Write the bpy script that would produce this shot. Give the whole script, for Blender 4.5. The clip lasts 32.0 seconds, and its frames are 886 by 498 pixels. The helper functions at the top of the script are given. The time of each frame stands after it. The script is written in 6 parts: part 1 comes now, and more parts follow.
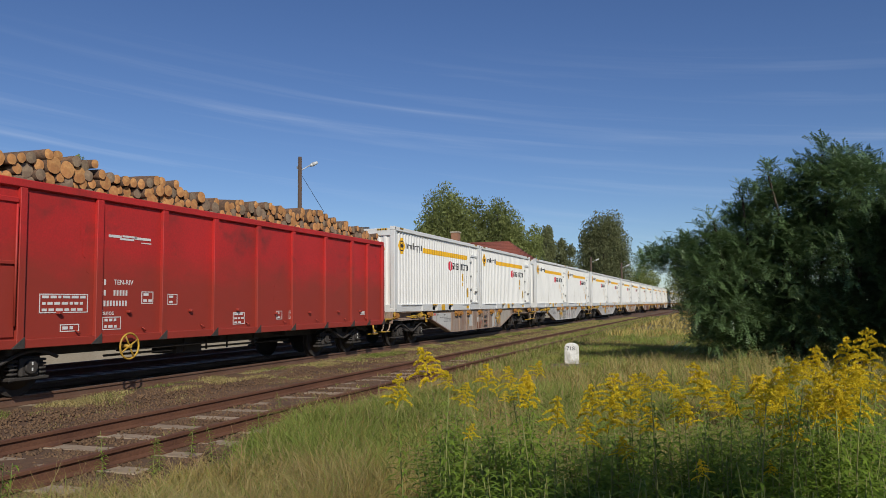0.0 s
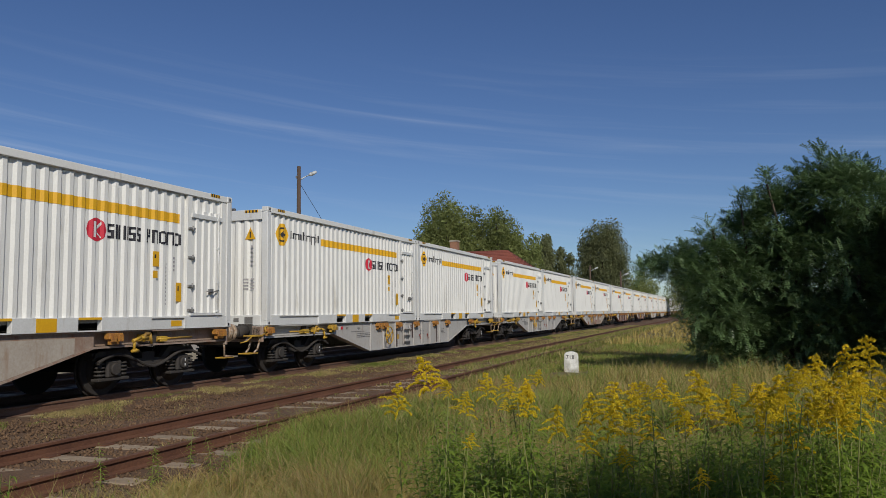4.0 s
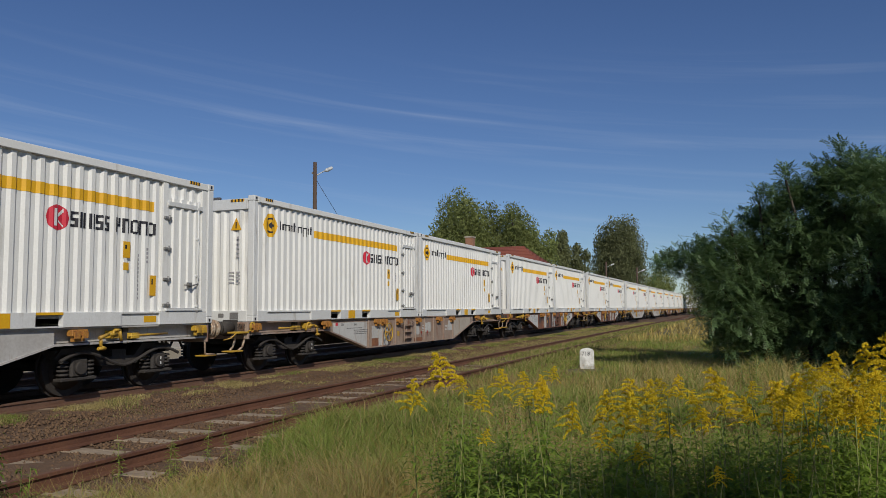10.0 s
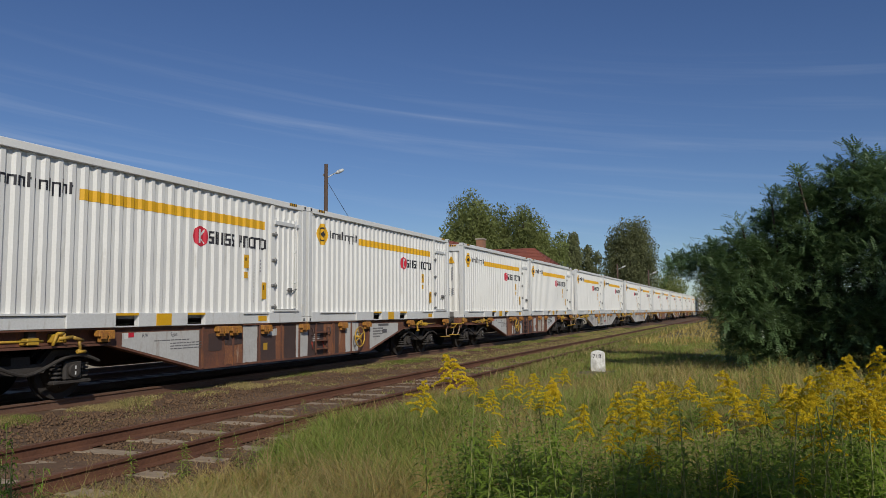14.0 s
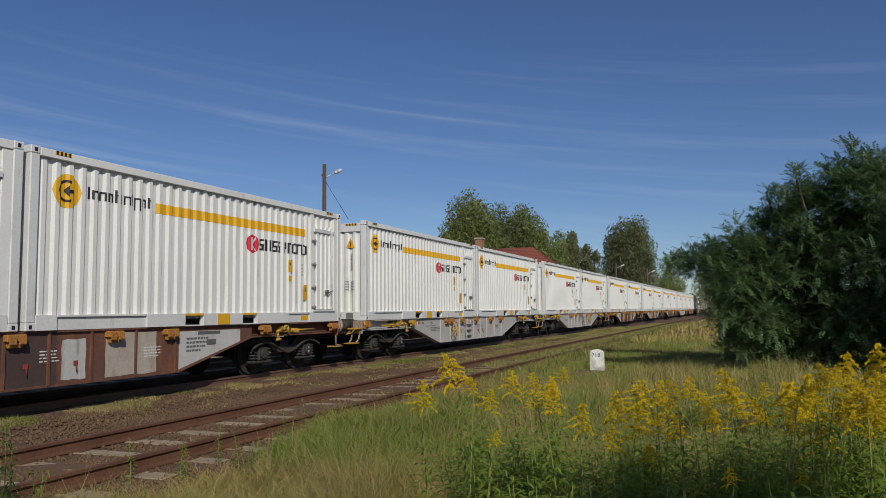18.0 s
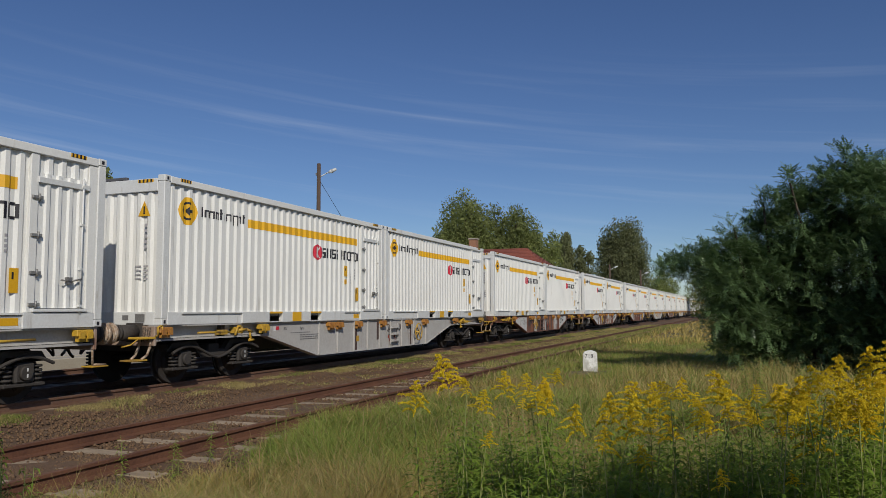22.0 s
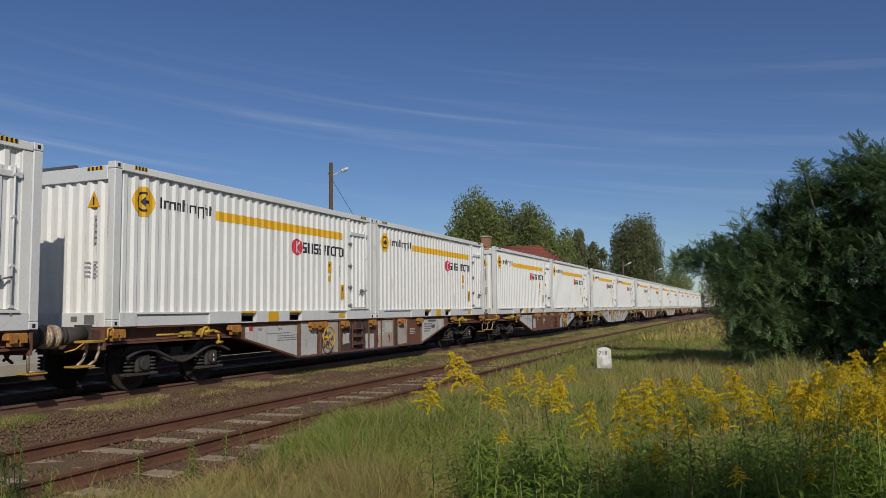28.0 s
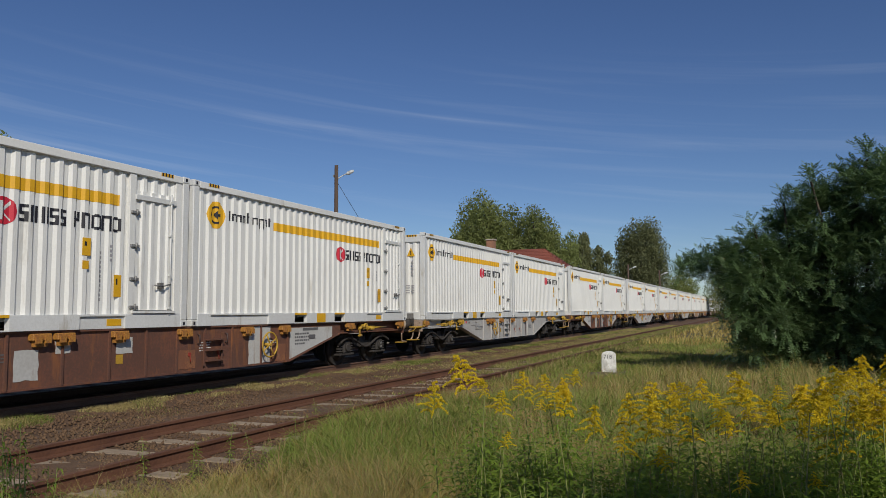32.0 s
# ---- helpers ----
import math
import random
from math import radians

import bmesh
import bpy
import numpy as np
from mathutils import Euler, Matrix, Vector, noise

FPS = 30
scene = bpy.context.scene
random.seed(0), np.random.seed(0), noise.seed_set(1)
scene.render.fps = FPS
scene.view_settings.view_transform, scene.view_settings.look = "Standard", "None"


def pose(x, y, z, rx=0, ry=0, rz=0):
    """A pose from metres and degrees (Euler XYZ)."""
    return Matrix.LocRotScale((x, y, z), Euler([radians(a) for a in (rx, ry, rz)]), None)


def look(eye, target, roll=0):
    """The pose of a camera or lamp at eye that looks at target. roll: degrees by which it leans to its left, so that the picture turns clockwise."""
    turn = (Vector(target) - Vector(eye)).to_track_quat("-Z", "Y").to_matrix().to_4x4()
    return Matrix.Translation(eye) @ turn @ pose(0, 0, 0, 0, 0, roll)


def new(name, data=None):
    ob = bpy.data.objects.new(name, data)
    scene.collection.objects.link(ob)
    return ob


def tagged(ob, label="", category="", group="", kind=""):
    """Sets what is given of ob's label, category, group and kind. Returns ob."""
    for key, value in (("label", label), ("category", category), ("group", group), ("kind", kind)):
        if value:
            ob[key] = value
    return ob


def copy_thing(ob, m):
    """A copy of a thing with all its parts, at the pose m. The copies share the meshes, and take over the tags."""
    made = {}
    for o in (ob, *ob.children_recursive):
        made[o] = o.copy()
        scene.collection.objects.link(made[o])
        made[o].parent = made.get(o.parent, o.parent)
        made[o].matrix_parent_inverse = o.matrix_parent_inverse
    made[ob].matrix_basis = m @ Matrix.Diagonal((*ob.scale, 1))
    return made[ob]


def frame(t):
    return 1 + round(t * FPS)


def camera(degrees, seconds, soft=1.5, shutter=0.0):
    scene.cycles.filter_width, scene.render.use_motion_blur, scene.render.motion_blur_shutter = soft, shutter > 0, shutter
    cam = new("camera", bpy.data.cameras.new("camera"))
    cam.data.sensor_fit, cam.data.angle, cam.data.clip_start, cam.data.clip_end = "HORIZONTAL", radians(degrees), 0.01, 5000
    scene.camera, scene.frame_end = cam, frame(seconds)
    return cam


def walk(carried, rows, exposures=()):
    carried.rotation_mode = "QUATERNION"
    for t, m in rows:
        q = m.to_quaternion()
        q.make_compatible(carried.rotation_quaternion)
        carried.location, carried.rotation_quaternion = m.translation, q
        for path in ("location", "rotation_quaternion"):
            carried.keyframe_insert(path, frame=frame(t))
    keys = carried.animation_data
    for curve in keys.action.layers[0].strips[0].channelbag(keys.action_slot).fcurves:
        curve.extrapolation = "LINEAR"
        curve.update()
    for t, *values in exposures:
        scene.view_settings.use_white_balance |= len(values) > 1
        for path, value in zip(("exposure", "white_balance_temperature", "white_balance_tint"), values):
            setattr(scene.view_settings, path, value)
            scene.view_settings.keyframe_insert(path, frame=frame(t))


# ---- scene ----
# camera: stands on the meadow, hand-held, turning a little
cam = camera(60.6, 32.0, soft=0.7)
EYE = (0.0, 0.0, 1.6)


def cam_pose(yaw, pitch, roll):
    return pose(*EYE, 90 + pitch, 0, -yaw) @ pose(0, 0, 0, 0, 0, roll)


walk(cam, [(t, cam_pose(a, b, c)) for t, a, b, c in (
    (0, -20.02, 4.14, -0.49), (0.5, -20.00, 4.24, -0.44), (1, -19.95, 4.42, -0.47),
    (1.5, -19.92, 4.61, -0.48), (2, -19.88, 4.76, -0.34), (2.5, -19.87, 4.85, -0.52),
    (3, -19.85, 4.85, -0.58), (3.5, -19.89, 4.84, -0.62), (5.5, -20.14, 4.71, -0.65),
    (6, -20.24, 4.66, -0.46), (6.5, -20.35, 4.66, -0.60), (7, -20.55, 4.67, -0.40),
    (7.5, -20.69, 4.66, -0.44), (8, -20.83, 4.64, -0.60), (8.5, -20.92, 4.59, -0.51),
    (9, -20.95, 4.58, -0.57), (9.5, -21.03, 4.53, -0.54), (10, -21.12, 4.52, -0.44),
    (10.5, -21.25, 4.56, -0.67), (11, -21.38, 4.59, -0.43), (11.5, -21.55, 4.67, -0.40),
    (12, -21.73, 4.68, -0.21), (12.5, -21.86, 4.72, -0.43), (13, -21.80, 4.72, -0.43),
    (13.5, -21.86, 4.70, -0.07), (14, -21.93, 4.67, -0.31), (14.5, -22.05, 4.61, -0.29),
    (16.5, -22.00, 4.61, -0.46), (17, -21.95, 4.65, -0.55), (17.5, -21.91, 4.65, -0.49),
    (18, -21.83, 4.64, -0.57), (18.5, -21.74, 4.62, -0.33), (19, -21.72, 4.62, -0.35),
    (19.5, -21.66, 4.59, -0.50), (20, -21.65, 4.58, -0.27), (20.5, -21.54, 4.62, -0.38),
    (21, -21.47, 4.62, -0.39), (21.5, -21.44, 4.63, -0.25), (22, -21.38, 4.65, -0.21),
    (22.5, -21.37, 4.62, -0.33), (23, -21.44, 4.51, -0.22), (23.5, -21.42, 4.48, -0.00),
    (24, -21.40, 4.48, 0.35), (24.5, -21.53, 4.47, 0.23), (25, -21.68, 4.44, 0.09),
    (25.5, -21.86, 4.42, -0.36), (27.5, -22.30, 4.48, -0.81), (28, -22.33, 4.50, -0.63),
    (28.5, -22.33, 4.54, -0.49), (29, -22.42, 4.56, -0.65), (29.5, -22.51, 4.59, -0.40),
    (30, -22.55, 4.70, -0.63), (30.5, -22.58, 4.74, -0.43), (31, -22.63, 4.77, -0.17),
    (31.5, -22.65, 4.77, -0.35), (32, -22.70, 4.73, -0.37),
)], exposures=((0, 0.12, 6500, 10), (1.0, 0.02, 6500, 10), (2.0, -0.10, 6500, 10), (3.0, -0.16, 6500, 10), (32, -0.16, 6500, 10)))

# ---- world and sun ----
SUN_EL, SUN_AZ = radians(34.0), radians(141.0)
world = bpy.data.worlds.new("sky")
scene.world = world
world.use_nodes = True
wt = world.node_tree
wt.nodes.clear()


def wn(kind, op=""):
    n = wt.nodes.new(kind)
    if op:
        n.operation = op
    return n


w_out, w_bg = wn("ShaderNodeOutputWorld"), wn("ShaderNodeBackground")
w_sky = wn("ShaderNodeTexSky")
w_sky.sky_type, w_sky.sun_disc, w_sky.sun_elevation, w_sky.sun_rotation = "NISHITA", False, SUN_EL, SUN_AZ
w_sky.altitude, w_sky.air_density, w_sky.dust_density, w_sky.ozone_density = 150, 0.9, 0.15, 5.0
w_bg.inputs[1].default_value = 0.068
w_co, w_sep = wn("ShaderNodeTexCoord"), wn("ShaderNodeSeparateXYZ")
# thin cirrus streaks: azimuth and height above the horizon, stretched along the azimuth and tilted a little
w_az, w_el, w_tilt, w_cmb = wn("ShaderNodeMath", "ARCTAN2"), wn("ShaderNodeMath", "ARCSINE"), wn("ShaderNodeMath", "MULTIPLY_ADD"), wn("ShaderNodeCombineXYZ")
w_tilt.inputs[1].default_value = 0.12
w_map = wn("ShaderNodeMapping")
w_map.inputs["Scale"].default_value = (0.85, 24, 1)
w_map.inputs["Location"].default_value = (4.35, 1.0, 0)
w_n1 = wn("ShaderNodeTexNoise")
w_n1.inputs["Scale"].default_value, w_n1.inputs["Detail"].default_value, w_n1.inputs["Roughness"].default_value = 1.6, 8, 0.6
w_n1.inputs["Distortion"].default_value = 0.35
w_n2 = wn("ShaderNodeTexNoise")
w_n2.inputs["Scale"].default_value, w_n2.inputs["Detail"].default_value = 1.9, 3
w_r1, w_r2, w_r3 = wn("ShaderNodeMapRange"), wn("ShaderNodeMapRange"), wn("ShaderNodeMapRange")
for r, lo, hi, top in ((w_r1, 0.47, 0.80, 0.24), (w_r2, 0.43, 0.63, 1.0), (w_r3, 0.34, 0.25, 1.0)):
    r.inputs["From Min"].default_value, r.inputs["From Max"].default_value, r.inputs["To Max"].default_value = lo, hi, top
w_mul, w_mu2, w_mix = wn("ShaderNodeMath", "MULTIPLY"), wn("ShaderNodeMath", "MULTIPLY"), wn("ShaderNodeMix")
w_mix.data_type = "RGBA"
w_mix.inputs[7].default_value = (10.5, 11.3, 12.5, 1)
w_hsv = wn("ShaderNodeHueSaturation")
w_hsv.inputs[0].default_value, w_hsv.inputs[1].default_value, w_hsv.inputs[2].default_value = 0.509, 1.08, 1.12
for a, b in ((w_co.outputs["Generated"], w_sep.inputs[0]), (w_sep.outputs[0], w_az.inputs[0]), (w_sep.outputs[1], w_az.inputs[1]),
             (w_sep.outputs[2], w_el.inputs[0]), (w_az.outputs[0], w_tilt.inputs[0]), (w_el.outputs[0], w_tilt.inputs[2]),
             (w_az.outputs[0], w_cmb.inputs[0]), (w_tilt.outputs[0], w_cmb.inputs[1]), (w_cmb.outputs[0], w_map.inputs[0]),
             (w_map.outputs[0], w_n1.inputs[0]), (w_map.outputs[0], w_n2.inputs[0]), (w_n1.outputs[0], w_r1.inputs[0]),
             (w_n2.outputs[0], w_r2.inputs[0]), (w_el.outputs[0], w_r3.inputs[0]), (w_r1.outputs[0], w_mul.inputs[0]), (w_r2.outputs[0], w_mul.inputs[1]),
             (w_mul.outputs[0], w_mu2.inputs[0]), (w_r3.outputs[0], w_mu2.inputs[1]),
             (w_mu2.outputs[0], w_mix.inputs[0]), (w_sky.outputs[0], w_hsv.inputs[4]), (w_hsv.outputs[0], w_mix.inputs[6]), (w_mix.outputs[2], w_bg.inputs[0]),
             (w_bg.outputs[0], w_out.inputs[0])):
    wt.links.new(a, b)
sun = new("sun", bpy.data.lights.new("sun", "SUN"))
sun.data.energy, sun.data.angle, sun.data.color = 3.8, radians(0.53), (1.0, 0.94, 0.83)
sun.matrix_basis = look((26.5, -33, 28.3), (0, 0, 0))

# ---- materials ----
def surface(name, color, color2=None, rough=0.6, metal=0.0, grain=60.0, stain=1.2, amount=0.5, bump=0.2, bump_scale=None,
            stretch=(1, 1, 1), dirt=None, dirt_amount=0.0, vary=0.0, spec=0.5, streak=None, translucent=0.0):
    """Two colours mixed by a coarse and a fine noise, a third as dirt, relief from the fine one."""
    m = bpy.data.materials.new(name)
    m.use_nodes = True
    t, n = m.node_tree, m.node_tree.nodes
    b = n["Principled BSDF"]
    b.inputs["Roughness"].default_value, b.inputs["Metallic"].default_value = rough, metal
    b.inputs["Specular IOR Level"].default_value = spec
    co, mp = n.new("ShaderNodeTexCoord"), n.new("ShaderNodeMapping")
    mp.inputs["Scale"].default_value = stretch
    t.links.new(co.outputs["Object"], mp.inputs[0])
    big, fine = n.new("ShaderNodeTexNoise"), n.new("ShaderNodeTexNoise")
    for k, sc, de in ((big, stain, 5), (fine, grain, 4)):
        k.inputs["Scale"].default_value, k.inputs["Detail"].default_value, k.inputs["Roughness"].default_value = sc, de, 0.62
        t.links.new(mp.outputs[0], k.inputs[0])
    c2 = color2 or tuple(c * 0.72 for c in color)
    mix = n.new("ShaderNodeMix")
    mix.data_type = "RGBA"
    mix.inputs[6].default_value, mix.inputs[7].default_value = (*color, 1), (*c2, 1)
    avg, rg = n.new("ShaderNodeMath"), n.new("ShaderNodeMapRange")
    avg.operation = "ADD"
    t.links.new(big.outputs[0], avg.inputs[0])
    t.links.new(fine.outputs[0], avg.inputs[1])
    rg.inputs["From Min"].default_value, rg.inputs["From Max"].default_value = 0.75, 1.25
    rg.inputs["To Max"].default_value = amount * 2
    t.links.new(avg.outputs[0], rg.inputs[0])
    t.links.new(rg.outputs[0], mix.inputs[0])
    last = mix.outputs[2]
    if dirt:
        dn, dr, dm = n.new("ShaderNodeTexNoise"), n.new("ShaderNodeMapRange"), n.new("ShaderNodeMix")
        dmp = n.new("ShaderNodeMapping")
        dmp.inputs["Scale"].default_value = streak or (1, 1, 1)
        dmp.inputs["Location"].default_value = (3.1, 7.7, 1.3)
        inf, ad = n.new("ShaderNodeObjectInfo"), n.new("ShaderNodeVectorMath")
        ad.operation = "ADD"
        ml = n.new("ShaderNodeMath")
        ml.operation = "MULTIPLY"
        ml.inputs[1].default_value = 37.0
        t.links.new(inf.outputs["Random"], ml.inputs[0])
        t.links.new(co.outputs["Object"], ad.inputs[0])
        t.links.new(ml.outputs[0], ad.inputs[1])
        t.links.new(ad.outputs[0], dmp.inputs[0])
        dn.inputs["Scale"].default_value, dn.inputs["Detail"].default_value, dn.inputs["Roughness"].default_value = 2.2, 6, 0.65
        t.links.new(dmp.outputs[0], dn.inputs[0])
        dr.inputs["From Min"].default_value, dr.inputs["From Max"].default_value = 0.62 - 0.25 * dirt_amount, 0.80 - 0.15 * dirt_amount
        t.links.new(dn.outputs[0], dr.inputs[0])
        dm.data_type = "RGBA"
        dm.inputs[7].default_value = (*dirt, 1)
        t.links.new(dr.outputs[0], dm.inputs[0])
        t.links.new(last, dm.inputs[6])
        last = dm.outputs[2]
    if vary:
        inf, hsv, vr = n.new("ShaderNodeObjectInfo"), n.new("ShaderNodeHueSaturation"), n.new("ShaderNodeMapRange")
        geo, ad = n.new("ShaderNodeNewGeometry"), n.new("ShaderNodeMath")
        ad.operation = "ADD"
        t.links.new(inf.outputs["Random"], ad.inputs[0])
        t.links.new(geo.outputs["Random Per Island"], ad.inputs[1])
        vr.inputs["From Max"].default_value = 2.0
        vr.inputs["To Min"].default_value, vr.inputs["To Max"].default_value = 1 - vary, 1 + vary
        t.links.new(ad.outputs[0], vr.inputs[0])
        t.links.new(vr.outputs[0], hsv.inputs["Value"])
        t.links.new(last, hsv.inputs["Color"])
        last = hsv.outputs[0]
    t.links.new(last, b.inputs["Base Color"])
    if bump:
        bp = n.new("ShaderNodeBump")
        bp.inputs["Strength"].default_value, bp.inputs["Distance"].default_value = bump, 0.01
        src = fine
        if bump_scale:
            src = n.new("ShaderNodeTexNoise")
            src.inputs["Scale"].default_value, src.inputs["Detail"].default_value = bump_scale, 5
            t.links.new(mp.outputs[0], src.inputs[0])
        t.links.new(src.outputs[0], bp.inputs["Height"])
        t.links.new(bp.outputs[0], b.inputs["Normal"])
    if translucent:
        tr, ms = n.new("ShaderNodeBsdfTranslucent"), n.new("ShaderNodeMixShader")
        ms.inputs[0].default_value = translucent
        t.links.new(last, tr.inputs[0])
        t.links.new(b.outputs[0], ms.inputs[1])
        t.links.new(tr.outputs[0], ms.inputs[2])
        t.links.new(ms.outputs[0], n["Material Output"].inputs[0])
    return m


WHITE = surface("white_container_paint", (0.745, 0.742, 0.71), (0.635, 0.632, 0.60), 0.42, grain=30, stain=0.9, amount=0.35, bump=0.05,
                dirt=(0.42, 0.39, 0.33), dirt_amount=0.05, streak=(1.5, 1.5, 0.25), vary=0.04)
OFFWHITE = surface("grey_white_frame_paint", (0.66, 0.67, 0.66), (0.54, 0.54, 0.52), 0.45, grain=30, stain=0.8, amount=0.4, bump=0.06,
                   dirt=(0.36, 0.32, 0.26), dirt_amount=0.12, streak=(2, 2, 0.4), vary=0.04)
YELLOW = surface("amber_paint", (0.72, 0.40, 0.01), (0.62, 0.33, 0.01), 0.5, grain=40, bump=0.04)
BLACKP = surface("black_lettering_film", (0.018, 0.016, 0.022), rough=0.5, bump=0.02)
REDP = surface("carmine_film", (0.62, 0.025, 0.05), rough=0.5, bump=0.02)
TARP = surface("dark_roof_cover", (0.09, 0.09, 0.10), rough=0.8, bump=0.3)
STEELG = surface("worn_grey_steel", (0.30, 0.30, 0.29), (0.19, 0.18, 0.17), 0.5, 0.4, grain=50, bump=0.15)
SILL_GREY = surface("grey_wagon_paint", (0.46, 0.45, 0.43), (0.36, 0.34, 0.32), 0.55, grain=25, stain=1.0, amount=0.5, bump=0.1,
                    dirt=(0.24, 0.16, 0.11), dirt_amount=0.2, streak=(2.5, 2.5, 0.5))
SILL_TAN = surface("dusty_brown_grey_wagon_paint", (0.34, 0.27, 0.22), (0.26, 0.19, 0.145), 0.65, grain=25, stain=1.0, amount=0.6, bump=0.12,
                   dirt=(0.22, 0.10, 0.055), dirt_amount=0.5, streak=(2.5, 2.5, 0.5))
SILL_RUST = surface("rust_brown_wagon_paint", (0.165, 0.066, 0.04), (0.11, 0.052, 0.036), 0.7, grain=25, stain=1.3, amount=0.7, bump=0.15,
                    dirt=(0.26, 0.10, 0.035), dirt_amount=0.35, streak=(2.5, 2.5, 0.6))
SILL_LIGHT = surface("pale_grey_patch_paint", (0.52, 0.52, 0.50), (0.42, 0.41, 0.39), 0.55, grain=25, amount=0.5, bump=0.1,
                     dirt=(0.25, 0.17, 0.12), dirt_amount=0.25, streak=(2.5, 2.5, 0.5))
SILL_BEIGE = surface("grey_beige_patch_paint", (0.43, 0.385, 0.33), (0.34, 0.29, 0.235), 0.6, grain=25, stain=1.4, amount=0.5, bump=0.1,
                     dirt=(0.27, 0.16, 0.09), dirt_amount=0.3, streak=(2.5, 2.5, 0.5))
BRACKET = surface("rusty_orange_lock_paint", (0.48, 0.23, 0.03), (0.24, 0.095, 0.03), 0.7, grain=40, amount=0.7, bump=0.2)
YELLOWM = surface("yellow_metal_paint", (0.55, 0.35, 0.03), (0.38, 0.21, 0.03), 0.55, grain=40, bump=0.1, dirt=(0.14, 0.08, 0.04), dirt_amount=0.5)
BOGIE = surface("brake_dust_grey_brown_steel", (0.056, 0.049, 0.043), (0.034, 0.029, 0.026), 0.8, 0.1, grain=35, amount=0.6, bump=0.3)
WHEELM = surface("dull_wheel_steel", (0.036, 0.030, 0.027), (0.024, 0.020, 0.018), 0.8, 0.1, grain=35, bump=0.15)
RUBBER = surface("black_hose_rubber", (0.02, 0.02, 0.02), rough=0.7, bump=0.1)
BUFFERM = surface("greasy_buffer_steel", (0.52, 0.46, 0.37), (0.30, 0.20, 0.13), 0.5, 0.15, grain=30, amount=0.7, bump=0.15)
PLATEW = surface("white_stencil_paint", (0.72, 0.72, 0.70), rough=0.6, bump=0.05)
SILL_DARK = surface("dark_brown_patch_paint", (0.085, 0.05, 0.042), (0.06, 0.038, 0.034), 0.65, grain=25, amount=0.6, bump=0.12)
SILL_ORANGE = surface("orange_rust_patch", (0.30, 0.125, 0.05), (0.19, 0.078, 0.042), 0.8, grain=25, stain=2, amount=0.8, bump=0.2,
                      dirt=(0.45, 0.36, 0.27), dirt_amount=0.1, streak=(2, 2, 0.5))
BEEM = surface("dark_insect_body", (0.03, 0.024, 0.02), (0.05, 0.035, 0.015), 0.6, grain=400, bump=0.1)
WINGM = surface("smoky_insect_wing", (0.16, 0.15, 0.14), rough=0.3, bump=0, translucent=0.4)
STENCIL = surface("worn_dark_stencil_paint", (0.13, 0.125, 0.13), rough=0.6, bump=0.03)
RED_DULL = surface("dust_dulled_red_paint", (0.27, 0.032, 0.018), (0.20, 0.030, 0.018), 0.85, grain=30, stain=0.7, amount=0.6, bump=0.15,
                   dirt=(0.15, 0.035, 0.028), dirt_amount=0.3, streak=(1.2, 0.5, 0.7))
PRINT = surface("faded_grey_print", (0.40, 0.39, 0.40), rough=0.6, bump=0.03)
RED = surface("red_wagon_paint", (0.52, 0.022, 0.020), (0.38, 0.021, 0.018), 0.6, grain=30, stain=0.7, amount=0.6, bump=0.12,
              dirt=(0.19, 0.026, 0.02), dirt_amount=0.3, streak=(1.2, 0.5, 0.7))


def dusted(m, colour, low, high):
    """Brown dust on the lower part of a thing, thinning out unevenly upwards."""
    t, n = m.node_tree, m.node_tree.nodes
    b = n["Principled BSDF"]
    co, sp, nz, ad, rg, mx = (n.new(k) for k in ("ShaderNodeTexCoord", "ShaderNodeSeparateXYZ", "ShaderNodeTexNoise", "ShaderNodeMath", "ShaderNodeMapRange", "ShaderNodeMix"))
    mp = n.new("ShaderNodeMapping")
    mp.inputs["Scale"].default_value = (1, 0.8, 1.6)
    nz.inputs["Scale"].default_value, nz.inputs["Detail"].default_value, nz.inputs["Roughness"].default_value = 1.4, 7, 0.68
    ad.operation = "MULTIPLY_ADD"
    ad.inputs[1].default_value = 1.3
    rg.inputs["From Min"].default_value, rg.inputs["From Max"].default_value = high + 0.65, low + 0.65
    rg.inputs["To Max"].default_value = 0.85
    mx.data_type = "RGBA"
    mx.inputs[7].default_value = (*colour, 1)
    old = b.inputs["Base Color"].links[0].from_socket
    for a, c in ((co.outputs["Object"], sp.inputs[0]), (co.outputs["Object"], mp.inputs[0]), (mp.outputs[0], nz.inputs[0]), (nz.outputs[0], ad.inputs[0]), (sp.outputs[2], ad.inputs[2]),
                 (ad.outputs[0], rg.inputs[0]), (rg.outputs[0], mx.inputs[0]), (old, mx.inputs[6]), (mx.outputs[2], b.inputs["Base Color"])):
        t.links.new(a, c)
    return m


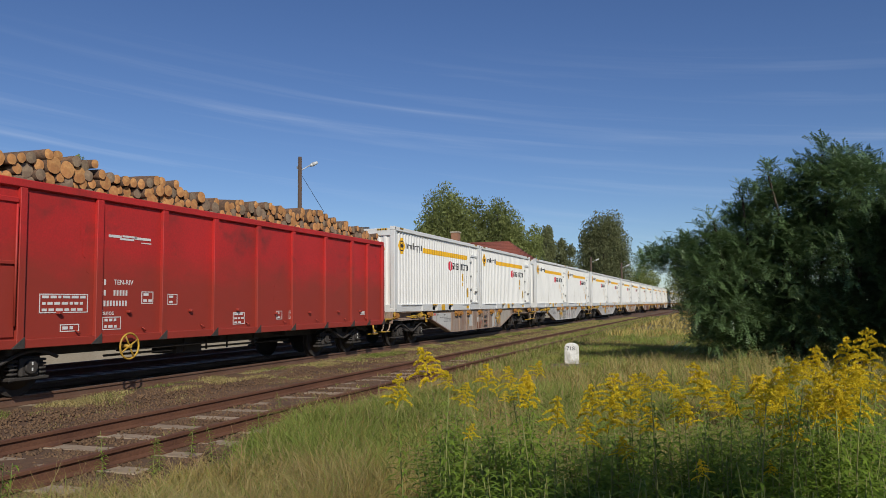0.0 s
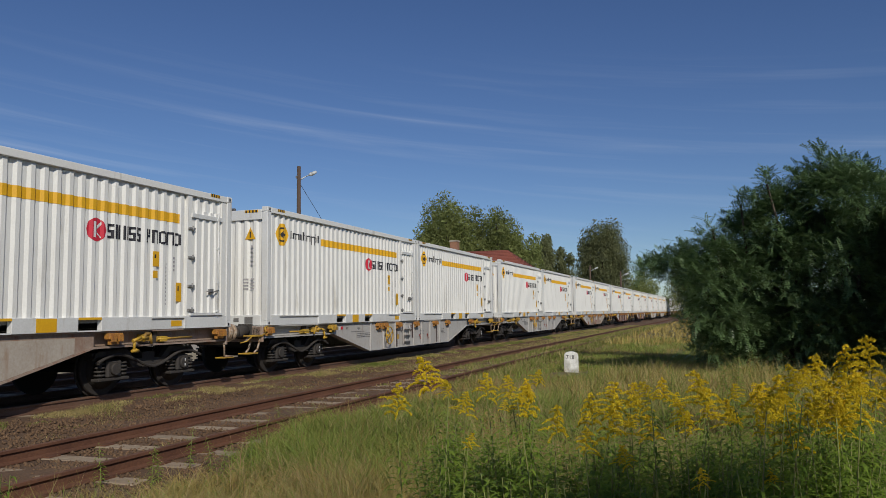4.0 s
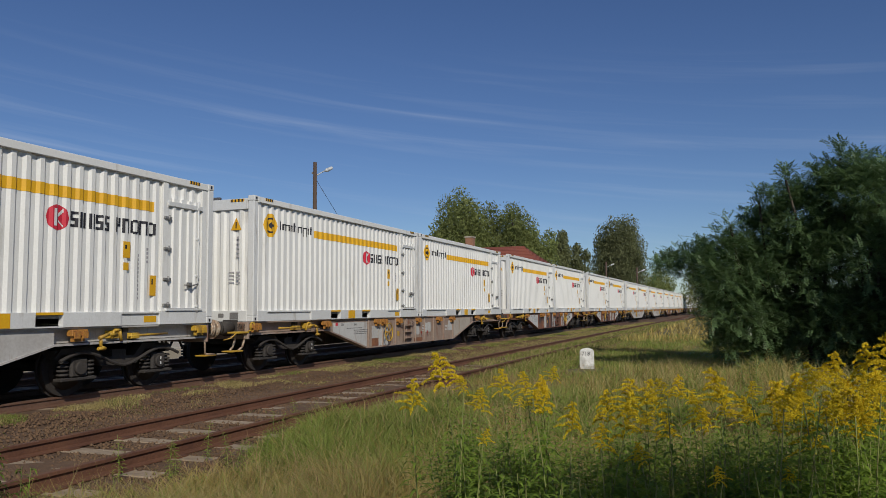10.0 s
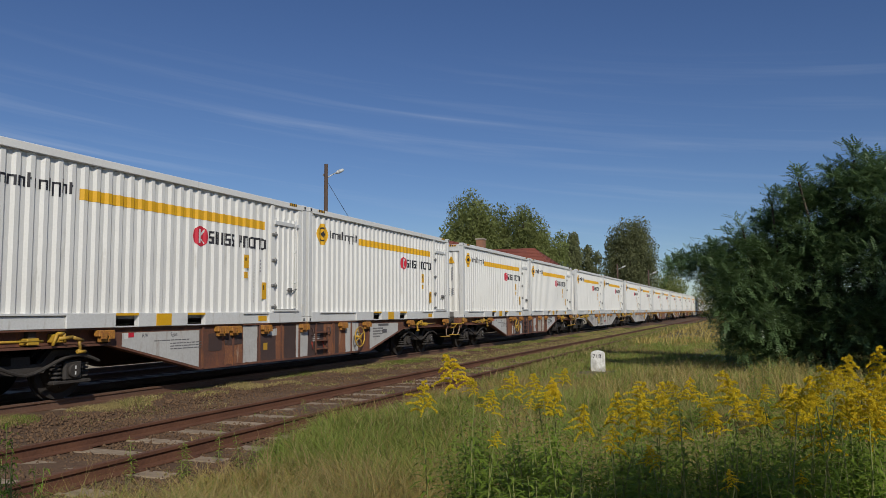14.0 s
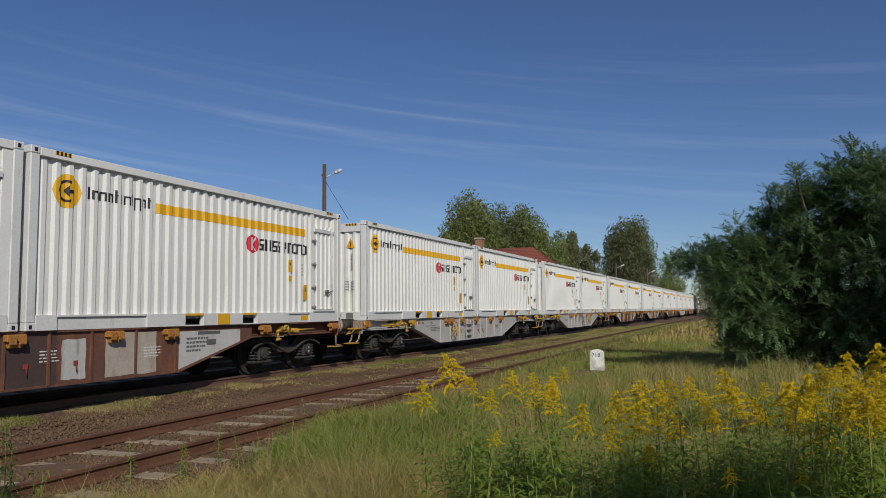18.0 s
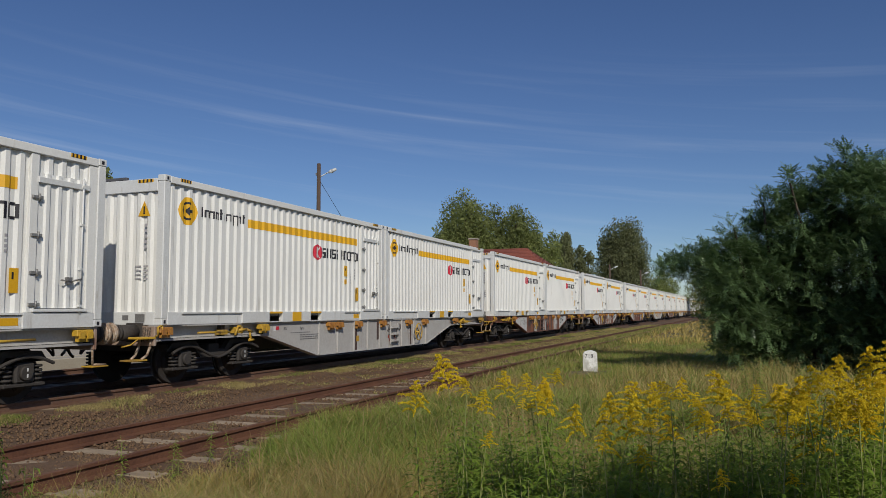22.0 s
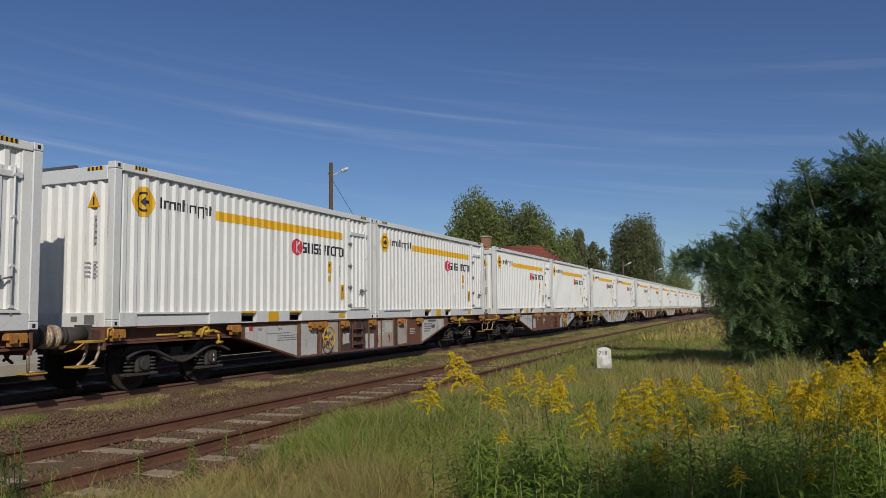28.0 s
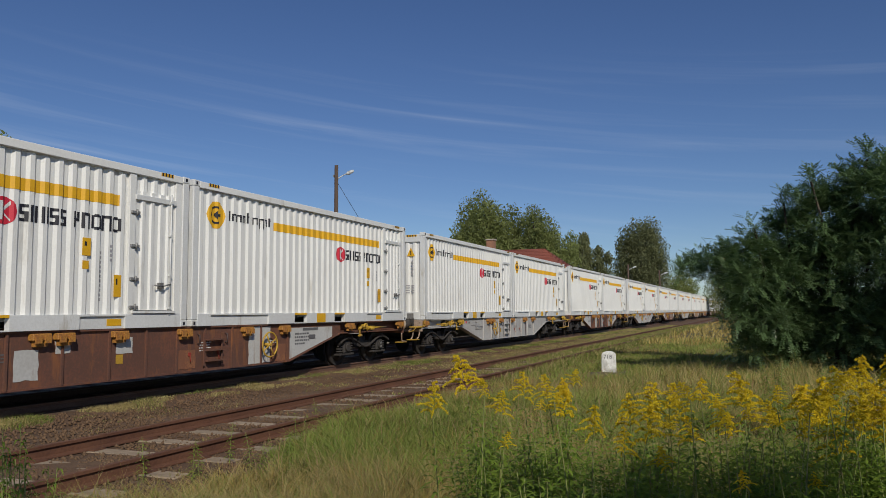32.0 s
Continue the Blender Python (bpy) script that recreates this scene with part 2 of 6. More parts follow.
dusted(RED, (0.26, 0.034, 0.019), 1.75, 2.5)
RUSTRAIL = surface("rusty_rail_steel", (0.085, 0.034, 0.019), (0.145, 0.064, 0.034), 0.8, 0.1, grain=40, amount=0.6, bump=0.25)
SHINYRAIL = surface("running_rail_steel", (0.115, 0.056, 0.034), (0.17, 0.10, 0.068), 0.6, 0.15, grain=40, amount=0.5, bump=0.1)
SLEEPER = surface("weathered_grey_sleeper_wood", (0.37, 0.29, 0.20), (0.23, 0.17, 0.115), 0.9, grain=26, stain=3, amount=0.6, bump=0.5,
                  stretch=(0.25, 1, 1), vary=0.15)
BALLAST = surface("brown_ballast_gravel", (0.145, 0.082, 0.042), (0.08, 0.045, 0.025), 0.95, grain=22, stain=0.5, amount=0.6, bump=1.0,
                  dirt=(0.19, 0.135, 0.085), dirt_amount=0.3)
STONE = surface("gravel_stone", (0.185, 0.110, 0.058), (0.10, 0.058, 0.031), 0.95, grain=60, bump=0.4, vary=0.3)
SOIL = surface("meadow_soil_with_litter", (0.13, 0.10, 0.05), (0.085, 0.09, 0.03), 0.95, grain=18, stain=0.35, amount=0.6, bump=0.9)
CONCRETE = surface("pale_platform_concrete", (0.42, 0.38, 0.31), (0.33, 0.29, 0.23), 0.9, grain=25, amount=0.5, bump=0.3, vary=0.12)
GRASSG = surface("green_grass_blades", (0.255, 0.30, 0.075), (0.18, 0.225, 0.05), 0.6, grain=2, stain=0.35, amount=0.6, bump=0, vary=0.35,
                 translucent=0.35, spec=0.1)
GRASSP = surface("bleached_grass_blades", (0.46, 0.38, 0.17), (0.34, 0.28, 0.115), 0.7, grain=2, stain=0.5, amount=0.6, bump=0, vary=0.3,
                 translucent=0.3, spec=0.1)
# darker than LEAFW: the shade on the near weed is put into this colour
SHADELEAF = surface("shade_darkened_weed_leaf", (0.055, 0.085, 0.035), (0.035, 0.06, 0.026), 0.7, grain=20, stain=3, amount=0.5, bump=0, vary=0.3,
                   translucent=0.2, spec=0.12)
GRASSD = surface("dry_straw_blades", (0.47, 0.37, 0.13), (0.36, 0.27, 0.085), 0.7, grain=2, stain=0.5, amount=0.6, bump=0, vary=0.35,
                 translucent=0.3, spec=0.1)
LEAFW = surface("goldenrod_leaf", (0.25, 0.345, 0.05), (0.16, 0.25, 0.035), 0.7, grain=20, stain=3, amount=0.5, bump=0, vary=0.3,
                translucent=0.38, spec=0.12)
STEMW = surface("goldenrod_stem", (0.22, 0.27, 0.07), (0.19, 0.17, 0.06), 0.6, grain=20, bump=0)
FLOWER = surface("goldenrod_flower", (0.88, 0.70, 0.035), (0.66, 0.50, 0.03), 0.7, grain=60, stain=5, amount=0.6, bump=0, vary=0.25,
                 translucent=0.42, spec=0.2)
ROBINIA = surface("robinia_leaf", (0.15, 0.225, 0.095), (0.095, 0.16, 0.062), 0.38, grain=12, stain=1.2, amount=0.5, bump=0, vary=0.3,
                  translucent=0.35, spec=0.5)
CANOPY = surface("willow_leaf", (0.27, 0.30, 0.115), (0.205, 0.24, 0.08), 0.6, grain=3, stain=0.25, amount=0.6, bump=0, vary=0.35,
                 translucent=0.52, spec=0.15)
CANOPYP = surface("pale_birch_leaf", (0.265, 0.285, 0.145), (0.205, 0.225, 0.105), 0.6, grain=3, stain=0.25, amount=0.6, bump=0, vary=0.35,
                  translucent=0.52, spec=0.15)
BARK = surface("brown_bark", (0.11, 0.085, 0.065), (0.06, 0.046, 0.036), 0.95, grain=18, amount=0.7, bump=0.8, stretch=(1, 1, 0.3))
LOGBARK = surface("pine_log_bark", (0.19, 0.105, 0.06), (0.09, 0.055, 0.036), 0.95, grain=22, stain=3, amount=0.7, bump=0.7, vary=0.3)
LOGEND = surface("sawn_pine_end_grain", (0.62, 0.33, 0.12), (0.46, 0.21, 0.075), 0.85, grain=14, stain=6, amount=0.7, bump=0.3, vary=0.35)
LOGGREY = surface("weathered_log_end", (0.32, 0.235, 0.15), (0.21, 0.15, 0.10), 0.9, grain=14, stain=6, amount=0.7, bump=0.3, vary=0.3)
POLEW = surface("tarred_pole_wood", (0.10, 0.065, 0.045), (0.06, 0.04, 0.03), 0.9, grain=20, bump=0.4, stretch=(1, 1, 0.2))
LAMPW = surface("lamp_housing_paint", (0.62, 0.64, 0.64), rough=0.4, bump=0.03)
LIME = surface("limewashed_stone", (0.80, 0.80, 0.77), (0.60, 0.59, 0.55), 0.85, grain=40, stain=5, amount=0.5, bump=0.4,
               dirt=(0.22, 0.20, 0.16), dirt_amount=0.6)
ROOFT = surface("red_clay_roof_tile", (0.26, 0.075, 0.045), (0.18, 0.055, 0.04), 0.8, grain=10, stain=0.8, amount=0.6, bump=0.3, vary=0.15)
PLASTER = surface("cream_house_plaster", (0.55, 0.49, 0.38), rough=0.9, bump=0.2)
BRICKC = surface("chimney_brick", (0.32, 0.17, 0.10), (0.22, 0.11, 0.07), 0.9, grain=20, bump=0.4)
GLASSD = surface("dark_window_glass", (0.03, 0.035, 0.04), rough=0.1, bump=0)
STALK = surface("reddish_dry_stalk", (0.36, 0.20, 0.11), (0.42, 0.31, 0.16), 0.7, grain=2, stain=1, amount=0.6, bump=0, vary=0.25, translucent=0.2, spec=0.3)

# ---- mesh helpers ----
rng = np.random.default_rng(7)
rnd = random.Random(11)


def finish(bm, name, smooth=False):
    me = bpy.data.meshes.new(name)
    bmesh.ops.recalc_face_normals(bm, faces=bm.faces)
    if smooth:
        for f in bm.faces:
            f.smooth = True
    bm.to_mesh(me)
    bm.free()
    return me


def put(name, me, material, parent=None, label=""):
    """Link mesh data as one object, under parent where there is one."""
    ob = new(name, me)
    if material and not me.materials:
        me.materials.append(material)
    ob.parent = parent
    if label:
        tagged(ob, label)
    return ob


def part(name, bm, material, parent=None, label="", smooth=False):
    return put(name, finish(bm, name, smooth), material, parent, label)


def empty(name, label, category, group="", kind=""):
    ob = new(name)
    ob.empty_display_size = 0.2
    return tagged(ob, label, category, group, kind)


def box(bm, x0, x1, y0, y1, z0, z1, bevel=0.0):
    v = [bm.verts.new((x, y, z)) for x in (x0, x1) for y in (y0, y1) for z in (z0, z1)]
    fs = [bm.faces.new([v[i] for i in q]) for q in ((0, 1, 3, 2), (4, 6, 7, 5), (0, 4, 5, 1), (2, 3, 7, 6), (0, 2, 6, 4), (1, 5, 7, 3))]
    if bevel:
        es = {e for f in fs for e in f.edges}
        bmesh.ops.bevel(bm, geom=list(es), offset=bevel, segments=1, affect="EDGES")
    return bm


def boxed(x0, x1, y0, y1, z0, z1, bevel=0.0):
    return box(bmesh.new(), x0, x1, y0, y1, z0, z1, bevel)


def tube(bm, p0, p1, r0, r1=None, seg=10, caps=True):
    p0, p1, r1 = Vector(p0), Vector(p1), r0 if r1 is None else r1
    d = (p1 - p0).normalized()
    a = d.orthogonal().normalized()
    b = d.cross(a)
    rings = [[bm.verts.new(p + (a * math.cos(k * math.tau / seg) + b * math.sin(k * math.tau / seg)) * r) for k in range(seg)]
             for p, r in ((p0, r0), (p1, r1))]
    for k in range(seg):
        f = bm.faces.new((rings[0][k], rings[0][k - 1], rings[1][k - 1], rings[1][k]))
        f.smooth = True
    if caps:
        bm.faces.new(rings[0])
        bm.faces.new(rings[1][::-1])
    return bm


def pipe(bm, pts, r, seg=6):
    for a, b in zip(pts, pts[1:]):
        tube(bm, a, b, r, seg=seg)
    return bm


def ring(bm, c, axis_x, r, thick, seg=20, sub=6):
    """A torus round the x axis (axis_x) or the z axis."""
    g = []
    for i in range(seg):
        u = i * math.tau / seg
        row = []
        for j in range(sub):
            w = j * math.tau / sub
            q, h = r + thick * math.cos(w), thick * math.sin(w)
            p = (h, q * math.cos(u), q * math.sin(u)) if axis_x else (q * math.cos(u), q * math.sin(u), h)
            row.append(bm.verts.new((c[0] + p[0], c[1] + p[1], c[2] + p[2])))
        g.append(row)
    for i in range(seg):
        for j in range(sub):
            f = bm.faces.new((g[i - 1][j - 1], g[i][j - 1], g[i][j], g[i - 1][j]))
            f.smooth = True
    return bm


def prism(bm, outline, x0, x1):
    """An outline in (y, z), carried from x0 to x1."""
    a = [bm.verts.new((x0, y, z)) for y, z in outline]
    b = [bm.verts.new((x1, y, z)) for y, z in outline]
    bm.faces.new(a), bm.faces.new(b[::-1])
    for i in range(len(a)):
        bm.faces.new((a[i - 1], a[i], b[i], b[i - 1]))
    return bm


def raw_mesh(name, verts, faces):
    """A mesh from numpy arrays; every face has the same number of corners."""
    me = bpy.data.meshes.new(name)
    verts, faces = np.asarray(verts, np.float32), np.asarray(faces, np.int32)
    me.vertices.add(len(verts))
    me.vertices.foreach_set("co", verts.ravel())
    me.loops.add(faces.size)
    me.loops.foreach_set("vertex_index", faces.ravel())
    me.polygons.add(len(faces))
    me.polygons.foreach_set("loop_start", np.arange(len(faces), dtype=np.int32) * faces.shape[1])
    me.polygons.foreach_set("loop_total", np.full(len(faces), faces.shape[1], np.int32))
    me.update(calc_edges=True)
    me.validate()
    return me


# ---- the plan: tracks run along y, heights from the meadow at the camera's feet ----
TRACK_X, RAIL_Z = -11.09, 0.229       # the line on which the train runs
SIDING_X, SIDING_Z = -6.49, 0.186     # rusty siding in front of it
FAR_X = -14.75                        # a third track behind, along the platform
LEN_C, GAP_C, HALF, H_C, DECK = 9.165, 0.117, 1.38, 2.75, 1.128
PITCH = 19.815


def train_y(t):
    """Where the first container's front end is at t seconds."""
    return 22.1414 - 6.7327 * t - 0.005729 * t * t + 0.00008841 * t ** 3


# ---- container ----
CORR, DEPTH = 0.245, 0.037


def corrugation(y):
    """How far the side sheet stands back from its outer face at y."""
    u = (y / CORR) % 1.0
    if u < 0.30:
        return 0.0
    if u < 0.50:
        return DEPTH * (u - 0.30) / 0.20
    if u < 0.80:
        return DEPTH
    return DEPTH * (1 - (u - 0.80) / 0.20)


def stations(y0, y1):
    ys = {y0, y1}
    k = math.floor(y0 / CORR) - 1
    while k * CORR < y1 + CORR:
        ys.update(k * CORR + u * CORR for u in (0.0, 0.30, 0.50, 0.80))
        k += 1
    return sorted(y for y in ys if y0 - 1e-6 <= y <= y1 + 1e-6)


def sheet(bm, along, y0, y1, z0, z1, out, sign):
    """Corrugated sheet; along: function (a, depth, z) -> point."""
    ys = stations(y0, y1)
    lo = [bm.verts.new(along(y, corrugation(y), z0)) for y in ys]
    hi = [bm.verts.new(along(y, corrugation(y), z1)) for y in ys]
    lo2 = [bm.verts.new(along(y, corrugation(y) + 0.004, z0)) for y in ys]
    hi2 = [bm.verts.new(along(y, corrugation(y) + 0.004, z1)) for y in ys]
    for i in range(len(ys) - 1):
        bm.faces.new((lo[i], lo[i + 1], hi[i + 1], hi[i]))
        bm.faces.new((lo2[i + 1], lo2[i], hi2[i], hi2[i + 1]))
        bm.faces.new((hi[i], hi[i + 1], hi2[i + 1], hi2[i]))
        bm.faces.new((lo[i + 1], lo[i], lo2[i], lo2[i + 1]))
    return bm


SIDE_X = HALF - 0.045


def drape(shapes, lift=0.005, step=0.03):
    """Paint film lying on the corrugated side: shapes are (y0, y1, function y -> list of (z0, z1))."""
    bm = bmesh.new()
    for y0, y1, spans in shapes:
        ys = sorted(set(stations(y0, y1)) | {y0 + (y1 - y0) * i / max(1, math.ceil((y1 - y0) / step)) for i in range(max(1, math.ceil((y1 - y0) / step)) + 1)})
        for a, b in zip(ys, ys[1:]):
            if b - a < 1e-5:
                continue
            e = 0.0
            sa, sb = spans(a + e), spans(b - e)
            if len(sa) != len(sb):
                sa = sb = spans((a + b) / 2)
            xa, xb = SIDE_X - corrugation(a) + lift, SIDE_X - corrugation(b) + lift
            for (p, q), (r, s) in zip(sa, sb):
                v = [bm.verts.new(c) for c in ((xa, a, p), (xb, b, r), (xb, b, s), (xa, a, q))]
                bm.faces.new(v)
    bmesh.ops.remove_doubles(bm, verts=bm.verts, dist=0.0005)
    return bm


def disc(cy, cz, r, holes=()):
    def spans(y):
        h = math.sqrt(max(0.0, r * r - (y - cy) ** 2))
        out = [(cz - h, cz + h)]
        for hole in holes:
            nxt = []
            for a, b in out:
                c = hole(y)
                if c is None or c[1] <= a or c[0] >= b:
                    nxt.append((a, b))
                else:
                    if c[0] - a > 0.002:
                        nxt.append((a, c[0]))
                    if b - c[1] > 0.002:
                        nxt.append((c[1], b))
            out = nxt
        return out
    return cy - r, cy + r, spans


def bar(y0, y1, z0, z1):
    return y0, y1, lambda y: [(z0, z1)]


def arc(cy, cz, r0, r1, ymax):
    """The part of a ring with y below ymax."""
    def spans(y):
        h1 = math.sqrt(max(0.0, r1 * r1 - (y - cy) ** 2))
        h0 = math.sqrt(max(0.0, r0 * r0 - (y - cy) ** 2))
        return [(cz - h1, cz - h0), (cz + h0, cz + h1)] if h0 > 0.004 else [(cz - h1, cz + h1)]
    return cy - r1, ymax, spans


def container(near=True):
    """Thirty-foot wood-chip container: near side +x, front end y = 0, origin under the front end's middle."""
    top = empty("shipping_container", "white corrugated steel container with amber stripe and roof cover", "container", "containers on the train")
    X = HALF
    for x0, x1 in ((-X, -X + 0.16), (X - 0.16, X)):
        for y0, y1 in ((0, 0.16), (LEN_C - 0.16, LEN_C)):
            part("corner_post", boxed(x0, x1, y0, y1, 0.12, H_C - 0.12, 0.012), OFFWHITE, top)
            for z0, z1 in ((0, 0.118), (H_C - 0.118, H_C)):
                bm = boxed(x0 - 0.004, x1 + 0.004, y0 - 0.004, y1 + 0.004, z0, z1, 0.012)
                yy = (y0 + y1) / 2
                cst = part("corner_casting", bm, OFFWHITE, top)
                xs = x1 + 0.0045
                if x1 > 0:
                    # raised black plate stands in for the dark inside of the casting's opening
                    put("casting_hole", finish(boxed(xs, xs + 0.004, yy - 0.025, yy + 0.025, z0 + 0.03, z1 - 0.03), "casting_hole"), BLACKP, cst)
    for s in (-1, 1):
        x0, x1 = sorted((s * X, s * (X - 0.10)))
        part("top_side_rail", boxed(x0, x1, 0.164, LEN_C - 0.164, H_C - 0.14, H_C - 0.01, 0.01), WHITE, top)
    # lower side rails: pieces between the fork pockets, the near one with a lower recessed strip
    for s in (-1, 1):
        for y0, y1, back in ((0.164, 0.55, 0), (0.551, 2.40, 0.035), (2.401, 3.38, 0), (3.88, 5.11, 0), (5.60, 6.80, 0), (6.801, 7.70, 0.035), (7.701, LEN_C - 0.164, 0)):
            x0, x1 = sorted((s * (X - back), s * (X - 0.10)))
            part("bottom_side_rail", boxed(x0, x1, y0, y1, 0.0, 0.20 if back else 0.235, 0.006), OFFWHITE, top)
            if back:
                x0, x1 = sorted((s * X, s * (X - 0.10)))
                part("rail_lip", boxed(x0, x1, y0, y1, 0.201, 0.235, 0.004), OFFWHITE, top)
        for y0, y1 in ((3.38, 3.88), (5.11, 5.60)):
            bm = bmesh.new()
            xa, xb = sorted((s * (X - 0.004), s * (X - 0.5)))
            box(bm, xa, xb, y0, y1, 0.20, 0.233)
            box(bm, xa, xb, y0, y1, 0.0, 0.02)
            part("fork_pocket", bm, OFFWHITE, top)
            xs = sorted((s * X, s * (X + 0.004)))
            part("pocket_edge", boxed(xs[0], xs[1], y0, y1, 0.195, 0.236), YELLOW, top, "amber painted pocket edge")
    part("marking_panel", boxed(X + 0.001, X + 0.005, 4.30, 4.68, 0.012, 0.225), YELLOW, top, "amber marking panel on the lower rail")
    for y0, y1 in ((0.0, 0.10), (LEN_C - 0.10, LEN_C)):
        part("top_end_rail", boxed(-X + 0.164, X - 0.164, y0, y1, H_C - 0.30, H_C - 0.06, 0.008), OFFWHITE, top)
        part("bottom_end_rail", boxed(-X + 0.164, X - 0.164, y0, y1, 0.0, 0.24, 0.008), OFFWHITE, top)
    part("floor_plate", boxed(-X + 0.1, X - 0.1, 0.1, LEN_C - 0.1, 0.14, 0.2), STEELG, top)
    bm = bmesh.new()
    n = 18
    for i in range(n):
        y0, y1 = 0.12 + (LEN_C - 0.24) * i / n, 0.12 + (LEN_C - 0.24) * (i + 1) / n
        box(bm, -X + 0.101, X - 0.101, y0, y1, H_C - 0.10 - 0.02 * (i % 2), H_C - 0.05 - 0.02 * (i % 2))
    part("roof_cover", bm, TARP, top, "dark rolling roof cover")
    part("cover_edge", boxed(-X + 0.2, 0.45, 0.02, 0.10, H_C - 0.058, H_C + 0.005, 0.01), TARP, top, "dark edge of the roof cover")
    # side sheets
    part("side_panel", sheet(bmesh.new(), lambda y, d, z: (SIDE_X - d, y, z), 0.161, 7.76, 0.236, H_C - 0.141, 1, 1), WHITE, top)
    part("side_panel", sheet(bmesh.new(), lambda y, d, z: (-SIDE_X + d, y, z), 0.161, LEN_C - 0.161, 0.236, H_C - 0.141, 1, 1), WHITE, top)
    for s, yy in ((1, 0.03), (-1, LEN_C - 0.03)):
        part("end_panel", sheet(bmesh.new(), lambda a, d, z, s=s, yy=yy: (a, yy + s * d, z), -X + 0.161, X - 0.161, 0.241, H_C - 0.301, 1, 1), WHITE, top)
    # side door by the rear post
    part("door_jamb", boxed(X - 0.10, X - 0.02, 7.76, 7.90, 0.236, H_C - 0.141, 0.006), WHITE, top)
    part("door_jamb", boxed(X - 0.10, X - 0.02, 8.84, LEN_C - 0.161, 0.236, H_C - 0.141, 0.006), WHITE, top)
    part("door_header", sheet(bmesh.new(), lambda y, d, z: (SIDE_X - d, y, z), 7.902, 8.838, 2.34, H_C - 0.141, 1, 1), WHITE, top)
    outline = [(7.905, X - 0.046)]
    for y in (8.07, 8.28, 8.49, 8.68):
        outline += [(y - 0.055, X - 0.046), (y - 0.03, X - 0.015), (y + 0.03, X - 0.015), (y + 0.055, X - 0.046)]
    outline += [(8.835, X - 0.046), (8.835, X - 0.075), (7.905, X - 0.075)]
    bm = bmesh.new()
    lo = [bm.verts.new((x, y, 0.30)) for y, x in outline]
    hi = [bm.verts.new((x, y, 2.338)) for y, x in outline]
    for i in range(len(outline)):
        bm.faces.new((lo[i - 1], lo[i], hi[i], hi[i - 1]))
    bm.faces.new(lo), bm.faces.new(hi[::-1])
    door = part("side_door", bm, WHITE, top, "white ribbed side door")
    part("door_bar", boxed(X - 0.0445, X + 0.006, 7.88, 8.84, 2.18, 2.27, 0.006), OFFWHITE, door)
    part("door_sill", boxed(X - 0.0445, X + 0.03, 7.84, 8.84, 0.245, 0.29, 0.006), OFFWHITE, door)
    for z in (0.33, 0.80, 1.36, 1.93):
        bm = boxed(X - 0.0195, X + 0.012, 7.78, 7.97, z, z + 0.05, 0.006)
        tube(bm, (X + 0.006, 7.90, z - 0.03), (X + 0.006, 7.90, z + 0.08), 0.016, seg=8)
        part("hinge", bm, STEELG, door)
    bm = tube(bmesh.new(), (X + 0.012, 8.70, 0.22), (X + 0.012, 8.70, 2.36), 0.015, seg=8)
    for z in (0.32, 0.9, 1.6, 2.2):
        box(bm, X - 0.0445, X + 0.03, 8.67, 8.73, z, z + 0.035)
    part("locking_rod", bm, OFFWHITE, door)
    bm = pipe(bmesh.new(), [(X + 0.03, 8.70, 0.76), (X + 0.045, 8.5, 0.72), (X + 0.045, 8.3, 0.73)], 0.014)
    box(bm, X - 0.0145, X + 0.04, 8.42, 8.52, 0.68, 0.78)
    part("handle", bm, STEELG, door, "grey steel door handle")
    if not near:
        for o in [c for c in top.children_recursive if c.name.startswith(("hinge", "handle", "locking_rod", "casting_hole", "door_sill"))]:
            bpy.data.objects.remove(o)
    # paint films
    part("stripe", drape([bar(2.63, 7.57, 2.03, 2.21)]), YELLOW, top, "amber stripe along the side")
    cy, cz = 0.71, 2.155
    badge = part("badge", drape([disc(cy, cz, 0.265)]), YELLOW, top, "round amber badge with black arrow ring")
    part("badge_ring", drape([arc(cy, cz, 0.135, 0.175, cy + 0.06)], 0.009), BLACKP, badge)
    part("badge_arrow", drape([(cy - 0.06, cy + 0.03, lambda y: [(cz - (y - cy + 0.06), cz + (y - cy + 0.06))]),
                               bar(cy + 0.03, cy + 0.13, cz - 0.028, cz + 0.028)], 0.009), BLACKP, badge)
    word, y = [], 1.12
    for w, z0, z1 in ((0.045, 0, 0.20), (0.13, 0, 0.15), (0.13, 0, 0.15), (0.14, 0, 0.15), (0.08, 0, 0.22), (0.07, 0, 0.15), (0.13, 0, 0.15),
                      (0.045, 0, 0.20), (0.13, -0.07, 0.15), (0.12, 0, 0.22), (0.08, 0, 0.19)):
        if w < 0.05:
            word.append(bar(y, y + w, 2.09 + z0, 2.09 + z1))
        else:
            word.append(bar(y, y + 0.034, 2.09 + z0, 2.09 + z1))
            if w > 0.1:
                word.append(bar(y + w - 0.034, y + w, 2.09 + z0, 2.09 + 0.15))
            word.append(bar(y + 0.034, y + w - 0.03, 2.09 + 0.118, 2.09 + 0.15))
        y += w + 0.028
    tagged(part("word_mark", drape(word, 0.006), BLACKP, top, "black strokes of a painted word mark"), kind="stuff")
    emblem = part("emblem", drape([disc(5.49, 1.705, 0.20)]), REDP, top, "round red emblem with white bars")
    part("emblem_bar", drape([bar(5.41, 5.46, 1.57, 1.84)], 0.009), PLATEW, emblem)
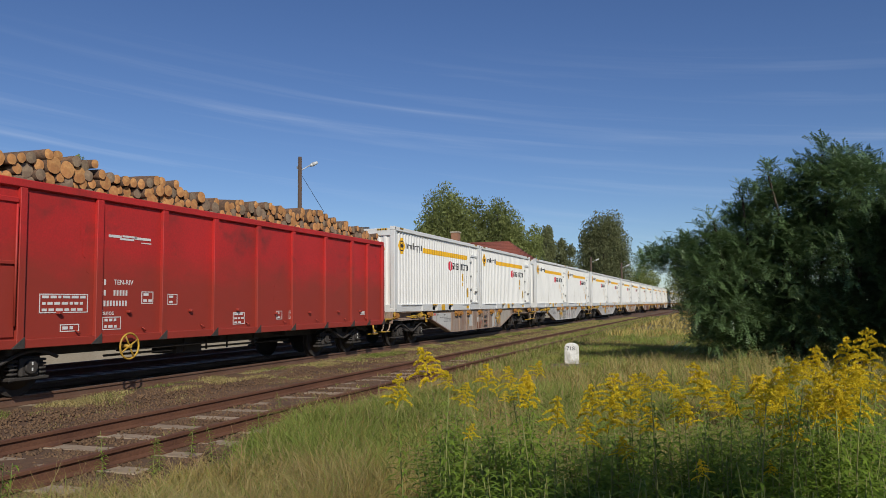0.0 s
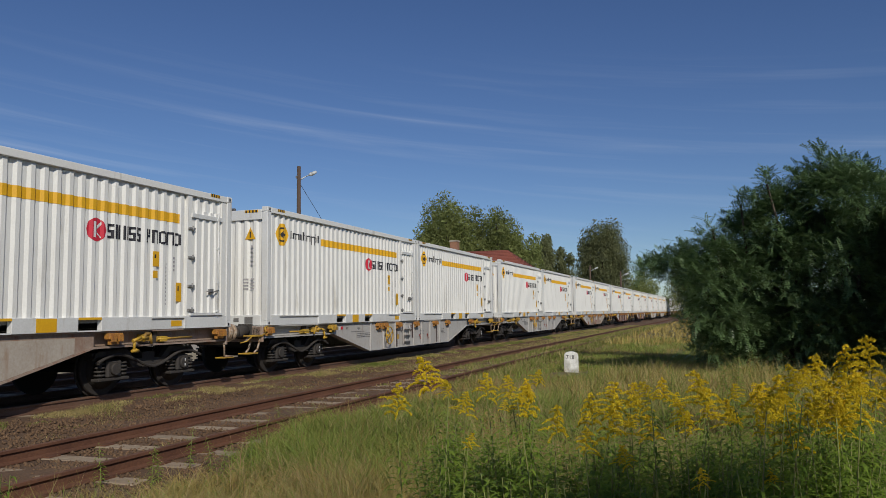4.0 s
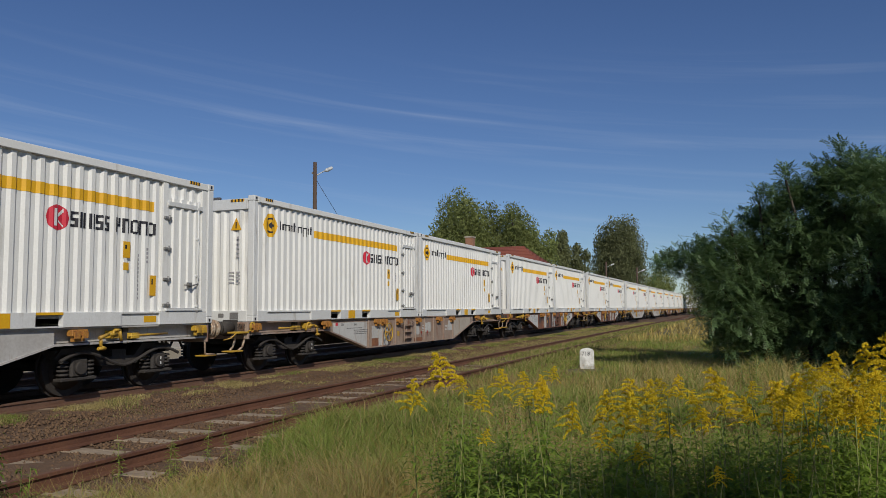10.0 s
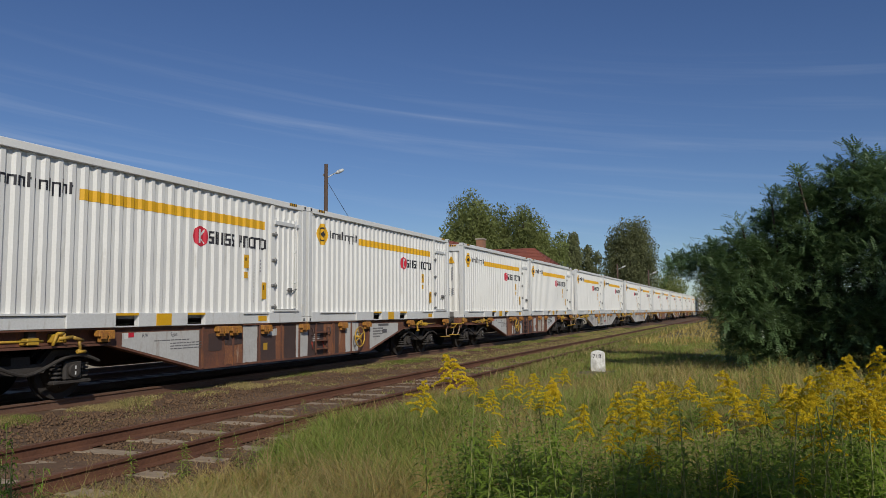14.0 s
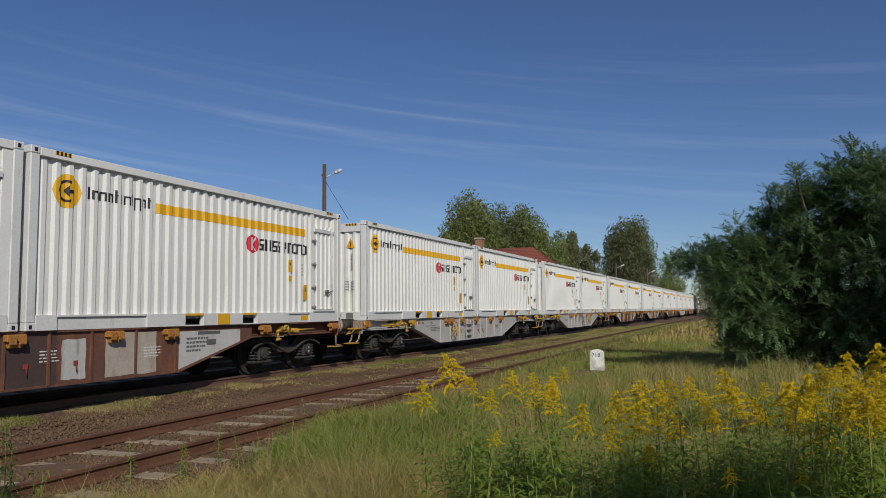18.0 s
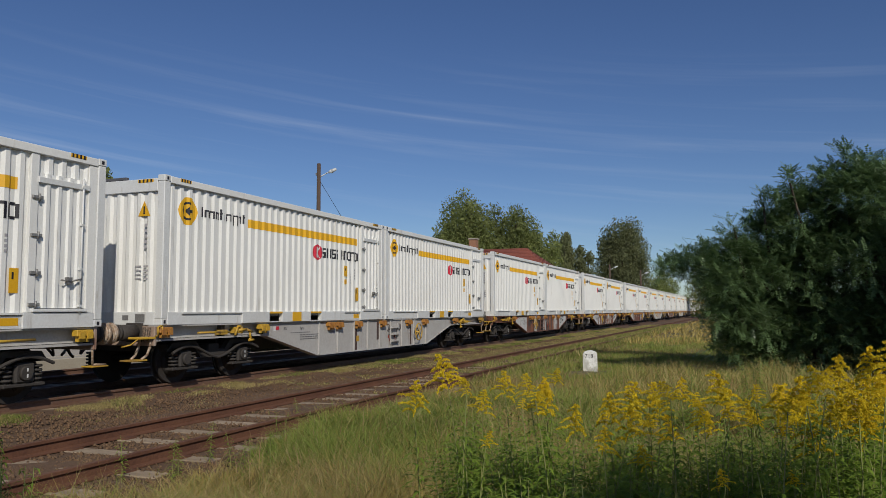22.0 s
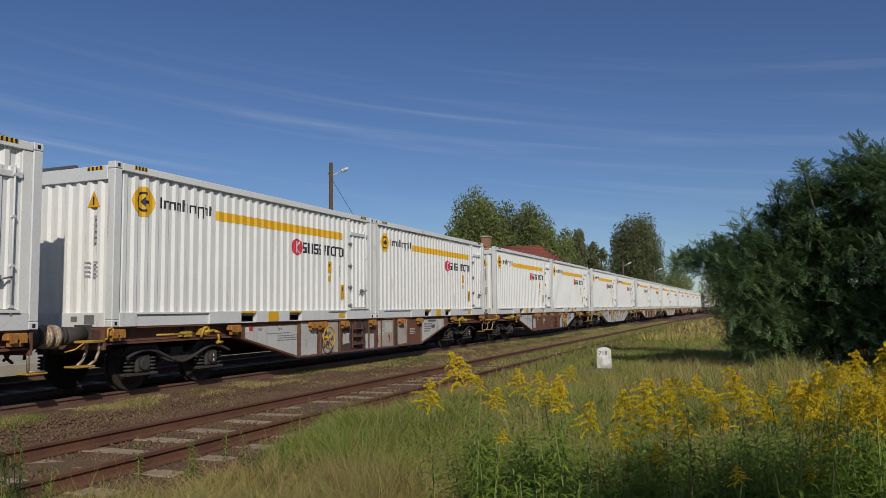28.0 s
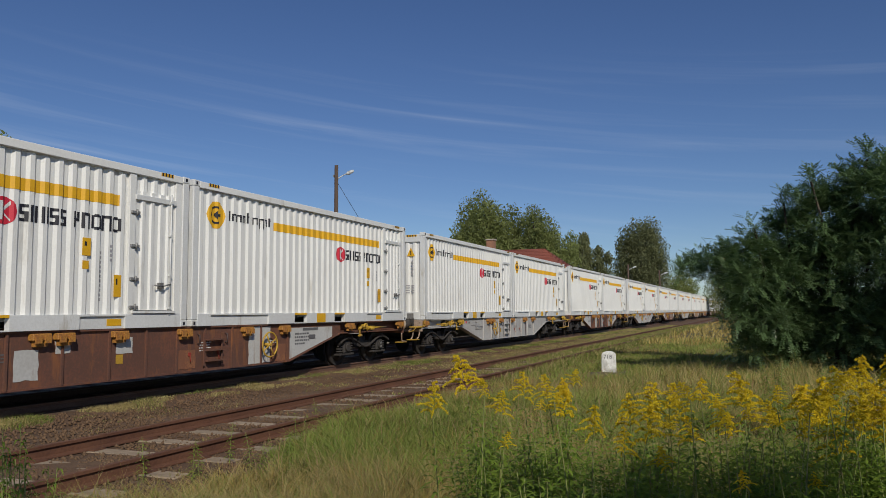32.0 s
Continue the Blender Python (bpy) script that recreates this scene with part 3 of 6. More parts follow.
    part("emblem_bar", drape([(5.47, 5.60, lambda y: [(1.705 + (y - 5.47) * 0.9 - 0.03, 1.705 + (y - 5.47) * 0.9 + 0.03)])], 0.009), PLATEW, emblem)
    part("emblem_bar", drape([(5.47, 5.60, lambda y: [(1.705 - (y - 5.47) * 0.9 - 0.03, 1.705 - (y - 5.47) * 0.9 + 0.0)])], 0.009), PLATEW, emblem)
    word, y, z0, z1 = [], 5.745, 1.585, 1.835
    t = 0.045
    zm = (z0 + z1) / 2
    for kind in "=wi==-pnono":
        w = {"w": 0.24, "i": t, "-": 0.05, "=": 0.13, "p": 0.13}.get(kind, 0.17)
        if kind == "w":
            word += [bar(y, y + t, z0, z1), bar(y + w / 2 - t / 2, y + w / 2 + t / 2, z0, z1), bar(y + w - t, y + w, z0, z1)]
        elif kind == "i":
            word.append(bar(y, y + t, z0, z1))
        elif kind == "=":
            word += [(y, y + t, lambda q: [(z0, z0 + t), (zm - t / 2, z1)]), (y + t, y + w - t, lambda q: [(z0, z0 + t), (zm - t / 2, zm + t / 2), (z1 - t, z1)]),
                     (y + w - t, y + w, lambda q: [(z0, zm + t / 2), (z1 - t, z1)])]
        elif kind == "p":
            word += [bar(y, y + t, z0, z1), bar(y + t, y + w, zm - t / 2, zm + t / 2), bar(y + w - t, y + w, zm + 0.03, z1)]
        elif kind == "n":
            word += [bar(y, y + t, z0, z1), bar(y + t, y + w - t, z1 - t, z1), bar(y + w - t, y + w, z0, z1)]
        elif kind == "o":
            word += [bar(y, y + t, z0 + 0.02, z1 - 0.02), (y + t, y + w - t, lambda q: [(z0, z0 + t), (z1 - t, z1)]), bar(y + w - t, y + w, z0 + 0.02, z1 - 0.02)]
        y += w + 0.032
    tagged(part("word_mark", drape(word, 0.006), BLACKP, top, "dark block strokes of a painted company mark"), kind="stuff")
    if not near:
        return top
    for y, z0, z1, w in ((6.835, 1.16, 1.44, 0.16), (6.845, 0.95, 1.08, 0.12), (7.48, 0.52, 0.88, 0.15)):
        pl = part("placard", boxed(SIDE_X + 0.002, SIDE_X + 0.006, y, y + w, z0, z1), YELLOW, top, "small amber placard with print")
        part("print_bar", boxed(SIDE_X + 0.0062, SIDE_X + 0.009, y + 0.04, y + w - 0.08, z0 + (z1 - z0) * 0.55, z1 - 0.06), BLACKP, pl)
    pl = part("placard", boxed(X - 0.0345, X - 0.030, 7.35, 7.65, 0.05, 0.16), YELLOW, top, "small amber placard with print")
    word = []
    for y in (7.18, 7.38):
        for i in range(11 if y < 7.2 else 4):
            word.append(bar(y, y + 0.06, 1.20 - i * 0.075 + (0.12 if y > 7.2 else 0), 1.245 - i * 0.075 + (0.12 if y > 7.2 else 0)))
    tagged(part("number_print", drape(word, 0.006), PRINT, top, "grey bars of painted numbers"), kind="stuff")
    # front end marks
    bm = bmesh.new()
    v = [bm.verts.new((x, 0.022, z)) for x, z in ((X - 0.62, 2.0), (X - 0.34, 2.0), (X - 0.48, 2.28))]
    w = [bm.verts.new((x, 0.026, z)) for x, z in ((X - 0.62, 2.0), (X - 0.34, 2.0), (X - 0.48, 2.28))]
    bm.faces.new(v), bm.faces.new(w[::-1])
    tri = part("warning_triangle", bm, YELLOW, top, "amber warning triangle sticker")
    part("print_bar", boxed(X - 0.495, X - 0.465, 0.018, 0.0215, 2.04, 2.18), BLACKP, tri)
    bm = bmesh.new()
    for i in range(5):
        box(bm, X - 0.46, X - 0.40, 0.020, 0.024, 1.80 - i * 0.10, 1.86 - i * 0.10)
    for i in range(4):
        box(bm, X - 0.66, X - 0.52, 0.020, 0.024, 1.06 - i * 0.075, 1.09 - i * 0.075)
        box(bm, X - 0.46, X - 0.36, 0.020, 0.024, 1.06 - i * 0.075, 1.09 - i * 0.075)
    tagged(part("number_print", bm, PRINT, top, "grey bars of painted numbers"), kind="stuff")
    part("number_plate", boxed(X - 0.60, X - 0.38, -0.006, -0.002, 0.05, 0.20), STEELG, top, "grey data plate")
    part("number_plate", boxed(X - 0.90, X - 0.76, -0.006, -0.002, 0.09, 0.18), STEELG, top, "grey data plate")
    # warning stripes on the upper corners
    for yy in (0.42, LEN_C - 0.72):
        base = part("hazard_strip", boxed(X + 0.001, X + 0.004, yy, yy + 0.30, H_C - 0.075, H_C - 0.015), YELLOW, top, "black and yellow hazard strip")
        for i in range(4):
            part("hazard_bar", boxed(X + 0.0042, X + 0.007, yy + 0.02 + i * 0.075, yy + 0.055 + i * 0.075, H_C - 0.075, H_C - 0.015), BLACKP, base)
    bm = boxed(X - 0.62, X - 0.26, -0.004, -0.001, H_C - 0.13, H_C - 0.07)
    base = part("hazard_strip", bm, YELLOW, top, "black and yellow hazard strip")
    for i in range(4):
        part("hazard_bar", boxed(X - 0.60 + i * 0.09, X - 0.56 + i * 0.09, -0.007, -0.0042, H_C - 0.13, H_C - 0.07), BLACKP, base)
    return top


# ---- flat wagon ----
MESHES = {}


def shared(name, key, build, material, parent, label=""):
    """A part whose mesh is made once for all things that have it."""
    if key not in MESHES:
        MESHES[key] = finish(build(), name)
        MESHES[key].materials.append(material)
    return put(name, MESHES[key], None, parent, label)


def wheelset(parent, y):
    def build():
        bm = bmesh.new()
        tube(bm, (-0.95, 0, 0), (0.95, 0, 0), 0.08, seg=10)
        for s in (-1, 1):
            for xa, xb, r in ((0.685, 0.715, 0.49), (0.715, 0.815, 0.46)):
                tube(bm, (s * xa, 0, 0), (s * xb, 0, 0), r, seg=28)
            tube(bm, (s * 0.815, 0, 0), (s * 0.84, 0, 0), 0.36, 0.20, seg=20)
            for k in range(3):
                a = k * math.tau / 3
                box(bm, s * 0.835 - 0.01, s * 0.835 + 0.01, 0.25 * math.cos(a) - 0.03, 0.25 * math.cos(a) + 0.03, 0.25 * math.sin(a) - 0.03, 0.25 * math.sin(a) + 0.03)
        return bm
    ob = shared("wheelset", "wheelset", build, WHEELM, parent)
    ob.location = (0, y, 0.46)
    WHEELS.append((parent, ob))
    return ob


WHEELS = []


def bogie(parent, yc):
    """Two-axle bogie with sprung axle boxes; wheels stand 1.8 m apart."""
    def frame_mesh():
        bm = bmesh.new()
        for s in (-1, 1):
            x0, x1 = sorted((s * 0.93, s * 1.05))
            prism(bm, [(-1.32, 0.66), (-1.22, 0.78), (-0.55, 0.80), (-0.35, 0.60), (0.35, 0.60), (0.55, 0.80), (1.22, 0.78), (1.32, 0.66),
                       (1.20, 0.68), (0.62, 0.70), (0.40, 0.46), (-0.40, 0.46), (-0.62, 0.70), (-1.20, 0.68)], x0, x1)
        box(bm, -1.05, 1.05, -0.16, 0.16, 0.45, 0.72)
        box(bm, -1.0, 1.0, 1.2, 1.3, 0.62, 0.75)
        box(bm, -1.0, 1.0, -1.3, -1.2, 0.62, 0.75)
        return bm
    fr = shared("bogie", "bogie", frame_mesh, BOGIE, parent, "dusty cast steel bogie frame with springs")
    fr.location = (0, yc, 0)
    for s in (-1, 1):
        for y in (-0.9, 0.9):
            def axle_box():
                bm = boxed(-0.10, 0.10, -0.17, 0.17, -0.15, 0.16, 0.03)
                tube(bm, (0.10, 0, 0), (0.14, 0, 0), 0.12, 0.10, seg=12)
                box(bm, -0.09, 0.09, -0.36, 0.36, -0.20, -0.15, 0.01)
                return bm
            ab = shared("axle_box", "axle_box", axle_box, BOGIE, fr)
            ab.location = (s * 1.02, y, 0.46)
            if s > 0 and y > 0:
                for zz in (-0.06, 0.03):
                    mk = shared("axle_mark", "axle_mark", lambda: boxed(0.141, 0.145, -0.012, 0.012, 0, 0.05), PLATEW, ab, "small white paint mark")
                    mk.location = (0, 0, zz)
            for d in (-0.26, 0.26):
                def coil():
                    bm = bmesh.new()
                    for k in range(5):
                        ring(bm, (0, 0, 0.03 + k * 0.065), False, 0.075, 0.02, 12, 5)
                    tube(bm, (0, 0, 0), (0, 0, 0.31), 0.045, seg=8)
                    return bm
                sp = shared("spring", "spring", coil, BOGIE, fr)
                sp.location = (s * 1.02, y + d, 0.27)
    def linkage():
        bm = bmesh.new()
        pts = [(1.17, y, 0.58 + 0.13 * math.cos((abs(y) - 0.9) * 3.3)) for y in [-1.35 + 0.135 * i for i in range(21)]]
        rings = []
        for k, p in enumerate(pts):
            a, b = Vector(pts[max(0, k - 1)]), Vector(pts[min(20, k + 1)])
            up = (b - a).normalized().cross(Vector((1, 0, 0)))
            rings.append([bm.verts.new(Vector(p) + 0.028 * (math.cos(w) * Vector((1, 0, 0)) + math.sin(w) * up)) for w in [j * math.tau / 7 for j in range(7)]])
        for a, b in zip(rings, rings[1:]):
            for j in range(7):
                bm.faces.new((a[j - 1], a[j], b[j], b[j - 1]))
        bm.faces.new(rings[0]), bm.faces.new(rings[-1])
        return bm
    li = shared("brake_hose", "brake_hose", linkage, BOGIE, parent, "sagging grey brake hose")
    li.location = (0, yc, 0)
    for y in (-0.9, 0.9):
        wheelset(parent, yc + y)


def lettering(text, size, material, parent, at, label=""):
    """Painted writing on the near side, standing in the y-z plane."""
    key = ("text", text, size)
    if key not in MESHES:
        cu = bpy.data.curves.new("writing", "FONT")
        cu.body, cu.size, cu.extrude, cu.resolution_u = text, size, 0.0015, 2
        ob = bpy.data.objects.new("writing_curve", cu)
        scene.collection.objects.link(ob)
        bpy.context.view_layer.update()
        me = bpy.data.meshes.new_from_object(ob.evaluated_get(bpy.context.evaluated_depsgraph_get()))
        bpy.data.objects.remove(ob)
        me.materials.clear()
        me.materials.append(material)
        MESHES[key] = me
    o = put("writing", MESHES[key], None, parent, label)
    o.matrix_basis = pose(at[0], at[1], at[2], 90, 0, 90)
    return o


def buffers_and_coupling(top, y_face, s, plate, half=0.875):
    """Two buffers and the screw coupling at one end; s = -1 for the front end."""
    for sx in (-1, 1):
        def shaft():
            bm = bmesh.new()
            tube(bm, (0, 0.01, 0), (0, 0.44, 0), 0.140, seg=18)
            tube(bm, (0, 0.40, 0), (0, 0.46, 0), 0.150, seg=18)
            box(bm, -0.19, 0.19, -0.03, 0.01, -0.17, 0.17, 0.01)
            return bm
        def face():
            bm = bmesh.new()
            tube(bm, (0, 0.46, 0), (0, 0.52, 0), 0.115, seg=14)
            for ya, yb, ra, rb in ((0.52, 0.54, 0.13, 0.185), (0.54, 0.605, 0.185, 0.190), (0.605, 0.62, 0.190, 0.165)):
                tube(bm, (0, ya, 0), (0, yb, 0), ra, rb, seg=20)
            return bm
        ob = shared("buffer", "buffer", shaft, BOGIE, top, "dark buffer sleeve on its base plate")
        shared("buffer_head", "buffer_head", face, BUFFERM, ob, "greasy cream buffer head")
        ob.matrix_basis = pose(sx * half, y_face - s * 0.62, 1.0, 0, 0, 0 if s > 0 else 180)
    def coupler():
        bm = bmesh.new()
        pipe(bm, [(0, 0, 0.98), (0, 0.30, 0.99), (0, 0.36, 1.05), (0, 0.30, 1.10)], 0.035, 8)
        pipe(bm, [(0.05, 0.1, 0.95), (0.05, 0.3, 0.72), (0, 0.36, 0.62), (-0.05, 0.3, 0.72), (-0.05, 0.1, 0.95)], 0.022, 6)
        return bm
    ob = shared("screw_coupling", "coupler", coupler, BOGIE, top)
    ob.matrix_basis = pose(0, y_face - s * 0.62, 0, 0, 0, 0 if s > 0 else 180)
    def hose():
        bm = bmesh.new()
        pipe(bm, [(0.4, 0.0, 0.92), (0.42, 0.22, 0.82), (0.40, 0.34, 0.66), (0.34, 0.46, 0.60)], 0.025, 6)
        return bm
    ob = shared("air_hose", "air_hose", hose, RUBBER, top, "black rubber air hose")
    ob.matrix_basis = pose(0, y_face - s * 0.62, 0, 0, 0, 0 if s > 0 else 180)
    # shunter's step at the rear end, grip bar at the front end, by the near buffer
    if s > 0:
        def step():
            return pipe(bmesh.new(), [(1.28, 0.0, 0.95), (1.28, 0.02, 0.52), (1.28, 0.30, 0.50)], 0.022, 6)
        ob = shared("step_bracket", "step", step, BUFFERM, top)
        ob.location = (0, y_face - 0.66, 0)
        tr = shared("step_tread", ("tread", plate.name), lambda: boxed(1.06, 1.30, 0.0, 0.34, 0.47, 0.495, 0.006), plate, ob, "yellow step tread")
    else:
        def curve():
            bm = pipe(bmesh.new(), [(1.27, -0.02, 0.90), (1.27, -0.03, 0.74), (1.27, -0.10, 0.60), (1.27, -0.24, 0.53)], 0.024, 6)
            return pipe(bm, [(1.10, -0.10, 0.90), (1.10, -0.12, 0.74), (1.10, -0.20, 0.60), (1.10, -0.30, 0.53)], 0.024, 6)
        ob = shared("step_bracket", "front_step", curve, BUFFERM, top, "bent pale step bracket")
        ob.location = (0, y_face + 0.62, 0)
        shared("step_tread", ("front_tread", plate.name), lambda: boxed(1.04, 1.33, -0.50, -0.14, 0.505, 0.535, 0.008), plate, ob, "yellow step tread")
        shared("step_tread", ("upper_tread", plate.name), lambda: boxed(1.06, 1.35, -0.34, 0.03, 0.885, 0.925, 0.008), plate, ob, "yellow upper step")
        def grip():
            bm = pipe(bmesh.new(), [(1.34, 0.02, 0.93), (1.40, 0.02, 0.95), (1.40, 0.02, 1.10), (1.40, 0.12, 1.12), (1.40, 0.14, 0.95), (1.34, 0.14, 0.93)], 0.016, 6)
            return pipe(bm, [(1.30, -0.34, 0.90), (1.28, -0.50, 0.80), (1.15, -0.58, 0.76)], 0.012, 6)
        ob = shared("grip_bar", ("grip", plate.name), grip, plate, top, "bent yellow grip bar")
        ob.location = (0, y_face + 0.62, 0)


def handwheel(top, at, r, label="yellow hand brake wheel with four spokes"):
    def wheel():
        bm = ring(bmesh.new(), (0, 0, 0), True, r, 0.018, 24, 6)
        for k in range(4):
            a = k * math.tau / 4 + 0.5
            tube(bm, (0, 0, 0), (0.0, r * math.cos(a), r * math.sin(a)), 0.016, seg=6)
        tube(bm, (-0.18, 0, 0), (0.03, 0, 0), 0.035, seg=10)
        return bm
    ob = shared("handwheel", ("handwheel", r), wheel, YELLOWM, top, label)
    ob.location = at
    return ob


Y_FRONT, Y_REAR = -0.736, 19.021     # buffer faces, from the first container's front end
BELLY = (3.55, 5.55, 12.55, 14.55)   # where the deep part of the side sill starts and ends


PAINTS = {"L": SILL_LIGHT, "D": SILL_DARK, "R": SILL_RUST, "O": SILL_ORANGE, "B": SILL_BEIGE}
# fields of the deep sill: from, to, lower edge, upper edge, paint
FIELDS = {
    "a": ((7.8, 8.35, 0.45, 0.92, "L"), (8.9, 9.15, 0.60, 0.80, "L"), (8.85, 9.4, 0.32, 0.60, "O"), (11.2, 11.85, 0.32, 1.0, "L"), (10.4, 10.6, 0.8, 0.95, "B")),
    "b": ((5.85, 6.28, 0.55, 0.90, "L"), (5.85, 6.28, 0.32, 0.54, "O"), (6.3, 6.95, 0.32, 0.88, "L"), (8.95, 9.33, 0.55, 0.82, "L"),
          (9.85, 10.35, 0.62, 0.92, "L"), (8.9, 9.6, 0.32, 0.45, "O"), (12.0, 12.4, 0.6, 0.95, "L")),
    "c": ((6.3, 6.86, 0.72, 1.07, "D"), (6.3, 6.86, 0.32, 0.70, "O"), (5.8, 6.2, 0.62, 0.95, "D"), (6.9, 7.38, 0.32, 1.08, "L"), (7.4, 8.06, 0.32, 1.08, "D"), (7.75, 8.1, 0.86, 1.0, "L"),
          (8.07, 8.38, 0.32, 1.08, "O"), (8.4, 8.86, 0.32, 1.08, "D"), (8.88, 9.38, 0.32, 1.08, "L"), (9.4, 10.1, 0.32, 1.08, "D"),
          (10.12, 10.65, 0.32, 1.08, "O"), (10.67, 10.85, 0.32, 1.08, "D"), (10.87, 11.2, 0.32, 1.08, "O"), (11.22, 11.9, 0.32, 1.08, "L")),
    "d": ((5.8, 6.35, 0.32, 1.08, "O"), (6.37, 6.85, 0.35, 0.70, "L"), (6.9, 7.63, 0.32, 1.08, "D"), (7.65, 7.95, 0.32, 1.0, "L"), (7.97, 9.9, 0.32, 1.08, "D"),
          (8.65, 8.8, 0.72, 1.0, "L"), (10.0, 10.45, 0.36, 0.98, "L"), (10.85, 12.0, 0.34, 1.06, "B")),
    "e": ((5.62, 6.38, 0.32, 1.08, "L"), (6.52, 7.38, 0.32, 1.08, "B"), (7.4, 8.8, 0.32, 1.08, "D"), (7.62, 7.95, 0.50, 0.76, "L"), (8.83, 9.33, 0.32, 0.72, "L"),
          (8.83, 9.33, 0.74, 1.06, "D"), (9.57, 10.57, 0.32, 1.06, "B"), (10.0, 10.45, 0.72, 1.0, "L"), (10.6, 10.82, 0.32, 1.08, "D"), (10.84, 11.5, 0.34, 1.06, "B"), (11.45, 12.4, 0.32, 0.85, "R")),
    "f": ((5.75, 6.15, 0.42, 0.85, "L"), (6.43, 6.7, 0.78, 0.98, "L"), (7.6, 7.95, 0.72, 0.98, "L"), (11.1, 11.85, 0.32, 1.08, "L"), (11.9, 12.4, 0.32, 0.7, "O"), (9.0, 9.5, 0.35, 0.7, "O"))}


def flat_wagon(kind, wheel_at, seed, fields=""):
    """Sixty-foot container flat wagon, origin at rail height under the first container's front end."""
    q = random.Random(seed)
    sill = {"grey": SILL_GREY, "tan": SILL_TAN, "rust": SILL_RUST, "patch": SILL_RUST}[kind]
    words = {"grey": "light grey flat wagon with deep side sills under containers", "tan": "dusty brown-grey flat wagon with rust runs under containers",
             "rust": "rust-brown flat wagon with pale painted patches under containers", "patch": "flat wagon with rust-brown and pale grey patched side sills"}[kind]
    top = empty("flat_wagon", words, "flat wagon", "container wagons of the train")
    y0, y1 = Y_FRONT + 0.62, Y_REAR - 0.62
    b0, b1, b2, b3 = BELLY
    for s in (-1, 1):
        def sill_mesh():
            bm = bmesh.new()
            xa, xb = sorted((s * 1.30, s * 1.27))
            prism(bm, [(b0 - 0.25, 1.10), (b0 - 0.25, 0.86), (b1, 0.30), (b2, 0.30), (b3 + 0.25, 0.86), (b3 + 0.25, 1.10)], xa, xb)
            xa, xb = sorted((s * 1.17, s * 1.14))
            box(bm, xa, xb, y0, b0 - 0.2501, 0.88, 1.10)
            box(bm, xa, xb, b3 + 0.2501, y1, 0.88, 1.10)
            return bm
        web = shared("side_sill", ("sill", s, sill.name), sill_mesh, sill, top)
        def flange():
            bm = bmesh.new()
            xa, xb = sorted((s * 1.34, s * 1.18))
            box(bm, xa, xb, y0, y1, 1.10, 1.125)
            xa, xb = sorted((s * 1.32, s * 1.13))
            for (ya, za), (yb, zb) in zip(((y0, 0.86), (b0 - 0.25, 0.86), (b1, 0.30), (b2, 0.30), (b3 + 0.25, 0.86)),
                                          ((b0 - 0.25, 0.86), (b1, 0.30), (b2, 0.30), (b3 + 0.25, 0.86), (y1, 0.86))):
                prism(bm, [(ya, za + 0.012), (yb, zb + 0.012), (yb, zb - 0.02), (ya, za - 0.02)], xa, xb)
            return bm
        shared("sill_flange", ("flange", s, sill.name), flange, sill, top)
    ribs = [5.62, 6.55, 7.45, 8.25, 9.0, 9.75, 10.55, 11.5, 12.48]
    def rib():
        return boxed(1.3005, 1.332, -0.02, 0.02, 0.30, 1.098)
    for y in ribs:
        ob = shared("rib", ("rib", sill.name), rib, sill, top)
        ob.location = (0, y, 0)
    # repainted fields of the deep sill, each with an uneven edge
    for i, (ya, yb, za, zb, m) in enumerate(FIELDS.get(fields, ())):
        outline = []
        for (pa, ra), (pb, rb) in zip(((ya, za), (yb, za), (yb, zb), (ya, zb)), ((yb, za), (yb, zb), (ya, zb), (ya, za))):
            outline += [(pa + (pb - pa) * j / 4 + q.uniform(-0.012, 0.012), max(0.318, ra + (rb - ra) * j / 4 + q.uniform(-0.012, 0.012))) for j in range(4)]
        lift = 0.0045 if zb - za < 0.5 else 0.0005
        part("paint_patch", prism(bmesh.new(), outline, 1.30 + lift, 1.303 + lift), PAINTS[m], top)
    if kind != "grey":
        for ya, yb, m in ((b0, b1 + 0.03, SILL_LIGHT), (b2 - 0.02, b3 - 0.1, SILL_BEIGE if kind == "tan" else SILL_LIGHT)):
            bm = bmesh.new()
            def low(y):
                return 0.33 + (0.55 * (b1 - y) / (b1 - b0 + 0.25) if y < b1 else 0.0) + (0.55 * (y - b2) / (b3 - b2 + 0.25) if y > b2 else 0.0)
            prism(bm, [(ya + 0.05, 1.03), (ya + 0.05, low(ya + 0.05)), (yb - 0.05, low(yb - 0.05)), (yb - 0.05, 1.03)], 1.3005, 1.304)
            part("paint_patch", bm, m, top, "pale grey painted sill end")
    if kind == "grey" and seed % 2:
        for y, w, z0, z1 in ((7.48, 0.16, 0.31, 1.05), (8.85, 0.13, 0.55, 1.06), (11.2, 0.1, 0.31, 1.0)):
            part("paint_patch", boxed(1.3005, 1.304, y, y + w, z0, z1), SILL_DARK, top, "dark brown unpainted strip")
    # inner frame
    def inner():
        bm = bmesh.new()
        for x in (-0.35, 0.35):
            box(bm, x - 0.06, x + 0.06, y0 + 0.2, y1 - 0.2, 0.78, 1.09)
        for y in (y0 + 0.06, 1.9, 5.6, 9.14, 12.6, 16.3, y1 - 0.06):
            box(bm, -1.265, 1.265, y - 0.06, y + 0.06, 0.84, 1.09)
        return bm
    shared("centre_frame", "inner", inner, BOGIE, top)
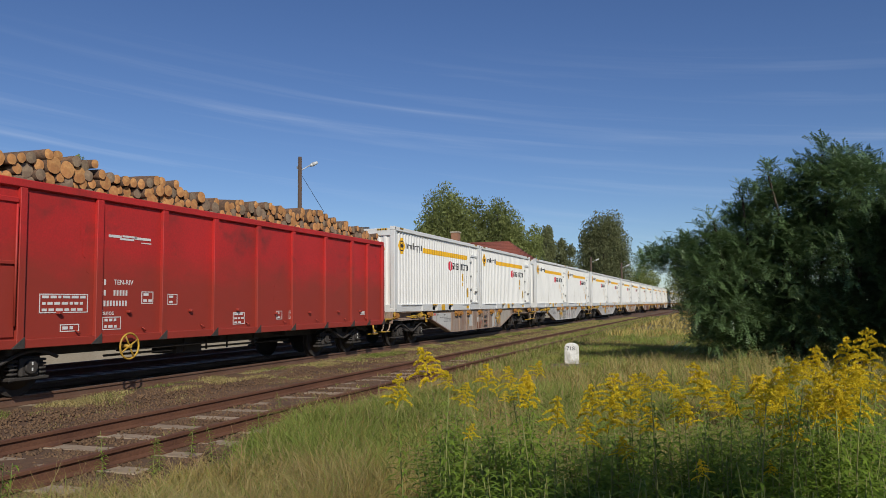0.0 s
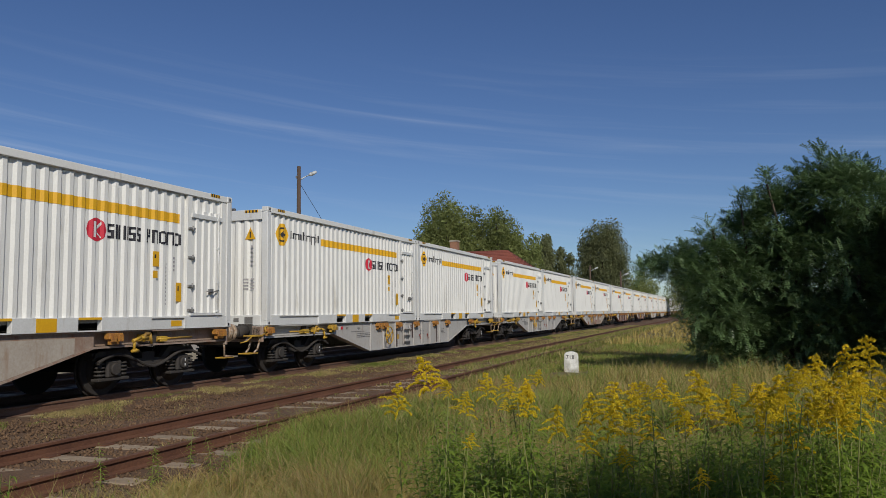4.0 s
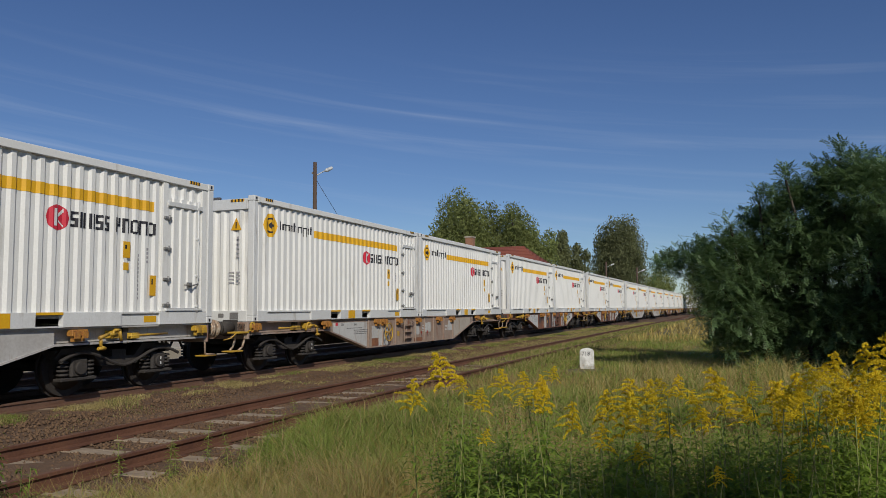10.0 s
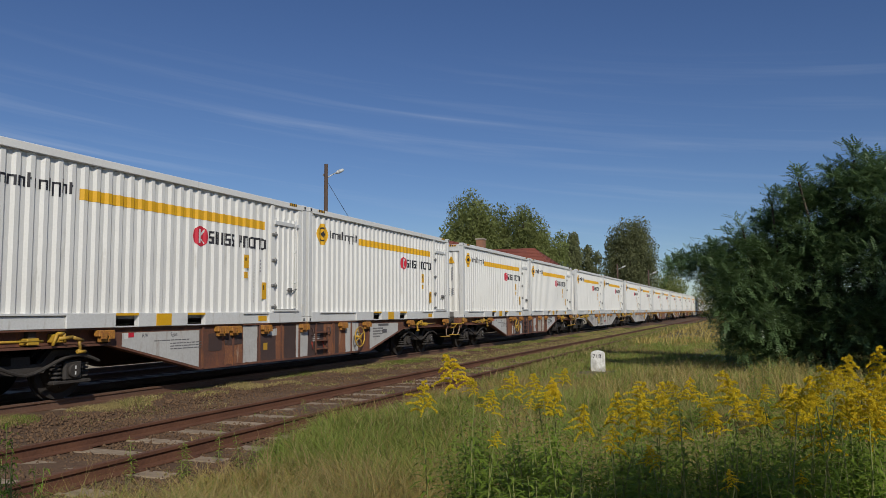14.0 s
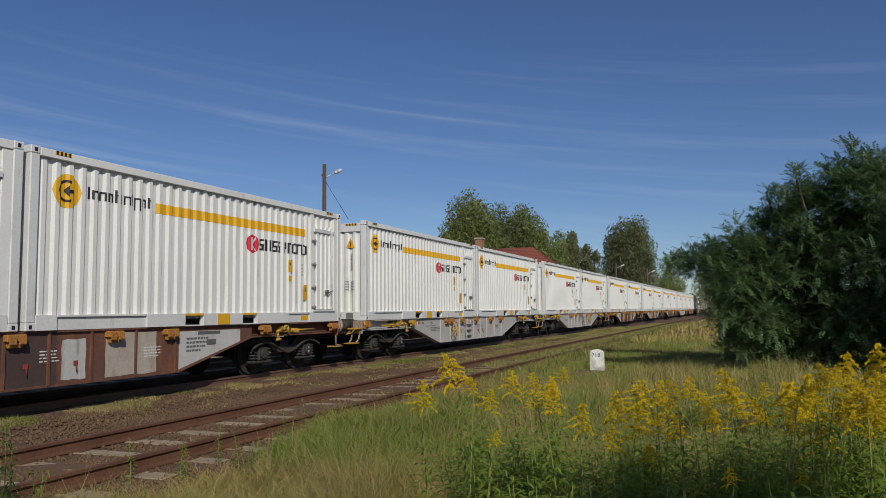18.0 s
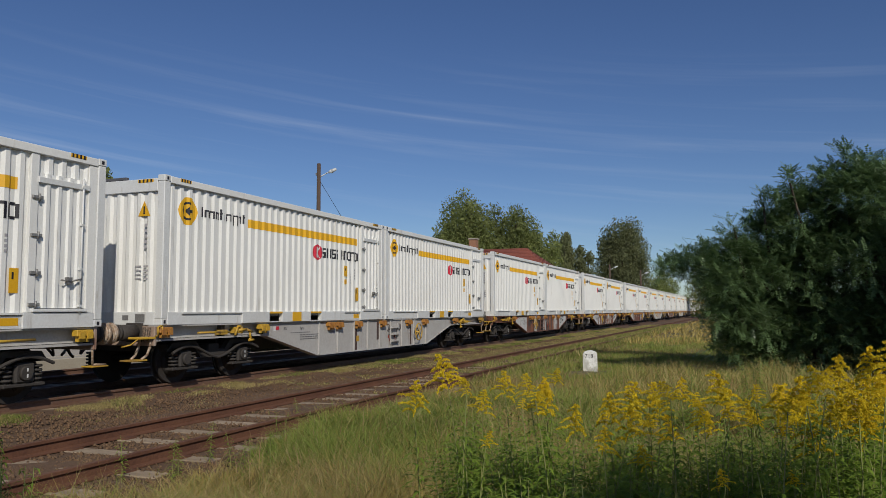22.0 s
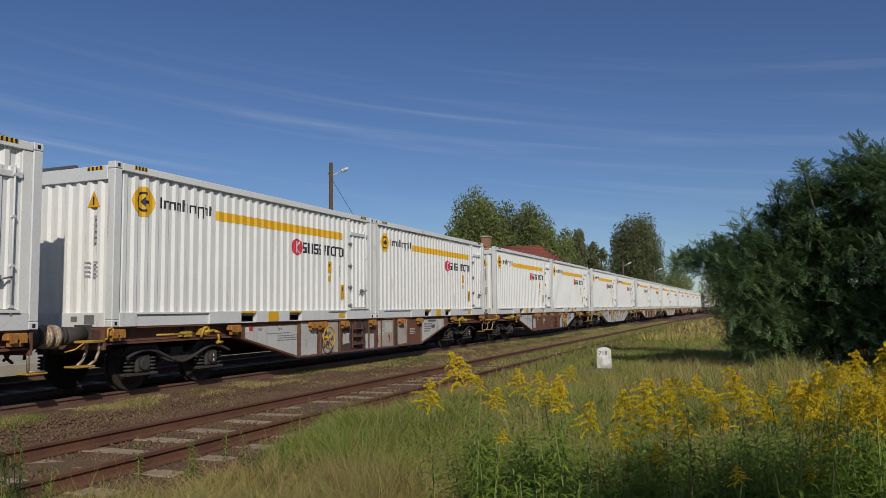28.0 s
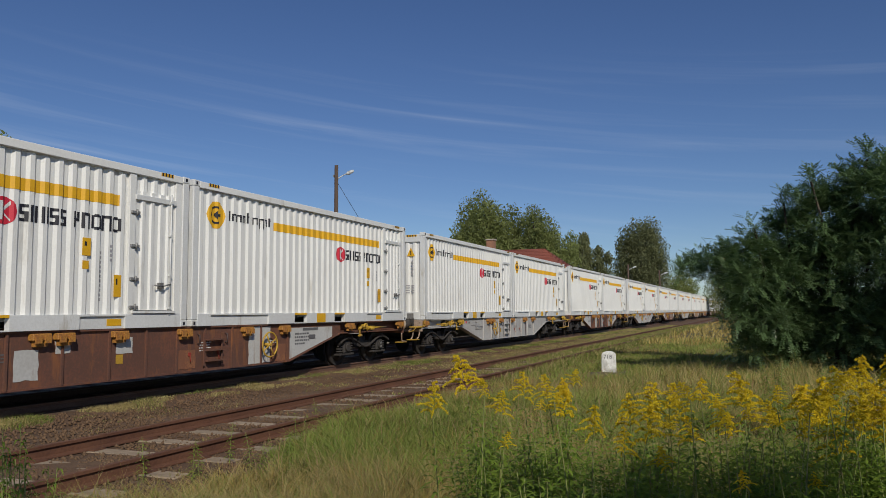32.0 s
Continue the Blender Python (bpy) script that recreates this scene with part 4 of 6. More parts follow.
    for y, s in ((y0 + 0.03, -1), (y1 - 0.03, 1)):
        def head():
            return boxed(-1.34, 1.34, -0.03, 0.03, 0.76, 1.12, 0.008)
        ob = shared("headstock", ("head", kind in ("rust", "patch")), head, SILL_RUST if kind in ("rust", "patch") else SILL_TAN, top)
        ob.location = (0, y, 0)
    buffers_and_coupling(top, Y_FRONT, -1, YELLOWM)
    buffers_and_coupling(top, Y_REAR, 1, YELLOWM)
    bogie(top, 1.9), bogie(top, 16.385)
    # container locks folded along the sill
    def lock():
        bm = boxed(1.30, 1.43, -0.16, 0.16, 0.985, 1.09, 0.012)
        box(bm, 1.43, 1.46, -0.13, -0.03, 0.95, 1.05)
        box(bm, 1.43, 1.46, 0.03, 0.13, 0.95, 1.05)
        box(bm, 1.335, 1.40, -0.11, 0.11, 0.90, 0.985)
        return bm
    for i, y in enumerate((0.12, 3.18, 6.13, 6.55, 7.62, 9.14, 10.99, 12.31, 15.2, 18.1)):
        m = YELLOWM if kind == "grey" and i in (1, 9) else BRACKET
        ob = shared("container_lock", ("lock", m.name), lock, m, top, "folded container lock on the sill")
        ob.location = (-0.02, y, 0)
    # ladder
    def ladder():
        bm = bmesh.new()
        for z in (0.46, 0.66, 0.86):
            box(bm, 1.335, 1.42, -0.24, 0.24, z, z + 0.025)
        for y in (-0.26, 0.26):
            box(bm, 1.335, 1.36, y - 0.02, y + 0.02, 0.38, 1.0)
        return bm
    y_lad = 8.31 if wheel_at < 9 else 9.95
    ob = shared("ladder", ("ladder", sill.name), ladder, sill, top, "three-rung step ladder on the sill")
    ob.location = (0, y_lad, 0)
    for d in (-0.4, 0.4):
        def hook():
            return pipe(bmesh.new(), [(1.31, 0, 0.98), (1.36, 0, 0.96), (1.36, 0, 0.82), (1.31, 0, 0.80)], 0.012)
        ob = shared("grip_hook", "hook", hook, SILL_DARK, top)
        ob.location = (0, y_lad + d, 0)
    handwheel(top, (1.44, wheel_at, 0.70), 0.26)
    # brake gear in yellow below the sill ends
    for yb, s in ((1.9, 1), (16.385, -1)):
        def gear():
            bm = pipe(bmesh.new(), [(1.345, -0.85, 0.965), (1.345, 0.12, 0.955)], 0.020)
            box(bm, 1.18, 1.36, -0.15, 0.05, 0.90, 1.0, 0.01)
            pipe(bm, [(1.36, 0.28, 0.88), (1.38, 0.34, 1.06), (1.38, 0.46, 1.06), (1.36, 0.50, 0.92)], 0.026)
            pipe(bm, [(1.36, 0.38, 0.98), (1.40, 0.60, 1.0), (1.40, 0.80, 0.94)], 0.030)
            pipe(bm, [(1.38, 0.74, 0.98), (1.40, 0.76, 0.80), (1.42, 0.68, 0.77), (1.42, 0.84, 0.77)], 0.028)
            box(bm, 1.18, 1.37, 0.33, 0.47, 0.92, 1.05, 0.01)
            return bm
        ob = shared("brake_lever", "gear", gear, YELLOWM, top, "yellow brake change-over lever")
        ob.matrix_basis = pose(0, yb, 0) if s > 0 else pose(0, yb, 0) @ Matrix.Diagonal((1, -1, 1, 1))
    # stencilled data
    for y, z, w, h in ((4.35, 0.86, 0.9, 0.05), (4.75, 0.70, 0.9, 0.16), (9.6, 0.66, 0.35, 0.22), (11.7, 0.62, 0.4, 0.2)):
        bm = bmesh.new()
        for r in range(max(1, int(h / 0.05))):
            x = 0.0
            while x < w - 0.05:
                dw = 0.03 + 0.09 * q.random()
                box(bm, 1.3045, 1.306, y + x, y + min(w, x + dw), z + r * 0.05, z + r * 0.05 + 0.019)
                x += dw + 0.02
        tagged(part("stencil_print", bm, STENCIL if kind == "grey" or z > 0.69 else PLATEW, top), kind="stuff")
    if kind in ("rust", "patch"):
        part("owner_mark", boxed(1.3045, 1.306, 13.1, 13.75, 0.955, 1.02), STENCIL, top, "dark bar of an owner's mark")
        bm = bmesh.new()
        for r, w in enumerate((0.62, 0.74, 0.58, 0.4)):
            x = 0.0
            while x < w - 0.04:
                dw = 0.04 + 0.05 * q.random()
                box(bm, 1.3045, 1.306, 12.78 + x, 12.78 + min(w, x + dw), 0.87 - r * 0.075, 0.91 - r * 0.075)
                x += dw + 0.02
        tagged(part("stencil_print", bm, STENCIL, top), kind="stuff")
        part("label_holder", boxed(1.3045, 1.318, 13.35, 13.62, 0.76, 0.86, 0.004), STENCIL, top, "dark waybill holder")
    lettering("RIV", 0.10, STENCIL, top, (1.3055, 4.05, 0.94))
    lettering("Sgns", 0.10, STENCIL, top, (1.3055, 4.75, 0.94))
    part("hazard_label", boxed(1.3045, 1.307, 3.64, 3.73, 0.93, 1.03), PLATEW, top, "small white label")
    part("hazard_label", boxed(1.3045, 1.307, 3.735, 3.86, 0.95, 1.03), REDP, top, "small red label")
    for y in (q.uniform(9.3, 9.7), q.uniform(10.0, 10.4)):
        part("valve_lever", pipe(boxed(1.305, 1.32, y - 0.04, y + 0.04, 0.58, 0.65, 0.004), [(1.32, y, 0.62), (1.34, y, 0.48)], 0.010), RED_DULL, top, "small red valve lever")
    part("warning_sticker", boxed(1.3045, 1.306, 7.6, 7.75, 0.55, 0.7), YELLOWM, top, "yellow warning sticker")
    return top


# ---- the red open wagon with logs ----
RED_FRONT, RED_REAR = -16.5, -0.80   # body ends, from the first container's front end


def open_wagon():
    top = empty("open_wagon", "weathered red high-sided open wagon loaded with logs", "open wagon")
    y0, y1, X, z0, z1 = RED_FRONT, RED_REAR, HALF - 0.01, 0.90, 3.16
    for s in (-1, 1):
        xa, xb = sorted((s * (X - 0.09), s * (X - 0.06)))
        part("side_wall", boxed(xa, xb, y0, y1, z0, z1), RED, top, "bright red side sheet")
        xa, xb = sorted((s * X, s * (X - 0.14)))
        part("top_rail", boxed(xa, xb, y0 - 0.02, y1 + 0.02, z1 + 0.001, z1 + 0.13, 0.015), RED, top)
        part("bottom_rail", boxed(xa, xb, y0, y1, z0 - 0.14, z0 - 0.001, 0.01), RED, top)
    for y, d in ((y0, 1), (y1, -1)):
        part("end_wall", boxed(-X + 0.095, X - 0.095, min(y, y + d * 0.04), max(y, y + d * 0.04), z0, z1), RED, top)
        for x in (-0.9, -0.3, 0.3, 0.9):
            part("end_post", boxed(x - 0.05, x + 0.05, min(y - d * 0.07, y - d * 0.001), max(y - d * 0.07, y - d * 0.001), z0, z1 + 0.05, 0.01), RED, top)
    for y in (-15.2, -13.72, -12.22, -10.63, -9.10, -7.55, -6.06, -4.44, -2.91, -1.89, -0.86):
        wide = 0.14 if y > -13 else 0.12
        part("side_post", boxed(X - 0.06, X + 0.01, y - wide / 2, y + wide / 2, z0 - 0.1, z1 - 0.001, 0.006), RED, top)
        part("post_foot", prism(bmesh.new(), [(y - 0.16, 0.765), (y + 0.06, 0.765), (y + 0.06, 0.93)], X + 0.011, X + 0.03), BOGIE, top)
    # side door with its bar at the middle
    for ya, yb in ((-15.15, -13.8),):
        door = part("wagon_door", boxed(X - 0.058, X - 0.03, ya, yb, z0 + 0.03, z1 - 0.15, 0.01), RED, top, "red side door with bars and latch")
        part("door_bar", boxed(X - 0.03, X, ya, yb, z1 - 0.24, z1 - 0.16, 0.01), RED, door)
        part("door_bar", boxed(X - 0.03, X, ya, yb, 2.0, 2.06, 0.01), RED, door)
        part("latch", pipe(bmesh.new(), [(X + 0.015, yb - 0.04, 1.1), (X + 0.015, yb - 0.04, 2.9)], 0.018), RED, door)
    part("floor_plate", boxed(-X + 0.1, X - 0.1, y0 + 0.05, y1 - 0.05, z0 - 0.02, z0 + 0.03), BOGIE, top)
    bm = bmesh.new()
    for x in (-0.8, 0.0, 0.8):
        box(bm, x - 0.07, x + 0.07, y0 + 0.1, y1 - 0.1, 0.60, 0.76)
    for y in np.linspace(y0 + 0.2, y1 - 0.2, 7):
        box(bm, -1.2, 1.2, y - 0.06, y + 0.06, 0.66, 0.755)
    part("underframe", bm, BOGIE, top, "dark steel underframe")
    bogie(top, -3.10), bogie(top, -14.2)
    buffers_and_coupling(top, y1 + 0.05 - 0.0, 1, YELLOWM)
    buffers_and_coupling(top, y0 - 0.62, -1, YELLOWM)
    handwheel(top, (X + 0.10, -11.61, 0.69), 0.22)
    bm = bmesh.new()
    for y in (-9.6, -8.9, -8.2, -7.2):
        tube(bm, (1.0, y, 0.76), (1.0, y, 0.48), 0.02, seg=6)
    pipe(bm, [(1.0, -11.4, 0.60), (1.0, -7.0, 0.62)], 0.022)
    pipe(bm, [(0.7, -11.4, 0.50), (0.7, -5.2, 0.50)], 0.022)
    box(bm, 0.2, 0.8, -9.6, -8.8, 0.42, 0.7)
    part("brake_rigging", bm, BOGIE, top)
    part("tow_hook", pipe(bmesh.new(), [(X, -1.6, 0.76), (X + 0.02, -1.6, 0.62), (X + 0.08, -1.56, 0.58), (X + 0.08, -1.66, 0.58)], 0.028), YELLOWM, top, "yellow tow hook")
    f = X - 0.0565
    # painted data; numbers and marks of the owner stand as bars
    bm = bmesh.new()
    for y, z, w, h in ((-11.98, 2.56, 0.30, 0.045), (-11.66, 2.58, 0.34, 0.035), (-11.72, 2.53, 0.34, 0.035), (-11.36, 2.56, 0.40, 0.045), (-11.2, 2.50, 0.25, 0.018)):
        box(bm, f, f + 0.003, y, y + w, z, z + h)
    part("owner_mark", bm, PLATEW, top, "white owner's mark")
    lettering("TEN-RIV", 0.125, PLATEW, top, (f + 0.002, -11.84, 1.75))
    lettering("Eanos", 0.13, PLATEW, top, (f + 0.002, -12.13, 1.23))
    bm = bmesh.new()
    for y, z, n in ((-12.13, 1.74, 2), (-12.13, 1.56, 2), (-11.84, 1.56, 5), (-12.13, 1.38, 9)):
        for i in range(n):
            box(bm, f, f + 0.003, y + i * 0.07, y + i * 0.07 + 0.04, z, z + 0.095)
    part("number_print", bm, PLATEW, top, "white bars of painted numbers")
    def table(y, z, w, h, rows, fill=0.6):
        bm = bmesh.new()
        for za in (z, z + h - 0.015):
            box(bm, f, f + 0.003, y, y + w, za, za + 0.015)
        for ya in (y, y + w - 0.015):
            box(bm, f, f + 0.003, ya, ya + 0.015, z + 0.0151, z + h - 0.0151)
        for r in range(rows):
            ya = y + 0.05
            while ya < y + w - 0.12:
                d = rnd.uniform(0.05, 0.14)
                zz = z + h * (r + 0.3) / rows
                box(bm, f, f + 0.003, ya, ya + d, zz, zz + h / rows * 0.42)
                ya += d + 0.035
        part("data_table", bm, PLATEW, top, "white stencilled data table")
    for i in range(9):
        y, z, h = (-12.55, -12.5, -12.42, -3.95, -3.85, -3.9, -6.85, -6.8, -9.0)[i], (2.45, 2.2, 1.95, 2.5, 2.1, 1.7, 1.5, 1.75, 2.4)[i], (0.4, 0.3, 0.2, 0.3, 0.35, 0.15, 0.1, 0.12, 0.1)[i]
        part("fresh_paint_daub", prism(bmesh.new(), [(y - 0.03, z), (y + 0.02, z - 0.03), (y + 0.05, z + h * 0.5), (y + 0.03, z + h), (y - 0.04, z + h * 0.8)], f, f + 0.003), RED, top)
    table(-13.35, 1.28, 0.95, 0.30, 3), table(-12.95, 0.98, 0.38, 0.12, 1), table(-12.08, 0.98, 0.42, 0.22, 2)
    table(-11.17, 1.42, 0.30, 0.22, 2), table(-10.49, 1.40, 0.28, 0.2, 2), table(-8.43, 0.97, 0.42, 0.26, 3)
    table(-6.75, 1.04, 0.25, 0.2, 2), table(-6.2, 1.04, 0.25, 0.2, 2), table(-2.35, 1.08, 0.3, 0.1, 1)
    for y in (-13.0, -11.5, -9.85, -8.3, -6.8, -5.25, -3.7, -2.4):
        part("lashing_lug", boxed(f, X + 0.015, y - 0.035, y + 0.035, 1.16 + 0.1 * (y < -8), 1.21 + 0.1 * (y < -8), 0.008), RED, top)
        part("lashing_hook", pipe(bmesh.new(), [(f, y + 0.35, 1.0), (f + 0.05, y + 0.35, 0.98), (f + 0.05, y + 0.40, 0.94)], 0.014), RED, top)
    return top


LOGS = []


def log_mesh(i):
    q = random.Random(i)
    r, length = 0.072 + 0.045 * q.random() + (0.025 if i % 5 == 0 else 0), 2.30 + 0.12 * q.random()
    bm, seg = bmesh.new(), 16
    rings = []
    ph = [q.uniform(0, 6.3) for _ in range(4)]
    for k in range(6):
        x = length / 2 - length * k / 5
        rr = r * (1 + 0.03 * math.sin(k * 1.7 + ph[0]))
        rings.append([bm.verts.new((x, (rr * (1 + 0.06 * math.sin(2 * a + ph[1]) + 0.03 * math.sin(3 * a + ph[2]))) * math.cos(a) + 0.02 * math.sin(k + ph[3]),
                                    rr * (1 + 0.05 * math.cos(2 * a + ph[2])) * math.sin(a) + 0.015 * math.cos(k * 1.3 + ph[0])))
                      for a in (j * math.tau / seg for j in range(seg))])
    for a, b in zip(rings, rings[1:]):
        for j in range(seg):
            f = bm.faces.new((a[j - 1], a[j], b[j], b[j - 1]))
            f.smooth = True
    for rg, c in ((rings[0], length / 2 + 0.01), (rings[-1], -length / 2 - 0.01)):
        mid = bm.verts.new((c, 0, 0))
        for j in range(seg):
            f = bm.faces.new((rg[j - 1], rg[j], mid))
            f.material_index = 1
    me = finish(bm, "log")
    me.materials.append(LOGBARK)
    me.materials.append(LOGGREY if i % 6 == 5 else LOGEND)
    return me, r


def load_logs():
    meshes = [log_mesh(i) for i in range(12)]
    heights = []
    for layer in range(7):
        y = RED_FRONT + 0.3 + 0.12 * (layer % 2)
        while y < RED_REAR - 0.2 - 0.03 * layer:
            me, r = meshes[rnd.randrange(12)]
            y += r
            room = 3.80 + 0.07 * math.sin(y * 0.9) + 0.06 * math.sin(y * 2.3) - (0.12 if y > -2.5 else 0.0)
            under = [h for h in heights if abs(h[0] - y) < h[2] + r]
            z = 2.95 + r if layer == 0 else max((h[1] + math.sqrt(max(0.0, (h[2] + r) ** 2 - (h[0] - y) ** 2)) for h in under), default=3.0 + r) * 1.0 - 0.015
            if z + r < room and z < 3.85:
                ob = put("log", me, None)
                tagged(ob, "sawn pine log with pale cut end in the wagon" if me.materials[1] == LOGEND else "weathered pine log with grey cut end in the wagon",
                       "log", "logs loaded in the open wagon")
                LOGS.append((ob, rnd.uniform(-0.04, 0.05), y, z, rnd.uniform(0, 360), rnd.uniform(-1.5, 1.5)))
                heights.append((y, z, r))
            y += r * (0.99 + 0.1 * rnd.random())


# ---- build the train ----
CONTAINERS, WAGONS = [], []
KINDS = ("tan", "grey", "grey", "tan", "patch", "rust", "grey", "grey", "patch", "patch", "rust")
WHEEL_AT = (11.73, 6.72, 6.72, 6.72, 11.75, 6.72, 6.72, 11.6, 6.72, 6.72, 11.65)
SILL_FIELDS = ("a", "", "", "b", "c", "d", "", "", "c", "e", "f")
N_WAGON = 21
first = container()
CONTAINERS.append((first, 0, 0))
far_kind = container(False)
for k in range(N_WAGON):
    for j in (0, 1):
        if k == 14 and j == 0:
            CONTAINERS.append((far_kind, k, j))
        elif k or j:
            CONTAINERS.append((copy_thing(first if k < 14 else far_kind, Matrix()), k, j))
for k in range(N_WAGON):
    if k < 11:
        WAGONS.append((flat_wagon(KINDS[k], WHEEL_AT[k], 40 + k, SILL_FIELDS[k]), k))
    else:
        src = WAGONS[(1, 4, 2, 5, 6, 3, 8, 0, 7, 9)[k - 11]][0]
        ob = copy_thing(src, Matrix())
        WAGONS.append((ob, k))
RED_WAGON = open_wagon()
load_logs()


def motions():
    """The train rolls past: every wagon, container, log and wheelset is keyed."""
    ts = [float(t) for t in range(0, 33)]
    for ob, k in WAGONS:
        walk(ob, [(t, pose(TRACK_X, train_y(t) + k * PITCH, RAIL_Z)) for t in ts])
    for ob, k, j in CONTAINERS:
        walk(ob, [(t, pose(TRACK_X, train_y(t) + k * PITCH + j * (LEN_C + GAP_C), RAIL_Z + DECK)) for t in ts])
    walk(RED_WAGON, [(t, pose(TRACK_X, train_y(t), RAIL_Z)) for t in ts])
    for ob, x, y, z, turn, skew in LOGS:
        walk(ob, [(t, pose(TRACK_X + x, train_y(t) + y, RAIL_Z + z, turn, 0, 0) @ pose(0, 0, 0, 0, skew, skew)) for t in ts[::2]])
    walk(BEE, [(t, pose(x, y, z, 0, 0, 155)) for t, x, y, z in BEE_PATH])
    fine = [i / 10 for i in range(321)]
    turns = {}
    for t in fine:
        turns[t] = math.degrees((train_y(t) - train_y(0)) / 0.46)
    for parent, ob in WHEELS:
        y = ob.location.y
        walk(ob, [(t, pose(0, y, 0.46) @ Matrix.Rotation(radians(turns[t]), 4, "X")) for t in fine])


# ---- ground, tracks, platform ----
def ground():
    xs = sorted({-3000, -800, -300, -120, -60, -30, -17.0, -13, -9.5, -8.4, -5.2, *np.linspace(-4.6, 6, 24).tolist(), 10, 20, 40, 100, 300, 1000, 3000})
    ys = sorted({-3000, -600, -100, -20, *np.linspace(-6, 44, 90).tolist(), 60, 90, 140, 220, 400, 900, 3000})
    vs, fs = [], []
    for y in ys:
        for x in xs:
            z = 0.0
            if -4.8 < x < 8 and -6 < y < 50:
                z = 0.05 * noise.noise((x * 0.5, y * 0.35, 0)) + 0.02 * noise.noise((x * 2, y * 2, 3))
            vs.append((x, y, z))
    w = len(xs)
    for j in range(len(ys) - 1):
        for i in range(w - 1):
            fs.append((j * w + i, j * w + i + 1, (j + 1) * w + i + 1, (j + 1) * w + i))
    ob = put("ground", raw_mesh("ground", vs, fs), SOIL)
    return tagged(ob, "flat meadow soil with grass litter and gravel", "ground", kind="structure")


ground()


def ballast_bed(name, xc, half, top_z, label):
    bm = bmesh.new()
    ys = [-40 + 1.0 * i for i in range(0, 90)] + [60 + 10 * i for i in range(40)]
    prof = [(-half - 0.7, -0.03), (-half, top_z), (-half * 0.5, top_z), (0, top_z), (half * 0.5, top_z), (half, top_z), (half + 0.7, -0.03)]
    rows = [[bm.verts.new((xc + x, y, z + (0.03 * noise.noise((x * 1.7 + xc, y * 2.3, 5)) if z > 0 else 0))) for x, z in prof] for y in ys]
    for a, b in zip(rows, rows[1:]):
        for i in range(len(prof) - 1):
            bm.faces.new((a[i], a[i + 1], b[i + 1], b[i]))
    return tagged(part(name, bm, BALLAST), label, "ballast bed", kind="structure")


def rail_mesh(y0, y1, h):
    bm = bmesh.new()
    half = [(0.07, 0), (0.07, 0.012), (0.012, 0.03), (0.009, h - 0.045), (0.036, h - 0.032), (0.036, h - 0.004), (0.028, h)]
    prof = half + [(-x, z) for x, z in half[::-1]]
    a = [bm.verts.new((x, y0, z)) for x, z in prof]
    b = [bm.verts.new((x, y1, z)) for x, z in prof]
    for i in range(len(prof)):
        bm.faces.new((a[i - 1], a[i], b[i], b[i - 1]))
    bm.faces.new(a), bm.faces.new(b)
    return bm


def track(name, xc, rail_z, rail_mat, label, bury, n_near, gap=0.64):
    bed_z = rail_z - 0.15 - bury
    top = empty(name, label, "railway track", kind="structure")
    for x in (xc - 0.75, xc + 0.75):
        ob = part("rail", rail_mesh(-40, 460, 0.15), rail_mat, top)
        ob.location = (x, 0, rail_z - 0.15)
    bm = boxed(-1.28, 1.28, -0.125, 0.125, -0.14, 0.0, 0.012)
    me = finish(bm, "sleeper")
    me.materials.append(SLEEPER)
    pad = finish(boxed(-0.15, 0.15, -0.085, 0.085, 0.0, 0.016), "tie_plate")
    pad.materials.append(rail_mat)
    for i in range(n_near):
        y = 2.0 + gap * i
        s = put("sleeper", me, None, top)
        s.matrix_basis = pose(xc + rnd.uniform(-0.03, 0.03), y + rnd.uniform(-0.04, 0.04), rail_z - 0.152, rnd.uniform(-0.8, 0.8), 0, rnd.uniform(-1.5, 1.5))
        if i < 26 and name == "siding_track":
            for x in (-0.75, 0.75):
                o = put("tie_plate", pad, None, s)
                o.location = (x, 0, 0)
    return top


ballast_bed("ballast_main", TRACK_X, 1.75, RAIL_Z - 0.150, "brown gravel ballast under the main track")
ballast_bed("ballast_siding", SIDING_X, 1.5, SIDING_Z - 0.160, "brown gravel ballast of the siding with weeds")
ballast_bed("ballast_far", FAR_X, 1.2, 0.04, "shaded gravel ballast of the far track")
track("main_track", TRACK_X, RAIL_Z, SHINYRAIL, "used main track with worn rails on ballast", 0.02, 40)
track("siding_track", SIDING_X, SIDING_Z, RUSTRAIL, "rusty siding track with grey weathered sleepers", 0.0, 58, 0.78)
track("far_track", FAR_X, 0.20, SHINYRAIL, "shaded track along the platform edge", 0.02, 40)
strip = bmesh.new()
rows = [[strip.verts.new((x, y, 0.03 + 0.025 * noise.noise((x * 2.1, y * 1.7, 9)))) for x in np.linspace(-9.45, -7.9, 6)] for y in [-20 + 0.8 * i for i in range(100)] + [80 + 10 * i for i in range(38)]]
for a, b in zip(rows, rows[1:]):
    for i in range(5):
        strip.faces.new((a[i], a[i + 1], b[i + 1], b[i]))
tagged(part("gravel_strip", strip, BALLAST), "dark brown gravel between the tracks", "gravel", kind="structure")


